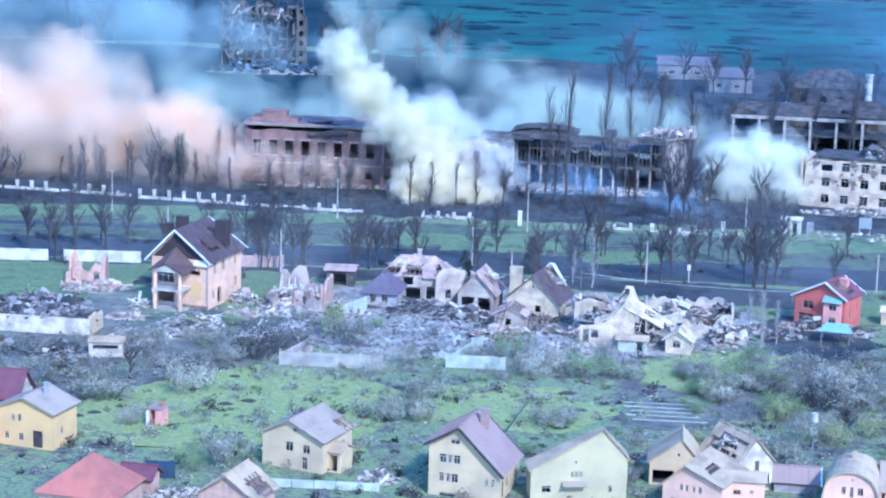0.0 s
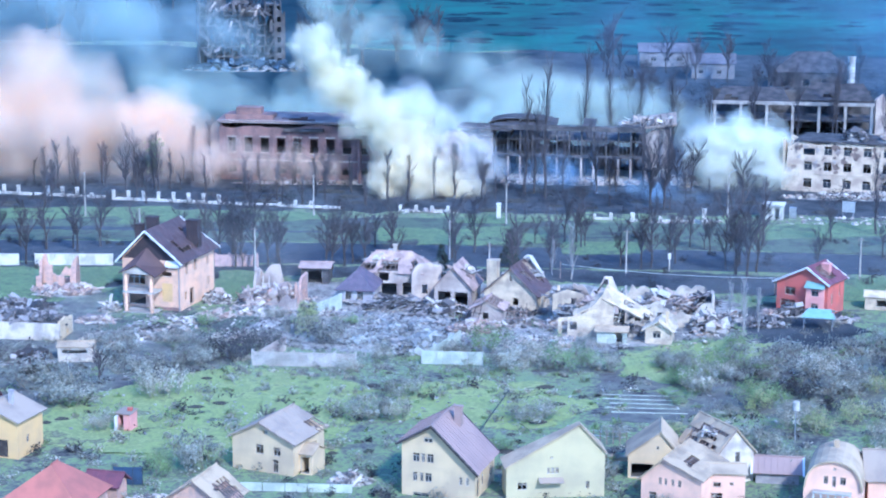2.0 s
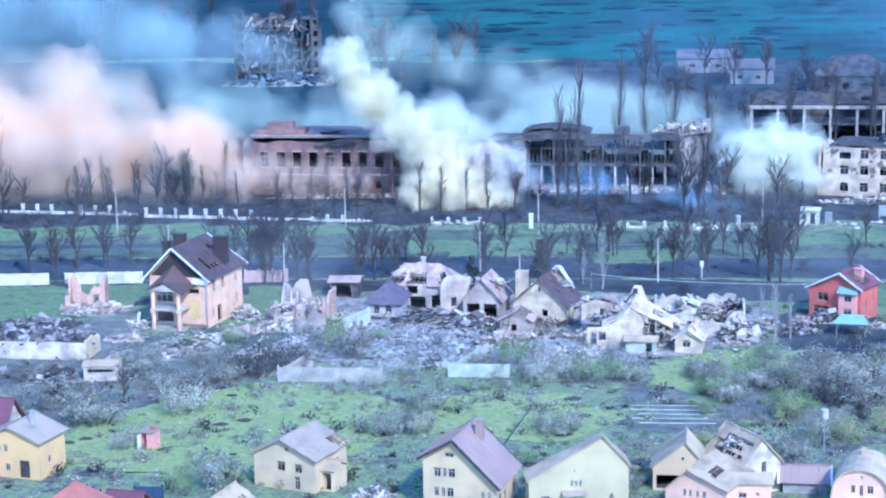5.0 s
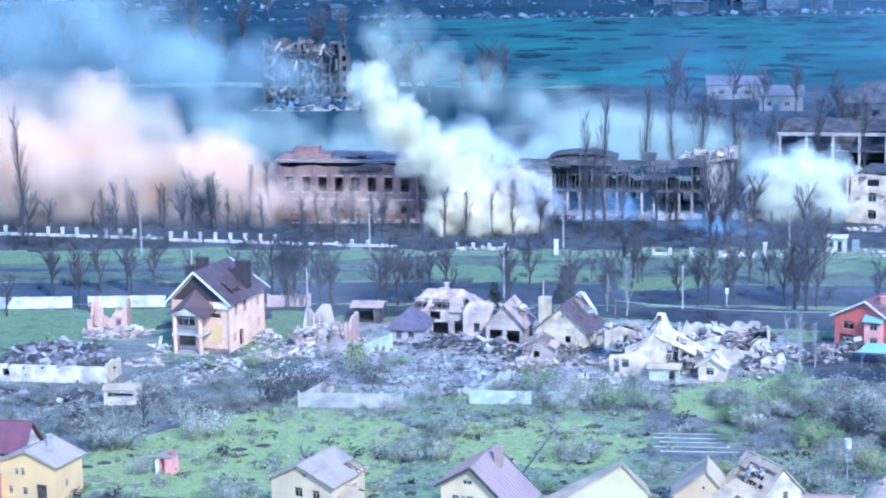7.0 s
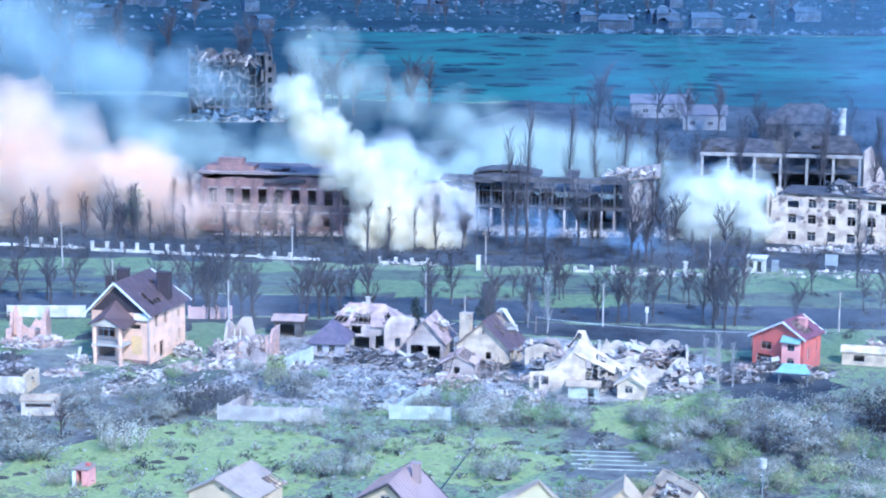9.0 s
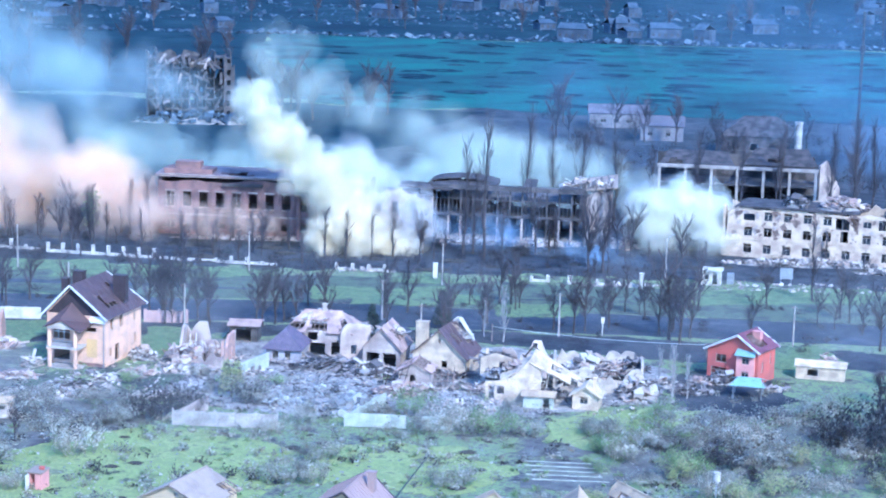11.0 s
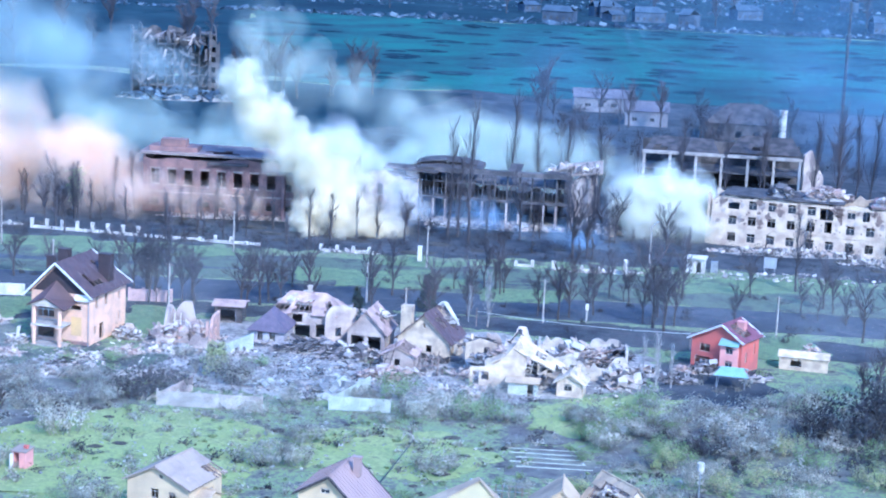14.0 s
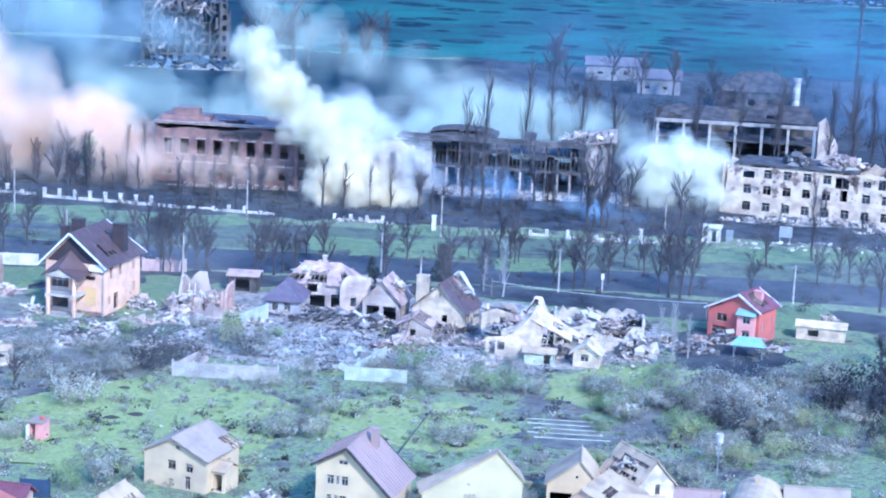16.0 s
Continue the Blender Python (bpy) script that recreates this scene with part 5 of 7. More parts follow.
hp = rubble("rubble_heap", "pale torn roofing on the pink wing", 33.5, 205.0, 2.8, 1.6, 90, RUBBLE_PALE, (0.2, 0.9), 0.5, 77, planks=0.6)
hp.location.z = 4.9
rubble("scattered_debris", "boards, slates and plaster strewn over the yards", -2.0, 274.0, 50.0, 20.0, 800, RUBBLE_PALE, (0.15, 0.7), 0.0, 72, planks=0.5)
rubble("scattered_debris", "dark splinters and tiles strewn over the yards", -4.0, 272.0, 50.0, 20.0, 900, RUBBLE_DARK, (0.15, 0.8), 0.0, 73, planks=0.5)
rubble("scattered_debris", "small pale litter in the gardens", 4.0, 232.0, 62.0, 24.0, 500, RUBBLE_BLUE, (0.12, 0.5), 0.0, 74, planks=0.4)
o = base("ruined_house", pose(18.4, 272.5, 0, 0, 0, -12), "white house with one standing wall and fallen gables", "ruin")
part("wall", wall_shape(4.4, [(0, 4.4), (2.0, 5.2), (4.4, 4.6)], 0.35, [(2.6, 2.4, 0.8, 1.7), (0.6, 0.2, 0.9, 1.8)], 0.6), BRIGHT_CREAM, o)
w = part("wall", wall_shape(7.5, ragged(7.5, 2.0, 5.0, 41, 0.6), 0.35, [(1.4, 0.7, 1.0, 1.3), (4.8, 0.7, 1.0, 1.3)], 0.6), CREAM, o)
w.matrix_basis = pose(0, 7.8, 0, 0, 0, -90)
w = part("wall", wall_shape(9.0, ragged(9.0, 2.0, 4.4, 42, 0.6), 0.35, [(3.4, 0.7, 1.0, 1.3)], 0.6), DUSTY_WHITE, o)
w.matrix_basis = pose(9.0, 8.1, 0, 0, 0, 180)
s = Shape()
roof_plane(s, (4.6, 0.5, 2.3), (9.4, 0.2, 2.0), (8.6, 3.6, 4.4), (5.2, 3.6, 4.6), 0.2, ((0.3, 0.2, 0.7, 0.7),))
roof_plane(s, (5.0, 4.6, 2.6), (9.6, 4.2, 2.4), (7.6, 5.6, 6.2), (6.6, 5.6, 6.2), 0.2, ((0.1, 0.5, 0.5, 0.9),))
part("fallen_roof", s.weld(), DUSTY_WHITE, o, "tilted pale roof planes")
s = Shape()
s.tube((4.8, 3.4, 3.0), (7.0, 3.0, 6.0), 0.16, 0.16, 4).tube((7.0, 3.0, 6.0), (9.6, 2.8, 3.2), 0.18, 0.18, 4).tube((5.4, 3.0, 4.6), (8.0, 2.8, 2.8), 0.12, 0.12, 4)
part("gable_beams", s, DARK_TIMBER, o, "charred gable beams")
rubble("rubble_heap", "dusty roof rubble between broken walls", 22.5, 272.5, 5.0, 3.4, 420, RUBBLE_PALE, (0.3, 1.5), 2.2, 43, planks=0.5)
o = base("ruined_house", pose(18.9, 266.2, 0, 0, 0, -6), "front of a cream house with one dark doorway", "ruin")
part("wall", wall_shape(7.6, [(0, 2.6), (2.5, 2.8), (4.0, 3.6), (5.4, 5.2), (6.6, 6.9), (7.6, 5.0)], 0.3, [(0.5, 0.1, 0.8, 2.0), (1.6, 0.9, 1.0, 1.2)]), BRIGHT_CREAM, o)
s = Shape()
roof_plane(s, (5.9, -0.1, 5.6), (13.6, -1.2, 2.2), (13.4, 2.0, 3.0), (6.6, 3.2, 6.8), 0.18, ((0.35, 0.3, 0.55, 0.8), (0.75, 0.0, 0.9, 0.5), (0.9, 0.6, 1.1, 1.1)))
roof_plane(s, (2.0, 0.4, 2.9), (5.4, 0.4, 4.6), (6.4, 5.2, 5.6), (1.6, 5.0, 3.2), 0.18, ((0.2, 0.4, 0.6, 0.9),))
part("fallen_roof", s.weld(), BRIGHT_CREAM, o, "long pale roof plane slid to the ground")
o = base("collapsed_house", pose(28.6, 272.0, 0, 0, 0, -4), "collapsed house under white broken sheets", "ruin")
for m, L, a, b, q in ((pose(0, 0, 0), 12.5, 1.2, 3.6, 51), (pose(12.5, 0.3, 0, 0, 0, 90), 6.5, 2.0, 4.6, 52), (pose(12.5, 6.8, 0, 0, 0, 180), 12.5, 2.6, 4.6, 53), (pose(0, 6.5, 0, 0, 0, -90), 6.2, 2.0, 4.4, 54)):
    w = part("wall", wall_shape(L, ragged(L, a, b, q, 0.6), 0.3, [(1.4, 0.7, 1.0, 1.4), (4.3, 0.7, 1.2, 1.4)], 0.6), WHITE_WALL, o)
    w.matrix_basis = m
rubble("rubble_heap", "white plaster and rafters heaped in a collapsed house", 34.6, 275.0, 6.4, 3.6, 800, RUBBLE_PALE, (0.3, 1.6), 4.2, 55, planks=0.5)
for k, q in enumerate(((31.0, 273.5, 3.0, 2.2, 1.6), (36.5, 274.5, 3.0, 2.2, 2.2), (40.0, 275.0, 2.0, 2.0, 2.6), (24.0, 269.5, 2.6, 1.6, 3.2), (20.6, 276.0, 2.4, 1.8, 3.0))):
    hp = rubble("rubble_heap", "charred rafters and splintered battens on fallen walls", q[0], q[1], q[2], q[3], 110, (RUBBLE_DARK, RUBBLE_BRICK)[k % 2], (0.4, 1.5), 1.4, 180 + k, planks=0.9)
    hp.location.z = q[4]
rubble("rubble_heap", "white debris spilling from a collapsed house", 40.0, 270.0, 3.0, 3.5, 300, RUBBLE_PALE, (0.3, 1.6), 2.4, 56, planks=0.4)
rubble("rubble_heap", "dark hollow of burnt debris under a fallen roof", 28.3, 267.2, 2.8, 1.6, 140, RUBBLE_DARK, (0.4, 1.2), 1.6, 57)
house("garden_house", "tiny white garden house with a pale gabled roof", 30.6, 262.4, -14, 3.5, 3.6, 2.1, 3.2, BRIGHT_CREAM, BRIGHT_CREAM, {"f": [(1.0, 0.8, 1.1, 1.0)]}, over=0.55, chimneys=((2.6, 1.0, 0.4, 2.4, 4.2, CREAM),))
house("greenhouse_shed", "small pale green shed with a flat roof", 24.0, 262.4, -8, 4.0, 2.6, 1.7, 2.0, FENCE_PALE, PALE_ROOF, {"f": [(2.6, 0.1, 0.9, 1.4)]}, across=True, over=0.35, broken=2)
rubble("rubble_heap", "pale twiggy debris before the cream ruin", 17.0, 262.0, 6.0, 3.0, 420, RUBBLE_PALE, (0.2, 1.0), 0.8, 58, planks=0.7)

# the red house with its gazebo, and the white shed behind
rh = house("red_house", "red rendered house with a low, half-stripped maroon roof", 51.6, 282.6, -35, 8.0, 5.6, (4.5, 5.0), 6.9, RED_WALL, MAROON_ROOF, {"f": [(1.3, 2.5, 1.7, 1.2), (0.6, 0.3, 2.6, 1.5)], "r": [(1.0, 1.6, 0.5, 1.5), (3.6, 2.4, 0.45, 1.6)]},
           over=0.5, trim=WHITE_TRIM, broken=1, apex=0.6, lost={"r": ((0.2, 0.25, 0.65, 0.9),), "l": ((0.3, 0.2, 0.7, 0.8),)}, chimneys=((5.4, 3.2, 1.2, 5.4, 6.9, RED_PALE),))
o = base("bay", pose(55.2, 279.1, 0, 0, 0, -26), "pale red bay with two windows and a teal canopy", "bay")
part("wall", wall_shape(2.7, [(0, 4.3), (2.7, 4.3)], 0.25, [(0.8, 2.9, 1.1, 1.1), (0.8, 0.9, 1.1, 1.0)], bottom=-0.2), RED_PALE, o)
window(o, pose(0.8, 0, 2.9), 1.1, 1.1)
window(o, pose(0.8, 0, 0.9), 1.1, 1.0)
part("wall", Shape().box(0, 0.25, 0.25, 1.6, -0.2, 4.3), RED_PALE, o)
part("wall", Shape().box(2.45, 2.7, 0.25, 1.2, -0.2, 4.3), RED_WALL, o)
part("canopy", Shape().slab((-0.2, -0.5, 4.2), (2.8, -0.5, 4.2), (2.7, 1.2, 5.2), (-0.1, 1.2, 5.2), 0.1), TEAL_ROOF, o, "teal sheet canopy")
o = base("gazebo", pose(53.6, 270.6, -0.3, 0, 0, -14), "open shelter on four posts with a teal sheet roof", "gazebo")
for q in ((0, 0), (3.9, 0), (0, 3.4), (3.9, 3.4)):
    part("post", Shape().tube((*q, -0.2), (*q, 2.4), 0.09, 0.08, 6), METAL_GREY, o)
s = Shape()
s.slab((-0.5, -0.5, 2.2), (4.4, -0.5, 2.2), (3.5, 1.9, 3.0), (0.4, 1.9, 3.0), 0.08).slab((4.4, 3.9, 2.3), (-0.5, 3.9, 2.3), (0.4, 1.9, 3.0), (3.5, 1.9, 3.0), 0.08)
part("roof", s, TEAL_ROOF, o)
rubble("rubble_heap", "dark clutter against the red house", 53.0, 279.0, 2.6, 1.4, 140, RUBBLE_DARK, (0.3, 1.3), 1.6, 64, planks=0.6)
rubble("rubble_heap", "dark yard clutter and broken boards by the red house", 48.5, 273.5, 3.6, 2.6, 180, RUBBLE_DARK, (0.3, 1.2), 0.9, 61, planks=0.5)
rubble("rubble_heap", "fallen pale boards beside the gazebo", 59.5, 275.0, 2.0, 1.4, 60, RUBBLE_PALE, (0.3, 1.4), 0.5, 62, planks=0.7)
house("white_shed", "long low white shed with a pale roof", 64.6, 283.0, -14, 7.0, 3.0, 1.9, 2.4, BRIGHT_CREAM, BRIGHT_CREAM, {"f": [(1.6, 0.5, 1.6, 1.0)]}, across=True, over=0.25, broken=2)
rubble("rubble_heap", "reddish brick heap behind a white shed", 70.5, 289.0, 2.6, 1.8, 120, RUBBLE_BRICK, (0.3, 1.0), 2.4, 63)

# ---- the white fence along the halls ----
for x0, y0, count, gone, lab in ((-96, 375.5, 12, (3, 7), "low white wall with square pillars"), (-59.7, 367.3, 15, (8, 9, 10), "low white wall with square pillars, partly knocked out"), (-5.5, 357.3, 4, (), "broken stretch of low white wall"), (29.6, 350.8, 7, (2, 3), "broken stretch of low white wall with pillars")):
    o = base("white_fence", pose(x0, y0, 0, 0, 0, -11.2 if x0 < -20 else -9.5), lab, "fence", "white fence along the halls")
    r = random.Random(int(x0))
    for i in range(count):
        ruined = x0 > -20
        if not (ruined and i % 2):
            part("low_wall", Shape().box(i * 2.95 + 0.3, i * 2.95 + 2.65, 0, 0.3, -0.1, 0.55 * (r.uniform(0.4, 1.0) if ruined else 1)), FENCE_WHITE, o)
        if i not in gone:
            hh = r.uniform(0.7, 1.4) if ruined or i > 10 else 1.75
            s = Shape().box(i * 2.95 - 0.27, i * 2.95 + 0.27, -0.12, 0.42, -0.1, hh)
            if hh > 1.7:
                s.box(i * 2.95 - 0.34, i * 2.95 + 0.34, -0.19, 0.49, hh, hh + 0.12)
            part("pillar", s, FENCE_WHITE, o)
for x, y, hh in ((12.4, 351.2, 2.7), (48.7, 346.0, 2.8), (36.3, 348.9, 1.5)):
    o = base("gate_pillar", pose(x, y, 0, 0, 0, -10), "lone white gate pillar", "pillar", "gate pillars")
    part("shaft", Shape().box(-0.35, 0.35, -0.35, 0.35, -0.1, hh), FENCE_WHITE, o)
    part("cap", Shape().box(-0.42, 0.42, -0.42, 0.42, hh, hh + 0.14), FENCE_WHITE, o)
rubble("rubble_heap", "white lumps of a fallen fence", 0.5, 356.5, 6.5, 1.0, 90, RUBBLE_PALE, (0.3, 0.9), 0.3, 70)
rubble("rubble_heap", "white lumps of a fallen fence", 45, 348.5, 10, 1.6, 130, RUBBLE_PALE, (0.2, 0.9), 0.2, 71)

# white kiosk, board on posts, poles
o = base("kiosk", pose(60.1, 351.8, 0, 0, 0, -14), "white street kiosk with openings", "kiosk")
part("wall", wall_shape(3.4, [(0, 2.6), (3.4, 2.6)], 0.12, [(0.5, 1.0, 0.8, 1.0), (2.0, 0.2, 0.8, 1.9)]), FENCE_WHITE, o)
for m, L in ((pose(3.4, 0.12, 0, 0, 0, 90), 2.4), (pose(3.4, 2.64, 0, 0, 0, 180), 3.4), (pose(0, 2.52, 0, 0, 0, -90), 2.4)):
    w = part("wall", wall_shape(L, [(0, 2.6), (L, 2.6)], 0.12), FENCE_WHITE, o)
    w.matrix_basis = m
part("roof", Shape().box(-0.3, 3.7, -0.4, 2.9, 2.6, 2.85), FENCE_WHITE, o)
alone("metal_cabinet", Shape().box(0, 1.2, 0, 1.0, 0, 2.0), METAL_GREY, pose(64.8, 352.5, 0, 0, 0, -14), "grey metal cabinet beside the kiosk", "cabinet")
o = base("notice_board", pose(74.6, 354.0, 0, 0, 0, -10), "pale blank board on two posts", "board")
for q in (0.2, 2.0):
    part("post", Shape().box(q - 0.06, q + 0.06, 0, 0.12, -0.2, 1.2), METAL_GREY, o)
part("board", Shape().box(0, 2.3, -0.05, 0.05, 1.0, 3.0), METAL_GREY, o)


def pole(x, y, h, mat=CONCRETE, lean=0.0, arm=0.0):
    o = base("utility_pole", pose(x, y, 0, lean, 0, 0), "pale concrete street pole" + (" with a lamp arm" if arm else ""), "pole", "poles along the road")
    part("shaft", Shape().tube((0, 0, -0.3), (0, 0, h), 0.16, 0.10, 8), mat, o)
    if arm:
        part("lamp_arm", Shape().tube((0, 0, h - 0.1), (arm, 0, h + 0.7), 0.06, 0.05, 6), METAL_GREY, o)
        part("lamp_head", Shape().box(min(arm, arm * 1.5), max(arm, arm * 1.5), -0.15, 0.15, h + 0.62, h + 0.82), METAL_GREY, o)
    else:
        part("cross_arm", Shape().box(-0.5, 0.5, -0.05, 0.05, h - 0.35, h - 0.25), TIMBER, o)
    return o


for x, y, h, arm in ((13.6, 345.6, 7.5, 0), (3.7, 315.5, 6.6, 0), (31.6, 306.3, 7.0, 0), (67.8, 303.0, 6.6, 0), (-45.5, 309.0, 9.5, 0), (-27.0, 306.5, 7.0, 0), (53.8, 353.1, 8.0, 0.9), (-21.0, 352.8, 7.5, 0), (-62.0, 351.0, 8.0, 0), (10.0, 305.0, 5.0, 0)):
    pole(x, y, h, CONCRETE, 0, arm)
for x, y in ((21.0, 302.0), (52.8, 292.0)):
    o = base("cable_post", pose(x, y, 0), "short grey post holding a cable", "pole", "poles along the road")
    part("shaft", Shape().tube((0, 0, -0.3), (0, 0, 2.8), 0.09, 0.08, 6), TIMBER, o)
o = base("lamp_post", pose(38.6, 308.0, 0), "short white lamp post", "pole")
part("shaft", Shape().tube((0, 0, -0.2), (0, 0, 2.2), 0.1, 0.1, 6), FENCE_WHITE, o)
part("head", Shape().box(-0.25, 0.25, -0.2, 0.2, 2.0, 2.9), FENCE_WHITE, o)
s = Shape()
pts = [Vector((21.0, 302, 2.4)).lerp(Vector((52.8, 292, 2.6)), i / 20) - Vector((0, 0, 0.5 * 4 * (i / 20) * (1 - i / 20))) for i in range(21)]
for a, b in zip(pts, pts[1:]):
    s.tube(a, b, 0.04, 0.04, 4)
alone("overhead_cable", s, WIRE, Matrix(), "pale sagging overhead cable", "cable")

# ---- the ruined hall with the glass front ----
STAINED = material("soot_stained_plaster", (0.42, 0.37, 0.33), (0.20, 0.16, 0.15), 0.5, bump=0.4)
RUSTY_ROOF = material("rusty_dark_roof", (0.12, 0.085, 0.085), (0.20, 0.15, 0.14), 0.3, 0.8)
BARE_BRICK = material("bare_brown_brick", (0.24, 0.175, 0.14), (0.15, 0.115, 0.10), 0.8)
SCARRED = material("shell_scarred_cream_render", (0.55, 0.455, 0.33), (0.35, 0.275, 0.21), 0.45, bump=0.3)
o = base("ruined_hall", pose(11.0, 393.6, 0, 0, 0, -8), "burnt-out three-storey hall with an open concrete front", "building")
part("back_wall", wall_shape(36.0, ragged(36.0, 3.6, 7.6, 81, 1.2), 0.4, [(x, z, 1.6, 2.0) for x in np.arange(2.0, 33.0, 3.2) for z in (1.0,)], 1.2), BURNT, o).matrix_basis = pose(36.0, 13.0, 0, 0, 0, 180)
w = part("side_wall", wall_shape(12.2, [(0, 11.6), (3.0, 12.4), (8, 12.0), (12.2, 10.6)], 0.4, [(x, z, 1.2, 1.9) for x in (1.4, 5.0, 8.6) for z in (1.2, 4.8, 8.4)]), DUSTY_WHITE, o, "dusty white end wall with empty windows")
w.matrix_basis = pose(36.0, 0.4, 0, 0, 0, 90)
w = part("side_wall", wall_shape(12.2, [(0, 10.8), (12.2, 10.6)], 0.4), DUSTY_WHITE, o)
w.matrix_basis = pose(0.0, 12.6, 0, 0, 0, -90)
part("end_block", wall_shape(4.6, [(0, 9.4), (1.2, 10.6), (2.6, 11.2), (4.6, 11.5)], 0.4, [(0.6, 0.2, 1.0, 2.6)], 0.6), STAINED, o, "torn pale plaster of the end block").matrix_basis = pose(31.4, 0, 0)
part("pilaster", Shape().box(-1.6, 1.0, -0.3, 0.5, 0, 10.6), DUSTY_WHITE, o, "broad pale corner pilaster")
for z0, z1, y0 in ((0.0, 0.35, -1.2), (4.7, 5.15, -0.2), (7.9, 8.1, 0.3)):
    part("floor_slab", Shape().box(1.0, 31.4, y0, 12.4, z0, z1), BURNT if z0 else CONCRETE, o)
part("cornice", Shape().box(0.6, 31.4, -0.8, 1.0, 10.1, 11.0), BURNT, o, "blackened roof beam")
for i in range(13):
    x = 1.6 + i * 2.45
    part("column", Shape().box(x - 0.2, x + 0.2, 0.0, 0.4, 0.35, 4.7), DUSTY_WHITE if i % 3 else BURNT, o)
    part("column", Shape().box(x - 0.16, x + 0.16, 0.0, 0.35, 5.15, 10.1), BURNT, o)
    if i < 12 and i not in (2, 3):
        for k in (0.82, 1.64):
            part("mullion", Shape().box(x + k - 0.05, x + k + 0.05, 0.1, 0.22, 5.15, 10.1 - (i * 7 % 5) * 0.5), BURNT, o)
for x in (4.0, 9.0, 14.0, 19.0, 24.0, 28.5):
    part("cross_wall", Shape().box(x, x + 0.3, 2.5, 12.4, 0.35, 9.8 if x < 10 or x > 28 else 4.7), BURNT, o)
part("rear_panel", Shape().box(1.0, 9.0, 11.8, 12.2, 5.15, 10.2), BURNT, o)
r = random.Random(4)
for i in range(12):
    x = 1.0 + i * 2.55
    if i in (5, 6, 8, 9):
        continue
    part("roof_plate", Shape().slab((x, -0.4, 11.0 + r.uniform(0, 0.2)), (x + 2.5, -0.4, 11.0 + r.uniform(0, 0.2)), (x + 2.5, 6.0, 11.3 + r.uniform(-0.4, 0.7)), (x, 6.0, 11.3 + r.uniform(-0.4, 0.7)), 0.2), DARK_ROOF, o, "burnt roof plate")
s = Shape()
n = 9
for i in range(n):
    a, b = math.pi * i / n, math.pi * (i + 1) / n
    s.slab((6.5 - 7.0 * math.cos(a), 2.0, 10.6 + 1.5 * math.sin(a)), (6.5 - 7.0 * math.cos(b), 2.0, 10.6 + 1.5 * math.sin(b)), (6.5 - 7.0 * math.cos(b), 9.0, 10.6 + 1.5 * math.sin(b)), (6.5 - 7.0 * math.cos(a), 9.0, 10.6 + 1.5 * math.sin(a)), 0.2)
part("vaulted_roof", s.weld(), DARK_ROOF, o, "dark shallow vault over the entrance")
part("canopy", Shape().slab((-6.0, -1.6, 10.6), (5.0, -1.8, 10.2), (5.0, 2.0, 10.7), (-5.6, 1.6, 11.0), 0.4), DARK_ROOF, o, "overhanging burnt canopy")
part("hanging_slab", Shape().slab((-4.6, -1.0, 9.2), (1.0, -1.2, 8.6), (1.0, 3.0, 8.9), (-4.2, 2.6, 9.6), 0.3), BURNT, o, "blackened slab hanging off the corner")
hp = rubble("rubble_heap", "pale broken roofing on the end of the hall", 43.5, 393.5, 5.5, 4.0, 300, RUBBLE_PALE, (0.4, 1.8), 1.0, 82, planks=0.6)
hp.location.z = 11.2
part("roof", Shape().slab((30.5, -0.6, 11.0), (37.4, -0.9, 11.9), (37.0, 10.5, 12.9), (30.5, 9.5, 12.0), 0.25), GREY_ROOF, o, "pale torn roof over the end block")
rubble("rubble_heap", "pale rubble along the foot of the burnt hall", 29.0, 387.5, 17.0, 2.4, 520, RUBBLE_PALE, (0.2, 1.0), 0.9, 83)
rubble("rubble_heap", "broken masonry at the corner of the burnt hall", 49.5, 388.5, 5.0, 3.5, 300, RUBBLE_PALE, (0.3, 1.3), 1.6, 84)

# ---- the pink brick hall ----
o = base("brick_hall", pose(-42.3, 390.6, 0, 0, 0, -6), "long dusty pink brick hall with a battered roof", "building")
ups = [(x, 5.6, 1.7, 3.0) for x in np.arange(1.6, 39.0, 3.3)]
lows = [(x, 1.4, 1.9, 1.5) for x in np.arange(1.5, 39.0, 3.3)]
front = part("wall", wall_shape(41.5, ragged(41.5, 10.4, 11.8, 85, 1.6), 0.5, ups + lows, 1.65), BRICK_PINK, o)
for k, q in enumerate(ups + lows):
    if k % 4 == 0:
        window(front, pose(q[0], 0.05, q[1]), q[2], q[3], 1)
for m, L in ((pose(41.5, 0.5, 0, 0, 0, 90), 12.0), (pose(0, 12.5, 0, 0, 0, -90), 12.0)):
    w = part("wall", wall_shape(L, [(0, 11.4), (L / 2, 11.9), (L, 11.4)], 0.5, [(2.0, 5.6, 1.6, 2.8), (8.0, 5.6, 1.6, 2.8)]), BRICK_PINK, o)
    w.matrix_basis = m
w = part("wall", wall_shape(41.5, [(0, 11.2), (41.5, 11.2)], 0.5), BRICK_PINK, o)
w.matrix_basis = pose(41.5, 13.0, 0, 0, 0, 180)
for i in range(13):
    part("pilaster", Shape().box(0.35 + 3.3 * i, 0.95 + 3.3 * i, -0.16, -0.005, 4.3, 10.3), BRICK_PINK, o)
for x, z, w_, h_ in ups:
    part("lintel", Shape().box(x - 0.15, x + w_ + 0.15, -0.10, -0.005, z + h_, z + h_ + 0.3), DUSTY_WHITE, o)
    part("sill", Shape().box(x - 0.1, x + w_ + 0.1, -0.14, -0.005, z - 0.2, z), DUSTY_WHITE, o)
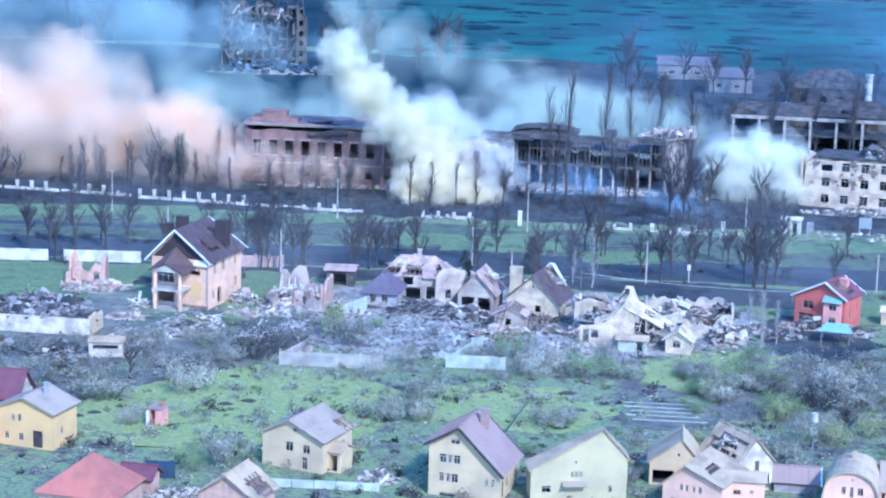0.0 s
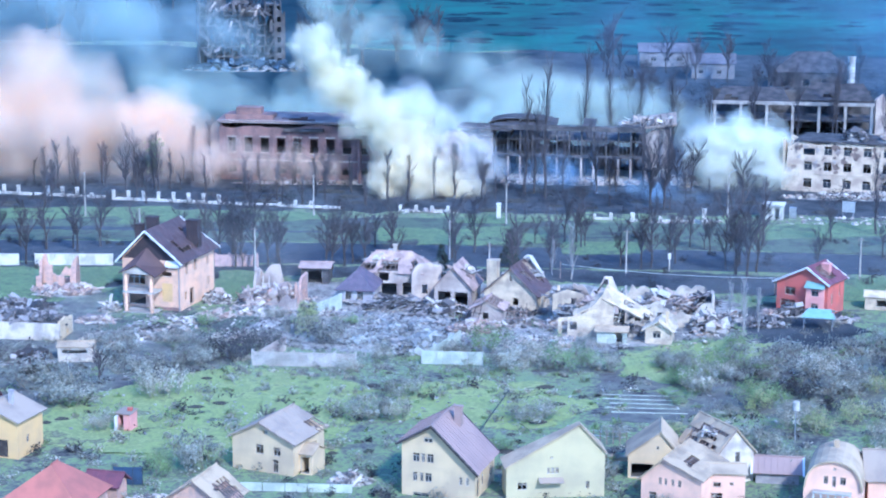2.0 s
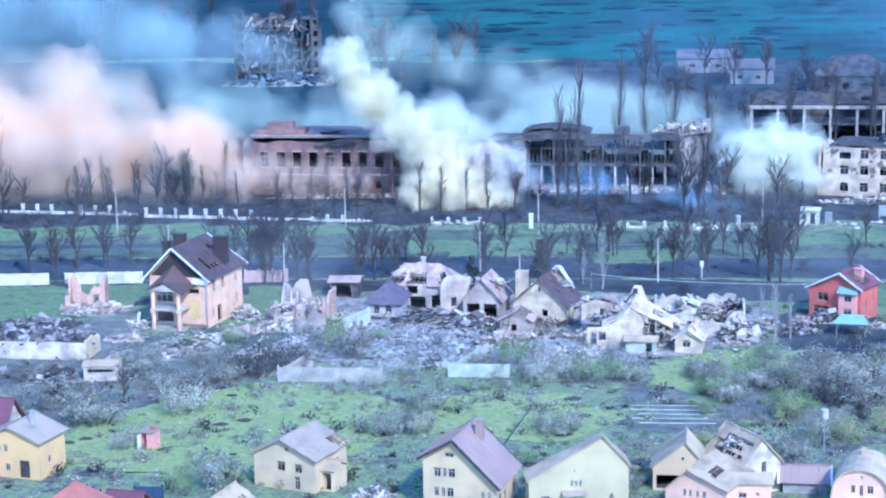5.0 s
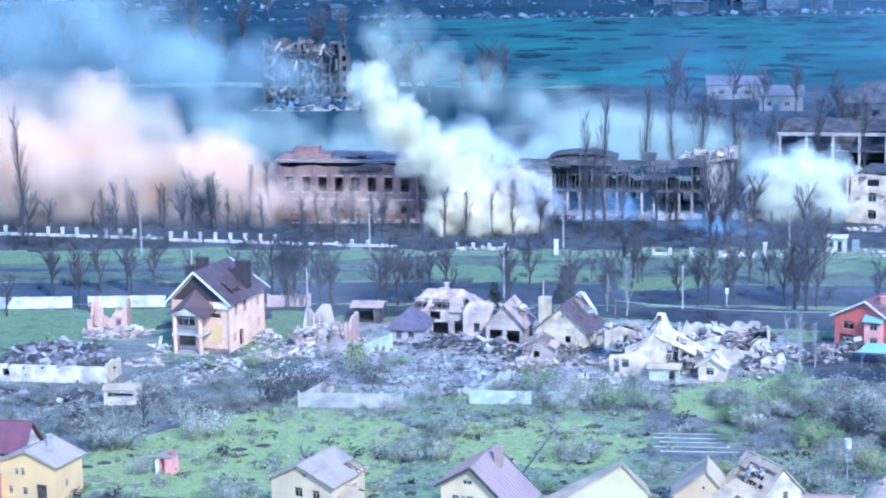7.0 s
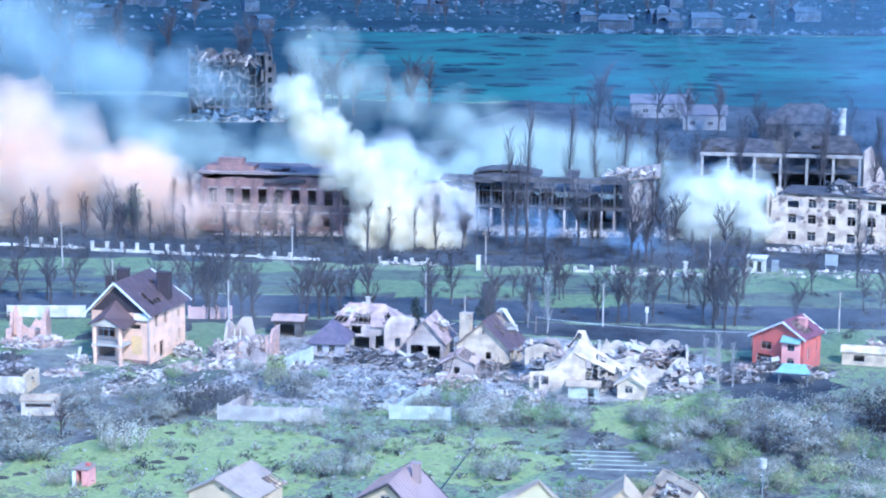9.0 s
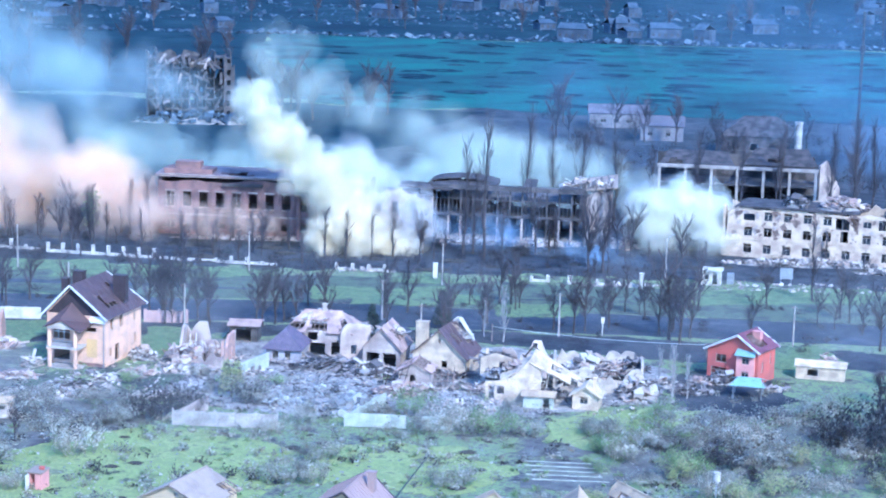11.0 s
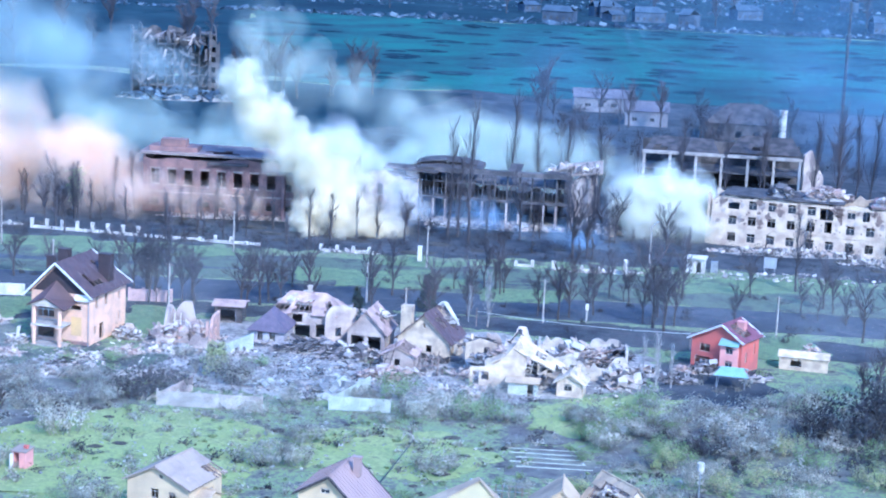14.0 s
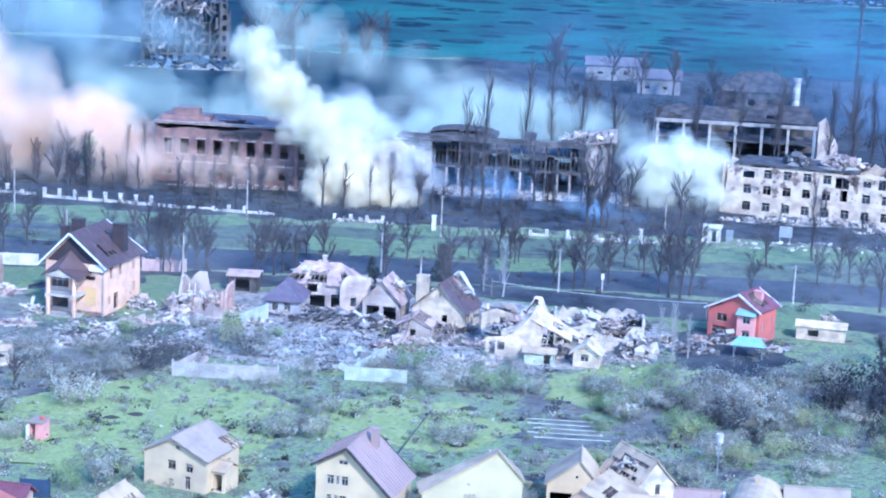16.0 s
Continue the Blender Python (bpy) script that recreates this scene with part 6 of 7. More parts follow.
part("string_course", Shape().box(-0.1, 41.6, -0.12, -0.01, 3.9, 4.25), DUSTY_WHITE, o, "pale string course")
part("cornice", Shape().box(-0.3, 24.0, -0.5, 0.5, 11.5, 11.95), DUSTY_WHITE, o, "pale battered cornice")
part("cornice", Shape().box(29.0, 41.8, -0.5, 0.5, 11.4, 11.8), DUSTY_WHITE, o, "pale battered cornice")
s = Shape()
roof_plane(s, (-0.5, -0.6, 11.9), (42.0, -0.6, 11.9), (42.0, 6.5, 12.2), (-0.5, 6.5, 12.2), 0.2, ((0.3, 0.2, 0.42, 0.7), (0.62, 0.0, 0.7, 0.5)), 24, 5)
part("roof", s.weld(), RUSTY_ROOF, o)
s = Shape()
roof_plane(s, (42.0, 13.6, 11.9), (-0.5, 13.6, 11.9), (-0.5, 6.5, 12.2), (42.0, 6.5, 12.2), 0.2)
part("roof", s, RUSTY_ROOF, o)
part("roof_box", Shape().box(3.0, 8.0, 2.0, 5.0, 11.5, 14.2), BRICK_PINK, o, "brick stair head on the roof")
part("roof_step", Shape().box(1.0, 10.5, 1.0, 5.5, 11.5, 12.9), BRICK_PINK, o, "stepped brick parapet")
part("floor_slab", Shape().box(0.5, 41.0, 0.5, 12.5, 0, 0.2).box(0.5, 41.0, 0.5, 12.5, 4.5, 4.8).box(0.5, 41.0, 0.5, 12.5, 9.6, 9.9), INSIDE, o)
for x in (28.4, 32.0, 36.0, 40.0):
    part("column", Shape().tube((x, -2.0, 0), (x, -2.0, 9.2), 0.42, 0.36, 10), BRICK_PINK, o)
part("portico_beam", Shape().box(27.4, 41.0, -2.7, -1.3, 9.2, 9.9), DARK_ROOF, o, "dark beam of the portico")
part("portico_beam", Shape().box(13.0, 21.0, -1.0, 0.0, 10.0, 10.5), DARK_ROOF, o, "dark broken beam")
rubble("rubble_heap", "brick rubble along the foot of the brick hall", -22, 386.5, 20, 2.0, 300, RUBBLE_BRICK, (0.2, 1.0), 0.7, 86)
o = base("linking_wall", pose(-0.8, 391.5, 0, 0, 0, -4), "grey two-storey wall linking the halls", "building")
part("wall", wall_shape(11.0, ragged(11.0, 8.2, 10.4, 87, 0.9), 0.5, [(1.2, 1.0, 1.2, 2.2), (4.6, 1.0, 1.2, 2.2), (8.0, 1.0, 1.2, 2.2), (1.2, 5.2, 1.2, 2.2), (4.6, 5.2, 1.2, 2.2), (8.0, 5.2, 1.2, 2.2)], 0.9), STAINED, o)
part("back_wall", Shape().box(0, 11, 7.5, 8.0, 0, 8.0), BURNT, o)
part("roof", Shape().slab((0, 0.5, 8.6), (11, 0.5, 8.4), (11, 7.8, 9.0), (0, 7.8, 9.0), 0.2), DARK_ROOF, o)

# ---- the white three-storey block ----
o = base("white_block", pose(68.0, 381.8, 0, 0, 0, -17.5), "long white three-storey block, shell-scarred and roofless", "building")
wins = [(4.2 + 3.75 * i, z, 1.6, 1.75) for i in range(12) for z in (0.9, 4.2, 7.3) if not (z > 7 and i in (0, 5, 7, 10)) and not (z == 4.2 and i == 5)]
scars = [(4.0, 7.2, 2.2, 1.4), (21.6, 6.6, 2.6, 2.3), (22.6, 4.2, 1.4, 2.2), (29.6, 7.0, 1.4, 2.0), (41.0, 6.4, 2.0, 2.4)]
front = part("wall", wall_shape(50.0, [(0, 3.4), (0.8, 3.8), (1.0, 8.6), (2.2, 9.2)] + [(x + 2.2, z) for x, z in ragged(50.0, 9.3, 10.0, 88, 0.8)[1:]], 0.5, wins + scars, 1.25), SCARRED, o)
for k, q in enumerate(wins):
    window(front, pose(q[0], 0.05, q[1]), q[2], q[3], 1 if k % 3 == 0 else 0)
for k in range(260):
    r = random.Random(900 + k)
    x, z, q = r.uniform(1.5, 46), 8.9 - 5.0 * r.random() ** 2.0, 0.18 + 0.75 * r.random() ** 2
    if any(a - q - 0.2 < x < a + c + 0.2 and b - q - 0.2 < z < b + d + q * 0.5 for a, b, c, d in wins + scars):
        continue
    s, seg = Shape(), 13
    s.v = [(x + q * r.uniform(0.35, 1.5) * math.cos(6.283 * i / seg), -0.012, z + q * r.uniform(0.35, 1.5) * math.sin(6.283 * i / seg)) for i in range(seg)]
    s.v += [(a, 0.02, c) for a, b, c in s.v]
    s.f = [tuple(range(seg))[::-1]] + [(i, (i + 1) % seg, (i + 1) % seg + seg, i + seg) for i in range(seg)]
    part("shell_scar", s, BARE_BRICK if k % 3 else STAINED, front, "patch of bare brick where plaster fell")
part("string_course", Shape().box(-0.1, 50.1, -0.1, -0.01, 3.45, 3.7), SCARRED, o)
for m, L, q in ((pose(50.0, 0.5, 0, 0, 0, 90), 11.0, 89), (pose(0, 11.5, 0, 0, 0, -90), 11.0, 90), (pose(50.0, 12.0, 0, 0, 0, 180), 50.0, 91)):
    w = part("wall", wall_shape(L, ragged(L, 7.0, 10.2, q, 1.3), 0.5, [(2.0, 4.3, 1.3, 1.5), (2.0, 1.0, 1.3, 1.5), (6.5, 4.3, 1.3, 1.5), (6.5, 7.5, 1.3, 1.5)], 1.3), SCARRED, o)
    w.matrix_basis = m
part("floor_slab", Shape().box(0.5, 49.5, 0.5, 11.5, 3.1, 3.4).box(1.5, 49.5, 0.5, 11.5, 6.4, 6.7), BURNT, o)
part("ground_slab", Shape().box(0.5, 49.5, 0.5, 11.5, -0.1, 0.15), CONCRETE, o)
for x in (8.0, 15.5, 23.0, 30.5, 38.0):
    part("cross_wall", wall_shape(10.5, ragged(10.5, 7.5, 10.6, int(x), 0.9), 0.3, (), 0.9), BURNT, o).matrix_basis = pose(x, 0.6, 0, 0, 0, 90)
part("cornice", Shape().box(3.2, 21.3, -0.35, 0.6, 9.75, 10.1), DARK_ROOF, o, "charred eaves board")
part("cornice", Shape().box(31.4, 40.6, -0.35, 0.6, 9.7, 10.05), BARE_BRICK, o, "broken brick eaves")
part("attic_slab", Shape().slab((2.0, 0.3, 9.75), (26.0, 0.3, 9.9), (26.0, 11.0, 10.2), (3.0, 11.0, 10.0), 0.25), DARK_ROOF, o, "burnt attic floor")
part("attic_slab", Shape().slab((31.0, 0.3, 9.9), (50.0, 0.3, 9.8), (50.0, 11.0, 10.2), (31.0, 11.0, 10.3), 0.25), BRICK_PINK, o, "reddish attic floor")
for x0, cx, q, mt in ((13.5, 2.5, 92, RUBBLE_DARK), (22.0, 5.0, 93, RUBBLE_BRICK), (38.0, 8.0, 94, RUBBLE_BRICK)):
    p = o.matrix_basis @ Vector((x0, 5.0, 0))
    hp = rubble("rubble_heap", "broken attic masonry on the white block", p.x, p.y, cx, 3.0, 220, mt, (0.4, 1.6), 2.2, q, planks=0.4)
    hp.location.z = 9.9
rubble("rubble_heap", "pale rubble strewn along the foot of the white block", 84.0, 373.5, 18.0, 3.4, 900, RUBBLE_PALE, (0.2, 1.1), 0.9, 95)
rubble("rubble_heap", "pale rubble strewn along the foot of the white block", 100.0, 366.5, 9.0, 3.0, 400, RUBBLE_PALE, (0.2, 1.1), 0.9, 96)
rubble("rubble_heap", "scattered pale litter on the roadside", 78.0, 350.0, 20.0, 6.0, 160, RUBBLE_PALE, (0.15, 0.8), 0.1, 97)

# ---- the frame building behind ----
# farm walls and roofs dimmed in colour to stand in for haze
FARM_WALL = material("hazed_farm_render", (0.27, 0.265, 0.27), (0.19, 0.19, 0.21), 0.3)
FARM_ROOF = material("hazed_farm_roof", (0.14, 0.13, 0.15), (0.10, 0.10, 0.12), 0.3)
o = base("frame_building", pose(64.0, 454.0, 0, 0, 0, -7), "ruined workshop of pale concrete posts and beams", "building")
for i in range(7):
    part("column", Shape().box(i * 5.9 - 0.3, i * 5.9 + 0.3, 0, 0.6, 0, 7.2), CONCRETE, o)
part("beam", Shape().box(-0.6, 36.0, -0.1, 0.7, 7.2, 7.9), CONCRETE, o, "long pale edge beam")
part("back_wall", Shape().box(-0.5, 36.0, 13.6, 14.0, 0, 9.0), BURNT, o)
part("floor_slab", Shape().box(-0.5, 36.0, 0.6, 13.6, 3.4, 3.7), BURNT, o)
s = Shape()
roof_plane(s, (0.0, 0.8, 8.0), (17.0, 0.8, 8.0), (15.5, 9.0, 10.2), (2.0, 9.0, 10.2), 0.25, ((0.05, 0.0, 0.3, 0.3),), 10, 5)
part("roof", s.weld(), DARK_ROOF, o, "dark sagging roof")
s = Shape()
roof_plane(s, (19.0, 2.0, 8.2), (36.0, 2.0, 8.2), (34.0, 10.0, 11.2), (22.0, 10.0, 11.2), 0.25, ((0.3, 0.1, 0.45, 0.5),), 10, 5)
part("roof", s.weld(), DARK_ROOF, o, "dark sagging roof")
part("end_wall", wall_shape(6.0, [(0, 8.4), (2.0, 9.6), (4.0, 6.0), (6.0, 3.0)], 0.5, (), 0.7), DUSTY_WHITE, o, "pale broken end wall").matrix_basis = pose(36.5, 3.0, 0, 0, 0, 35)
house("ruined_workshop", "dark burnt workshop with a hipped roof", 90.0, 536.0, -5, 22.0, 14.0, 5.0, 9.5, BURNT, DARK_ROOF, {"f": [(3, 1, 2, 2), (8, 1, 2, 2), (13, 1, 2, 2), (18, 1, 2, 2)]}, hip=7.0, across=True, broken=2)
house("barn", "long white barn with a grey roof and small windows", 58.8, 588.2, -2, 17.5, 9.0, 4.4, 6.4, FARM_WALL, FARM_ROOF, {"f": [(3.2, 1.6, 1.8, 1.5), (7.0, 1.6, 1.8, 1.5), (10.8, 1.6, 1.8, 1.5)]}, across=True)
house("farm_building", "low pinkish farm building", 70.9, 560.0, -6, 12.0, 8.0, 4.4, 6.6, FARM_WALL, FARM_ROOF, {"f": [(2, 1.4, 1.4, 1.5), (7, 1.4, 1.4, 1.5)]}, across=True)
alone("white_stack", Shape().tube((0, 0, -0.3), (0, 0, 11.0), 1.0, 0.9, 12).tube((0, 0, 11.0), (0, 0, 11.4), 1.1, 1.1, 12), FENCE_WHITE, pose(107.0, 515.0, 0), "short white stack behind the workshops", "chimney")
o = base("steel_mast", pose(122.9, 518.3, 0), "tall dark steel mast", "mast")
part("shaft", Shape().tube((0, 0, -0.5), (0, 0, 40.0), 0.5, 0.38, 10), MAST_DARK, o)
part("collar", Shape().tube((0, 0, 29.5), (0, 0, 31.5), 0.8, 0.8, 12), MAST_DARK, o)

# ---- the ruined flats and the far town ----
o = base("ruined_flats", pose(-70.0, 579.5, 0, 0, 0, 12), "shattered six-storey block of flats, its front gone", "building")
CHARRED_PANEL = material("charred_flat_panels", (0.05, 0.048, 0.05), (0.11, 0.10, 0.095), 0.3, bump=0.4)
rnd = random.Random(140)
tops = [19.5, 20.5, 18.0, 16.5, 19.0, 17.0, 13.5, 15.5, 19.8, 18.4, 20.2]
for z in range(7):
    for i in range(10):
        if z * 3.0 < min(tops[i], tops[i + 1]) and rnd.random() < 0.8:
            sag = rnd.uniform(-1.1, 0.5) if rnd.random() < 0.5 else 0.0
            x0, y0 = i * 2.4 + 0.15, rnd.uniform(-0.6, 2.4)
            part("floor_slab", Shape().slab((x0, y0, z * 3.0 + sag), (x0 + 2.2, y0 + rnd.uniform(-0.5, 0.5), z * 3.0), (x0 + 2.2, 10, z * 3.0), (x0, 10, z * 3.0), 0.3), BURNT if rnd.random() < 0.6 else CHARRED_PANEL, o)
for i in range(11):
    for z in range(7):
        if z * 3.0 < tops[i] - 1:
            y0 = rnd.uniform(-0.3, 2.2)
            lean = rnd.uniform(-0.3, 0.3)
            x0 = i * 2.4
            part("cross_wall", Shape().slab((x0, y0, z * 3.0), (x0, 10, z * 3.0), (x0, 10, min(z * 3.0 + 2.8, tops[i])), (x0 + lean, y0 + rnd.uniform(0, 1.5), min(z * 3.0 + 2.8, tops[i])), 0.3), BURNT if rnd.random() < 0.55 else CHARRED_PANEL, o)
part("back_wall", wall_shape(24.0, ragged(24.0, 11.0, 19.5, 3, 1.2), 0.3, [(x, z, 1.2, 1.6) for x in np.arange(1.0, 22.0, 3.0) for z in (1.0, 4.0, 7.0)], 1.2), BURNT, o).matrix_basis = pose(24.0, 10.3, 0, 0, 0, 180)
for k in range(46):
    x0, z0, a = rnd.uniform(0, 22), rnd.uniform(2, 17.5), rnd.uniform(-1.2, 1.2)
    L, y0 = rnd.uniform(1.4, 3.6), rnd.uniform(-1.0, 0.6)
    dx, dz = L * math.sin(a), L * math.cos(a)
    part("hanging_panel", Shape().slab((x0, y0, z0), (x0 + 0.7 * math.cos(a), y0 + 0.2, z0 - 0.7 * math.sin(a)), (x0 + dx + 0.7 * math.cos(a), y0 + 1.4, z0 + dz - 0.7 * math.sin(a)), (x0 + dx, y0 + 1.2, z0 + dz), 0.25), (CHARRED_PANEL, BURNT, STAINED)[0 if k % 7 else 2] if k % 3 else BURNT, o)
part("corner_wall", wall_shape(3.2, ragged(3.2, 15.0, 20.5, 6, 0.5), 0.4, [(0.8, z, 1.2, 1.5) for z in (1, 4, 7, 10, 13)], 0.5), CHARRED_PANEL, o).matrix_basis = pose(21.6, -0.2, 0)
hp = rubble("rubble_heap", "broken masonry lying on the shattered flats", -59.0, 586.5, 9.0, 3.0, 160, RUBBLE_DARK, (0.6, 2.4), 2.0, 141, planks=0.5)
hp.location.z = 16.0
rubble("rubble_heap", "dark rubble before the shattered flats", -56, 574, 20, 5, 300, HAZED_RUBBLE, (0.6, 2.6), 3.0, 98)

rnd = random.Random(77)
kinds = []
# blue haze of the distance, coloured into walls and roofs
HAZED_WALL = material("hazed_house_render", (0.075, 0.10, 0.14), (0.04, 0.055, 0.085), 0.2)
HAZED_ROOF = material("hazed_house_roof", (0.06, 0.085, 0.12), (0.035, 0.055, 0.085), 0.2)
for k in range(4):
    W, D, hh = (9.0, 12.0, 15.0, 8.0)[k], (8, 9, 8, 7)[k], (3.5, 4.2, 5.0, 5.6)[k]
    o = base("far_house", Matrix(), "distant battered house with a dark roof, tinted blue for haze", "house", "far town")
    part("wall", Shape().box(0, W, 0, D, -0.5, hh), HAZED_WALL, o)
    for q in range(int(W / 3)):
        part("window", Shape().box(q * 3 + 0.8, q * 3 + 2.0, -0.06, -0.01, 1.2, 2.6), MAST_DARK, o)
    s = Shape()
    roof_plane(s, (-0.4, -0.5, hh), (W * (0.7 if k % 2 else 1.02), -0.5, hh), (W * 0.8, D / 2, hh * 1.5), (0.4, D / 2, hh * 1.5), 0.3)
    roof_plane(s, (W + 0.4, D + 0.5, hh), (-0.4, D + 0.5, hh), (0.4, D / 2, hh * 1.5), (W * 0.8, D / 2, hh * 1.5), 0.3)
    part("roof", s, HAZED_ROOF, o)
    kinds.append(o)
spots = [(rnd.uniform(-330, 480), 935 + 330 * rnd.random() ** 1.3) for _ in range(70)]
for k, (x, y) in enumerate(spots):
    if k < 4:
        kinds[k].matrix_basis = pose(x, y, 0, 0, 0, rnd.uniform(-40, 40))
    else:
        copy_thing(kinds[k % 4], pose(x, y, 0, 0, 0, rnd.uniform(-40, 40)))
rubble("far_debris", "haze-tinted rubble belt at the edge of the far town", 60, 925, 330, 14, 700, HAZED_RUBBLE, (0.8, 3.5), 0.0, 99)
rubble("far_debris", "haze-tinted rubble scattered through the far town", 60, 1080, 420, 140, 1500, HAZED_RUBBLE, (0.8, 3.2), 0.0, 100)

# ---- trees ----
made = {}


def tree_at(kind, x, y, h):
    """A tree of that kind and height, from three of its kind."""
    k = int(abs(x * 7 + y * 3)) % 3
    if (kind, k) not in made:
        spec = {"poplar": ("poplar", 20, 0.27, BARK, TWIG, "bare poplar with steep branches"), "bare": ("bare", 9, 0.20, BARK, TWIG, "bare roadside tree with spreading twigs"),
                "stump": ("stump", 9, 0.24, BARK, TWIG, "shell-torn trunk with a few broken limbs"), "fan": ("bare", 8, 0.2, BARK, TWIG, "low bare tree with a fan of limbs"),
                "birch": ("poplar", 9, 0.14, PALE_BARK, PALE_BARK, "slender pale birch without leaves")}[kind]
        ob = tree("tree", spec[5], spec[1], spec[2], 300 + k * 17 + len(kind), spec[0], spec[3], spec[4])
        made[(kind, k)] = (ob, spec[1])
        ob.matrix_basis = pose(x, y, 0, 0, 0, x * 31 % 360)
    else:
        ob = copy_thing(made[(kind, k)][0], pose(x, y, 0, 0, 0, x * 31 % 360))
    f = h * (1.22 if kind == "bare" else 1.0) / made[(kind, k)][1]
    g = f ** 0.5 if kind in ("poplar", "stump") else f
    ob.scale = (g, g, f)


# torn trunks before the brick hall
for q in ((-65.4, 393.0, 9.4), (-55.3, 391.2, 9.3), (-49.5, 389.8, 6.8), (-35.9, 387.9, 7.6), (-32.4, 387.2, 7.7), (-27.0, 385.3, 11.2), (-23.6, 385.8, 7.0), (-12.0, 362.0, 7.1), (-11.8, 384.6, 11.9), (-8.4, 383.7, 11.1),
          (-4.5, 370.7, 7.0), (-3.9, 382.8, 11.6), (0.2, 380.8, 10.7), (4.4, 375.3, 9.9), (-63.5, 380.8, 8.3), (-78.0, 384.0, 7.0)):
    tree_at("stump", *q)
# poplars before and behind the burnt hall, and by the mast
for q in ((-47.4, 388.4, 11.3), (-43.3, 387.2, 12.6), (17.7, 373.4, 23.1), (21.6, 370.4, 27.9), (19.7, 376.8, 17.4), (31.5, 413.2, 25.0), (37.6, 413.5, 21.2), (43.0, 415.5, 21.0), (50.7, 420.6, 18.5), (58.7, 417.9, 17.1), (77.6, 338.4, 14.8)):
    tree_at("poplar", *q)
for q in ((103.3, 427.5, 24.0), (107.9, 430.2, 22.4), (112.0, 434.8, 20.8), (106.8, 440.8, 14.9), (101.1, 444.1, 12.6), (116.0, 430.0, 20.0), (120.0, 425.0, 18.0), (-89.1, 372.8, 24.9), (-97.0, 378.0, 15.0), (100.3, 438.7, 19.5)):
    tree_at("poplar", *q)
# bare trees along the roads
for q in ((-59.5, 390.3, 8.8), (31.6, 376.9, 11.5), (40.2, 356.4, 12.5), (18.1, 329.0, 4.5), (25.7, 326.2, 5.9), (34.1, 308.7, 8.5), (38.8, 309.9, 7.7), (36.0, 310.3, 6.9), (48.9, 306.2, 11.9), (50.3, 303.3, 9.9), (52.4, 307.7, 8.2), (47.6, 308.7, 7.7), (68.5, 331.9, 6.8)):
    tree_at("bare", *q)
for q in ((-33.2, 312.2, 9.6), (-30.9, 311.8, 9.7), (-30.1, 315.0, 8.3), (-27.2, 307.3, 10.8), (-25.3, 309.7, 7.7), (-23.3, 308.1, 8.1), (-14.9, 307.8, 7.7), (-13.1, 310.3, 8.2), (-11.9, 312.6, 7.8), (-9.9, 313.0, 6.9)):
    tree_at("bare", *q)
for q in ((75.0, 320.3, 5.7), (77.0, 316.6, 4.7), (80.9, 313.4, 5.5), (81.1, 301.9, 8.9), (-68.0, 324.2, 7.2), (-63.2, 321.8, 8.5), (-57.6, 319.4, 8.0), (-69.8, 316.6, 8.9), (-58.9, 322.7, 7.1)):
    tree_at("bare", *q)
for q in ((10.2, 375.6, 7.4), (43.0, 360.2, 10.5), (-40.0, 240.0, 5.0), (-16.2, 213.5, 5.5), (75.5, 266.0, 10.0), (79.7, 274.1, 9.5), (72.0, 261.0, 8.0), (77.0, 258.0, 8.0)):
    tree_at("fan", *q)
for q in ((-13.0, 213.0, 5.5), (22.7, 301.7, 9.3), (19.9, 305.0, 5.9), (43.0, 270.0, 7.0), (45.2, 271.5, 7.6), (47.0, 269.0, 6.6), (44.6, 266.5, 5.5)):
    tree_at("birch", *q)
rnd = random.Random(12)
for k in range(26):
    tree_at("bare", rnd.uniform(45, 118), rnd.uniform(455, 600), rnd.uniform(7, 13))
for k in range(44):
    tree_at("bare", rnd.uniform(-240, -62), rnd.uniform(595, 860), rnd.uniform(8, 15))
for k in range(20):
    tree_at("bare", rnd.uniform(-48, 0), rnd.uniform(585, 625), rnd.uniform(8, 15))
for k in range(40):
    tree_at("bare", rnd.uniform(-300, 450), rnd.uniform(930, 1150), rnd.uniform(8, 15))

ob = base("fir_tree", pose(13.4, 311.0, 0), "small dark fir between the houses", "tree")
s, c = Shape(), Shape()
s.tube((0, 0, -0.2), (0, 0, 6.0), 0.15, 0.03, 6)
rnd = random.Random(3)
tips = [Vector((math.cos(a) * q, math.sin(a) * q, z)) for z in np.arange(0.8, 6.0, 0.25) for a, q in [(rnd.uniform(0, 6.28), (6.1 - z) * 0.32 * rnd.uniform(0.5, 1.1)) for _ in range(7)]]
leaf_clumps(c, tips, rnd, 0.28, 4, 0.2)
part("trunk", s, BARK, ob)
part("crown", c, DARK_FIR, ob)
ob2 = copy_thing(ob, pose(2.6, 298.5, 0, 0, 0, 70))
# the willow by the concrete fence
ob = base("willow", pose(-15.6, 264.6, 0), "young weeping willow with hanging yellow-green leaves", "tree")
s, c, tips = Shape(), Shape(), []
rnd = random.Random(8)
s.tube((0, 0, -0.2), (0.1, 0, 3.4), 0.18, 0.1, 6)
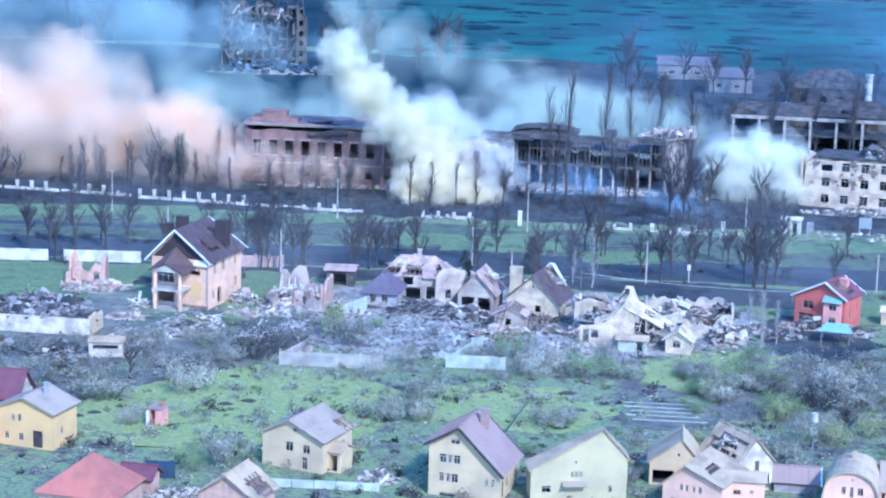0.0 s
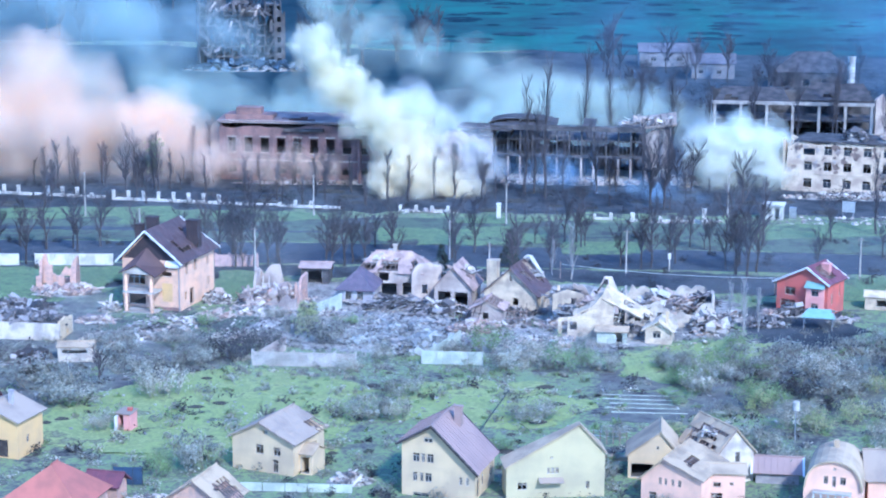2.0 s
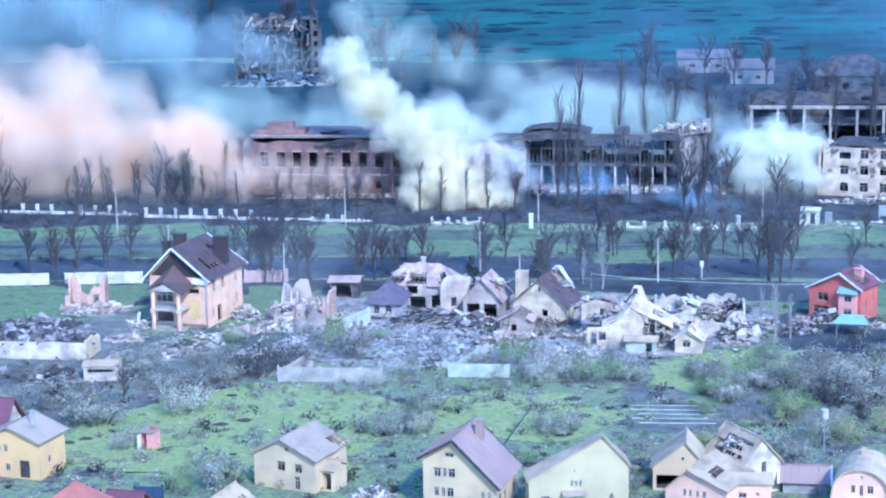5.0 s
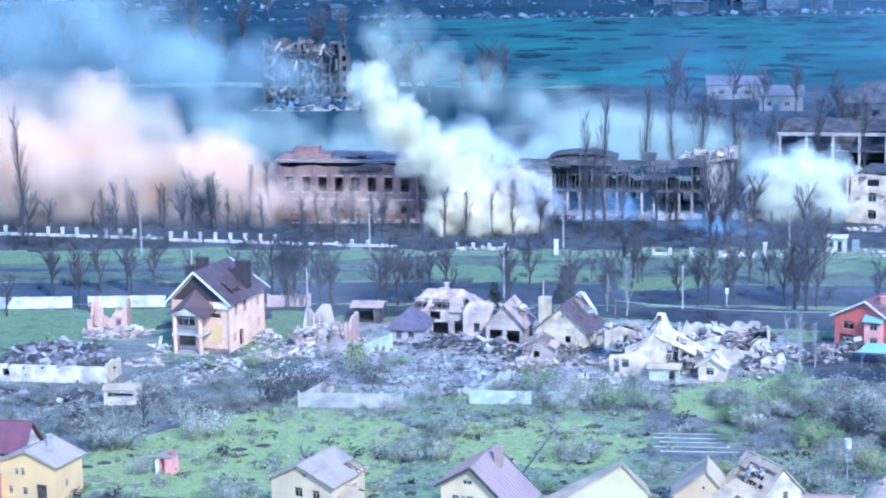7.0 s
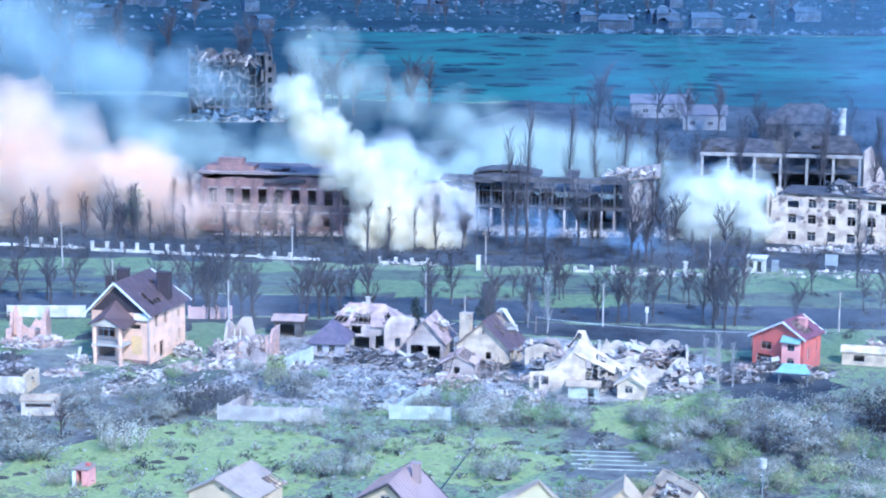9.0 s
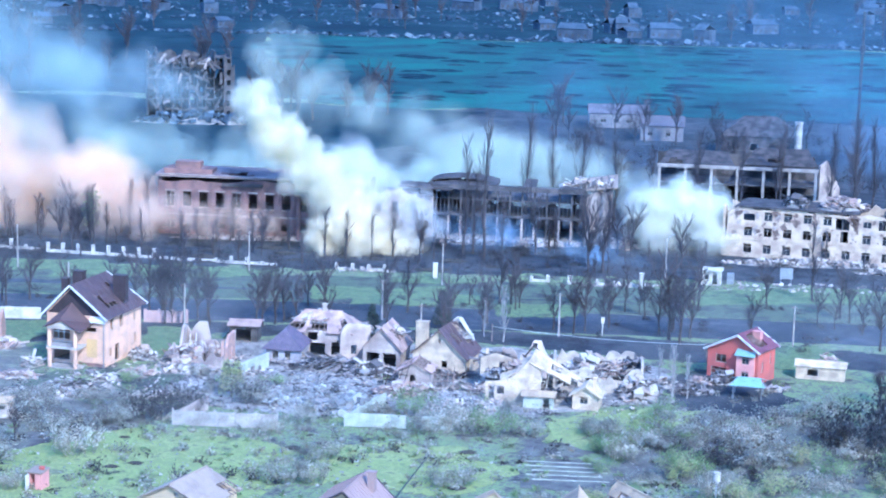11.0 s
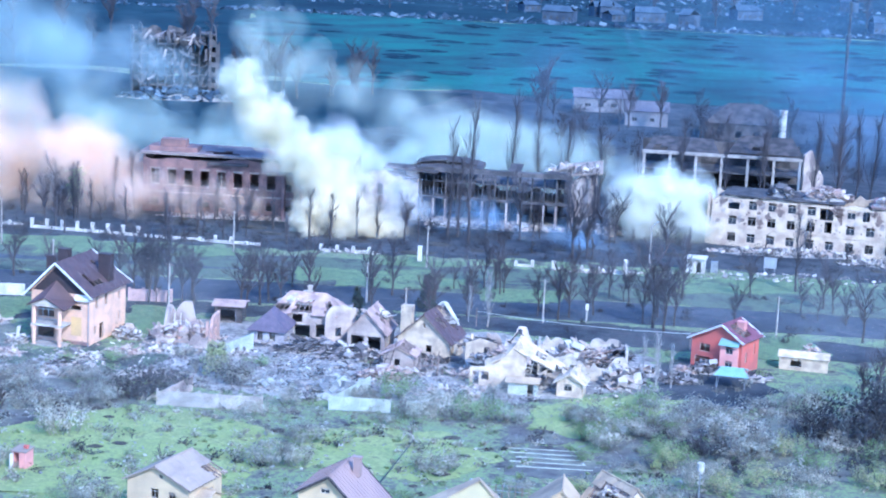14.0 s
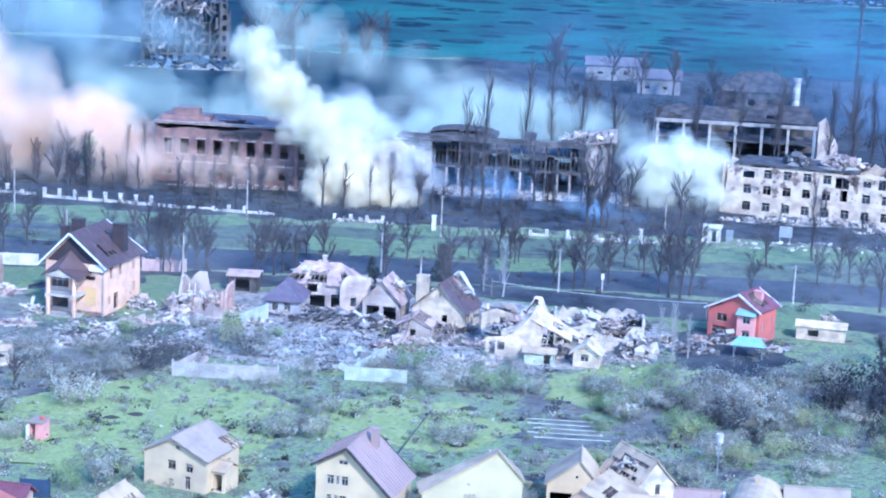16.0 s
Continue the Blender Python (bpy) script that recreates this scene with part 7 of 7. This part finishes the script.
for k in range(60):
    a, q = rnd.uniform(0, 6.28), rnd.uniform(0.4, 2.2)
    top = Vector((math.cos(a) * q * 0.6, math.sin(a) * q * 0.6, rnd.uniform(3.6, 5.0)))
    low = Vector((math.cos(a) * q, math.sin(a) * q, rnd.uniform(0.4, 2.4)))
    s.tube((0.1, 0, 3.2), top, 0.03, 0.02, 3).tube(top, low, 0.02, 0.01, 3)
    tips += [top.lerp(low, u) for u in (0.0, 0.2, 0.4, 0.6, 0.8, 1.0)]
leaf_clumps(c, tips, rnd, 0.16, 4, 0.14)
part("trunk", s, BARK, ob)
part("foliage", c, LEAF_YELLOW, ob)

ob = tree("tree", "young tree in sparse grey-green leaf before the dust", 9.0, 0.2, 377, "poplar", leaf=LEAF_GREEN, per=2, leaf_size=0.16)
plant(ob, [(-54.2, 381.8, 20)])

# ---- bushes ----
stock = {}


def bush_at(kind, x, y, w, h):
    k = int(abs(x * 5 + y)) % 3
    if (kind, k) not in stock:
        leaf, twig, text = {"grey": (LEAF_GREY, TWIG_GREY, "grey leafless shrub with swelling buds"), "green": (LEAF_GREEN, TWIG_GREY, "shrub with fresh green leaves"),
                            "yellow": (LEAF_YELLOW, TWIG_GREY, "yellow-green shrub in young leaf"), "dark": (LEAF_DARK, TWIG, "dark leafless scrub bush among the gardens"), "blossom": (BLOSSOM, TWIG_GREY, "fruit bush in pale blossom")}[kind]
        stock[(kind, k)] = ob = bush("bush", text, 6.0, 3.5, 500 + 11 * k + len(kind), leaf, twig, 34, 10, 0.14)
        ob.matrix_basis = pose(x, y, 0, 0, 0, x * 47 % 360)
    else:
        ob = copy_thing(stock[(kind, k)], pose(x, y, 0, 0, 0, x * 47 % 360))
    ob.scale = (w * 0.76 / 6.0, w * 0.76 / 6.0, h * 0.86 / 3.5)


for q in ((-24.6, 253.5, 8.5, 4.6), (-21.0, 256.5, 6.5, 3.8), (-13.0, 262.0, 5.0, 3.4)):
    bush_at("dark", *q)
for q in ((-27.8, 252.0, 5.7, 3.0), (-12.4, 261.5, 6.7, 4.3), (-47.4, 239.8, 10.2, 3.7), (-40.5, 253.3, 8.6, 3.8), (-42.4, 232.2, 10.5, 3.6), (-21.2, 275.7, 4.7, 1.7), (-23.2, 206.9, 7.0, 4.8), (-1.9, 236.4, 6.7, 2.9),
          (10.8, 248.4, 5.6, 3.0), (24.0, 249.1, 5.6, 3.0), (34.5, 248.7, 7.0, 2.8), (43.7, 248.7, 9.1, 3.8), (50.7, 251.3, 10.7, 3.8), (52.6, 237.9, 10.1, 4.3), (59.1, 256.9, 8.7, 3.1), (23.3, 219.6, 3.7, 2.0)):
    bush_at("grey", *q)
for q in ((-29.0, 258.5, 6.0, 2.6), (-18.0, 267.5, 4.0, 2.4), (4.0, 255.0, 4.0, 2.2), (13.8, 226.5, 7.7, 2.8), (-5.7, 226.8, 7.1, 3.5), (39.5, 215.0, 5.5, 3.3), (20.9, 203.3, 3.4, 3.0), (26.0, 193.0, 3.4, 2.2), (41.4, 206.8, 6.4, 3.2), (-54.9, 252.5, 6.5, 2.8), (-33.5, 259.9, 6.7, 2.4), (-36.5, 247.2, 7.5, 2.6), (-30.0, 250.0, 6.0, 3.0), (66.0, 249.0, 9.0, 4.0), (74.0, 246.0, 9.0, 4.4), (64.0, 262.0, 8.0, 3.2), (72.0, 258.0, 8.0, 4.0), (-56.0, 240.0, 8.0, 3.0)):
    bush_at("grey", *q)
for q in ((-30.5, 271.0, 4.0, 2.0), (-37.0, 267.5, 5.0, 2.2), (-10.0, 272.0, 3.0, 1.8), (9.5, 258.0, 6.6, 3.9), (19.6, 249.2, 8.5, 3.8), (42.8, 258.8, 5.1, 2.7), (42.1, 233.1, 7.3, 3.6), (-27.1, 204.0, 3.5, 3.2), (10.2, 214.4, 3.0, 1.3), (60.0, 232.0, 7.0, 3.4), (69.0, 236.0, 7.5, 3.0)):
    bush_at("green", *q)
for q in ((41.1, 230.7, 5.9, 3.5), (52.4, 225.8, 7.0, 3.4), (57.5, 237.8, 4.7, 3.6), (47.0, 222.0, 6.0, 3.0), (66.0, 227.0, 6.5, 3.0), (30.0, 221.0, 3.5, 1.8)):
    bush_at("yellow", *q)
for q in ((-31.5, 235.7, 7.3, 4.7), (-16.5, 219.2, 5.2, 3.1), (-2.3, 225.6, 4.5, 3.1), (14.6, 252.1, 10.0, 3.8), (35.2, 238.2, 6.1, 3.6), (51.9, 245.8, 9.0, 3.7), (44.7, 223.6, 5.1, 3.4), (-44.5, 239.8, 4.1, 2.2), (-36.8, 220.6, 3.1, 2.4), (-5.0, 252.0, 4.0, 3.0), (58.0, 226.0, 6.0, 3.0), (64.0, 240.0, 6.0, 3.0)):
    bush_at("blossom", *q)
scrub("garden_scrub", "low grey shrubs and weeds all over the gardens", 130, (-72, 78), (206, 262), (1.2, 3.4), (0.5, 1.5), LEAF_GREY, TWIG_GREY, 31)
scrub("garden_scrub", "low green shrubs and weeds in the gardens", 60, (-70, 78), (206, 290), (1.0, 2.6), (0.4, 1.2), LEAF_GREEN, TWIG_GREY, 32)
scrub("dark_scrub", "dark leafless scrub before the ruined halls", 190, (-98, 112), (358, 386), (2.0, 5.0), (0.8, 2.2), LEAF_DARK, TWIG, 33, 80, 0.14)
scrub("dark_scrub", "dark weeds along the roads", 60, (-75, 85), (300, 334), (1.0, 3.0), (0.4, 1.3), LEAF_DARK, TWIG, 34)
scrub("dark_scrub", "dark thicket behind the ruined halls", 80, (45, 128), (404, 620), (3.0, 7.0), (1.5, 4.0), LEAF_DARK, TWIG, 35, 100, 0.25)
scrub("dark_scrub", "dark scrub among the ruined gardens", 44, (-70, 78), (215, 292), (1.5, 4.0), (0.6, 1.8), LEAF_DARK, TWIG, 36)
scrub("garden_scrub", "tufts of rough grass over the lawns", 200, (-48, 52), (208, 262), (0.5, 1.6), (0.15, 0.5), LEAF_GREEN, TWIG_GREY, 37, 40, 0.13)
scrub("garden_scrub", "pale dry weeds over the gardens", 200, (-70, 78), (204, 266), (0.6, 2.2), (0.3, 0.9), BLOSSOM, TWIG_GREY, 38, 40, 0.13)
# flattened dark scrub stands in for streaks of shadow and small craters
scrub("dark_scrub", "flat dark scrub as shadow and crater streaks over the gardens", 90, (-70, 78), (204, 266), (1.2, 4.0), (0.12, 0.4), LEAF_DARK, TWIG_GREY, 39, 40, 0.15)
scrub("garden_scrub", "grey twiggy shrubs round the near houses", 90, (-52, 52), (190, 212), (0.8, 2.6), (0.4, 1.4), LEAF_GREY, TWIG_GREY, 41, 40, 0.14)
scrub("dark_scrub", "dark weeds round the near houses", 70, (-52, 52), (190, 214), (0.8, 2.4), (0.3, 1.2), LEAF_DARK, TWIG, 42, 40, 0.14)
for q in ((67.0, 243.0, 11.0, 8.0), (72.5, 246.0, 12.0, 10.0), (62.0, 246.5, 8.0, 5.0), (77.0, 242.0, 10.0, 8.0)):
    bush_at("dark", *q)
scrub("garden_scrub", "dry grass and twigs along the yards", 150, (-62, 62), (244, 280), (0.8, 2.8), (0.3, 1.0), LEAF_GREY, TWIG_GREY, 43, 40, 0.13)
rnd = random.Random(64)
for k in range(30):
    bush_at(("grey", "grey", "dark", "blossom", "green")[k % 5], rnd.uniform(32, 78), rnd.uniform(218, 250), rnd.uniform(3, 6.5), rnd.uniform(1.4, 3.0))
for k in range(22):
    bush_at(("grey", "dark", "blossom", "grey")[k % 4], rnd.uniform(-66, 24), rnd.uniform(244, 262), rnd.uniform(2.5, 5), rnd.uniform(1.2, 2.6))
for q in ((-8.0, 366.6, 13.0), (-4.2, 368.3, 12.5), (0.5, 369.5, 11.0), (4.5, 371.0, 9.0), (-12.5, 366.0, 7.0), (9.5, 370.0, 8.5)):
    tree_at("stump", *q)
rnd = random.Random(65)
for k in range(22):
    tree_at("stump" if k % 3 else "poplar", rnd.uniform(-80, -14), rnd.uniform(372, 386), rnd.uniform(7, 13))
for k in range(5):
    tree_at("poplar", rnd.uniform(14, 52), rnd.uniform(374, 386), rnd.uniform(8, 15))
for k in range(18):
    tree_at("bare", rnd.uniform(-75, 90), rnd.uniform(302, 332), rnd.uniform(6, 10))
rnd = random.Random(31)
for k in range(26):
    tree_at("stump", rnd.uniform(-95, 105), rnd.uniform(358, 384), rnd.uniform(4, 9))
for k in range(16):
    tree_at("bare", rnd.uniform(-95, 105), rnd.uniform(362, 384), rnd.uniform(5, 9))
for k in range(22):
    tree_at("bare", rnd.uniform(-75, 90), rnd.uniform(304, 330), rnd.uniform(4, 9))
for k in range(5):
    tree_at("poplar", rnd.uniform(54, 122), rnd.uniform(410, 450), rnd.uniform(13, 22))

# ---- smoke ----
PINK_DUST = smoke_material("pink_dust", (0.97, 0.80, 0.62), 0.15, 0.06)
BLUE_SMOKE = smoke_material("blue_white_smoke", (0.82, 0.87, 0.73), 0.055, 0.05)
THIN_SMOKE = smoke_material("thin_blue_smoke", (0.64, 0.75, 0.74), 0.030, 0.04)
WHITE_BURST = smoke_material("white_burst", (0.98, 0.92, 0.73), 0.17, 0.14)
WHITE_TOP = smoke_material("thinning_white_smoke", (0.94, 0.91, 0.74), 0.12, 0.14)
PALE_DUST = smoke_material("pale_dust", (0.95, 0.95, 0.85), 0.10, 0.25)
MIST = smoke_material("pale_mist", (0.74, 0.82, 0.71), 0.075, 0.05)
FLAT_VEIL = smoke_material("faint_far_smoke", (0.70, 0.80, 0.80), 0.017, 0.04)
THIN_WHITE = smoke_material("thin_white_smoke", (1.0, 0.98, 0.92), 0.05, 0.09)
THIN_PINK = smoke_material("thin_pink_dust", (1.0, 0.82, 0.66), 0.055, 0.06)
PALE_PINK = smoke_material("pale_pink_dust", (1.0, 0.86, 0.71), 0.075, 0.06)
HANGING = smoke_material("hanging_blue_smoke", (0.60, 0.78, 1.0), 0.028, 0.06)
HAZE = smoke_material("blue_haze", (0.45, 0.62, 0.82), 0.022, 0.02)
plume("dust_cloud", "wide low cloud of pink brick dust", [(-150, 404, 9, 17), (-110, 402, 11, 17), (-82, 400, 11, 15), (-62, 398, 8, 11), (-46, 398, 5, 7), (-34, 398, 4, 5)], 220, PINK_DUST, 1)
plume("smoke_drift", "drift of blue-white smoke climbing from behind the halls", [(60, 424, 6, 5), (36, 426, 8, 7), (16, 430, 12, 8), (0, 434, 17, 8), (-13, 438, 24, 9), (-26, 441, 32, 8)], 130, BLUE_SMOKE, 2, (0.3, 0.65), (1.0, 0.75))
plume("smoke_drift", "low bank of pale smoke behind the brick hall", [(40, 412, 5, 6), (10, 415, 7, 8), (-25, 420, 10, 8), (-60, 424, 12, 9), (-105, 430, 14, 12)], 130, MIST, 14, (0.3, 0.65), (1.0, 0.75))
plume("smoke_drift", "thinning blue smoke drifting over the far ground", [(-64, 446, 22, 9), (-78, 450, 29, 14), (-105, 456, 34, 20), (-150, 462, 36, 26)], 100, THIN_SMOKE, 6, (0.3, 0.7), (1.0, 0.75))
plume("smoke_drift", "faint smoke crossing before the shattered flats", [(-30, 452, 20, 7), (-46, 454, 21, 8), (-66, 456, 24, 9)], 46, FLAT_VEIL, 16, (0.3, 0.7))
plume("smoke_drift", "thin pale smoke rising over the burnt hall", [(44, 428, 9, 5), (28, 430, 12, 8), (10, 433, 17, 9)], 50, BLUE_SMOKE, 17, (0.35, 0.7), (1.0, 0.75))
plume("smoke_burst", "dense cream-white foot of smoke from a fresh impact", [(8, 374, 1, 4.2), (-2, 373, 1.5, 4.6), (-10, 372, 1, 3.8), (-6, 375, 5, 5.4), (0, 376, 5, 5.4), (-7, 378, 11, 5.4)], 180, WHITE_BURST, 3, (0.22, 0.5))
plume("smoke_burst", "billowing white column leaning as it rises", [(-5, 378, 9, 5.4), (-12, 380, 15, 5.8), (-18, 381, 20, 6.0), (-22, 382, 25, 5.2), (-24, 383, 30, 4.2)], 150, WHITE_TOP, 5, (0.22, 0.55))
plume("smoke_wisps", "thin white smoke spreading beside the burst", [(12, 379, 4, 5), (4, 381, 9, 6), (-6, 384, 16, 6)], 60, THIN_WHITE, 10)
plume("dust_veil", "thin veil of pink dust before the brick hall", [(-62, 386, 5, 7), (-46, 385, 5, 6), (-32, 384, 4, 5), (-18, 384, 4, 4)], 70, THIN_PINK, 9)
plume("dust_veil", "sunlit pale dust spreading along the ground", [(-135, 389, 7, 10), (-100, 388, 8, 10), (-76, 387, 8, 9), (-58, 387, 6, 6)], 90, PALE_PINK, 19, (0.35, 0.65), (1.0, 0.75))
plume("dust_puff", "round puff of pale dust between the halls", [(53, 388, 4, 5.0), (57, 388, 6, 7.5), (62, 387, 6.5, 8.0), (67, 384.5, 5, 5.5)], 150, PALE_DUST, 4, (0.3, 0.6))
plume("smoke_wisps", "thin blue smoke hanging before the burnt hall", [(6, 384, 3, 4), (22, 382, 4, 5), (36, 376, 3, 5), (50, 366, 2, 4)], 60, HANGING, 12)
plume("smoke_wisps", "pale smoke standing behind the burnt hall", [(6, 424, 7, 6), (28, 424, 7, 6), (54, 422, 6, 5)], 60, BLUE_SMOKE, 15, (0.35, 0.6), (1.0, 0.75))
plume("smoke_haze", "thin blue haze hanging beyond the halls", [(60, 500, 12, 30), (110, 495, 14, 34), (220, 490, 16, 40)], 30, HAZE, 8, (0.6, 0.9), (1.0, 0.8), 0.3)
# faint neutral haze shells, added to brighten shadows in yards and gardens
VEIL = smoke_material("dark_lifting_haze", (0.88, 0.84, 0.80), 0.009, 0.03)
plume("smoke_haze", "thin haze over the ruined yards, added to lift the darks", [(-80, 300, 6, 12), (-20, 296, 6, 12), (30, 300, 7, 14), (80, 296, 6, 12)], 30, VEIL, 21, (0.6, 0.9), (1.0, 0.8), 0.4)
plume("smoke_haze", "thin haze over the gardens, added to lift the darks", [(-60, 246, 2, 9), (0, 244, 2, 9), (60, 246, 2, 10)], 24, VEIL, 22, (0.6, 0.9), (1.0, 0.8), 0.4)
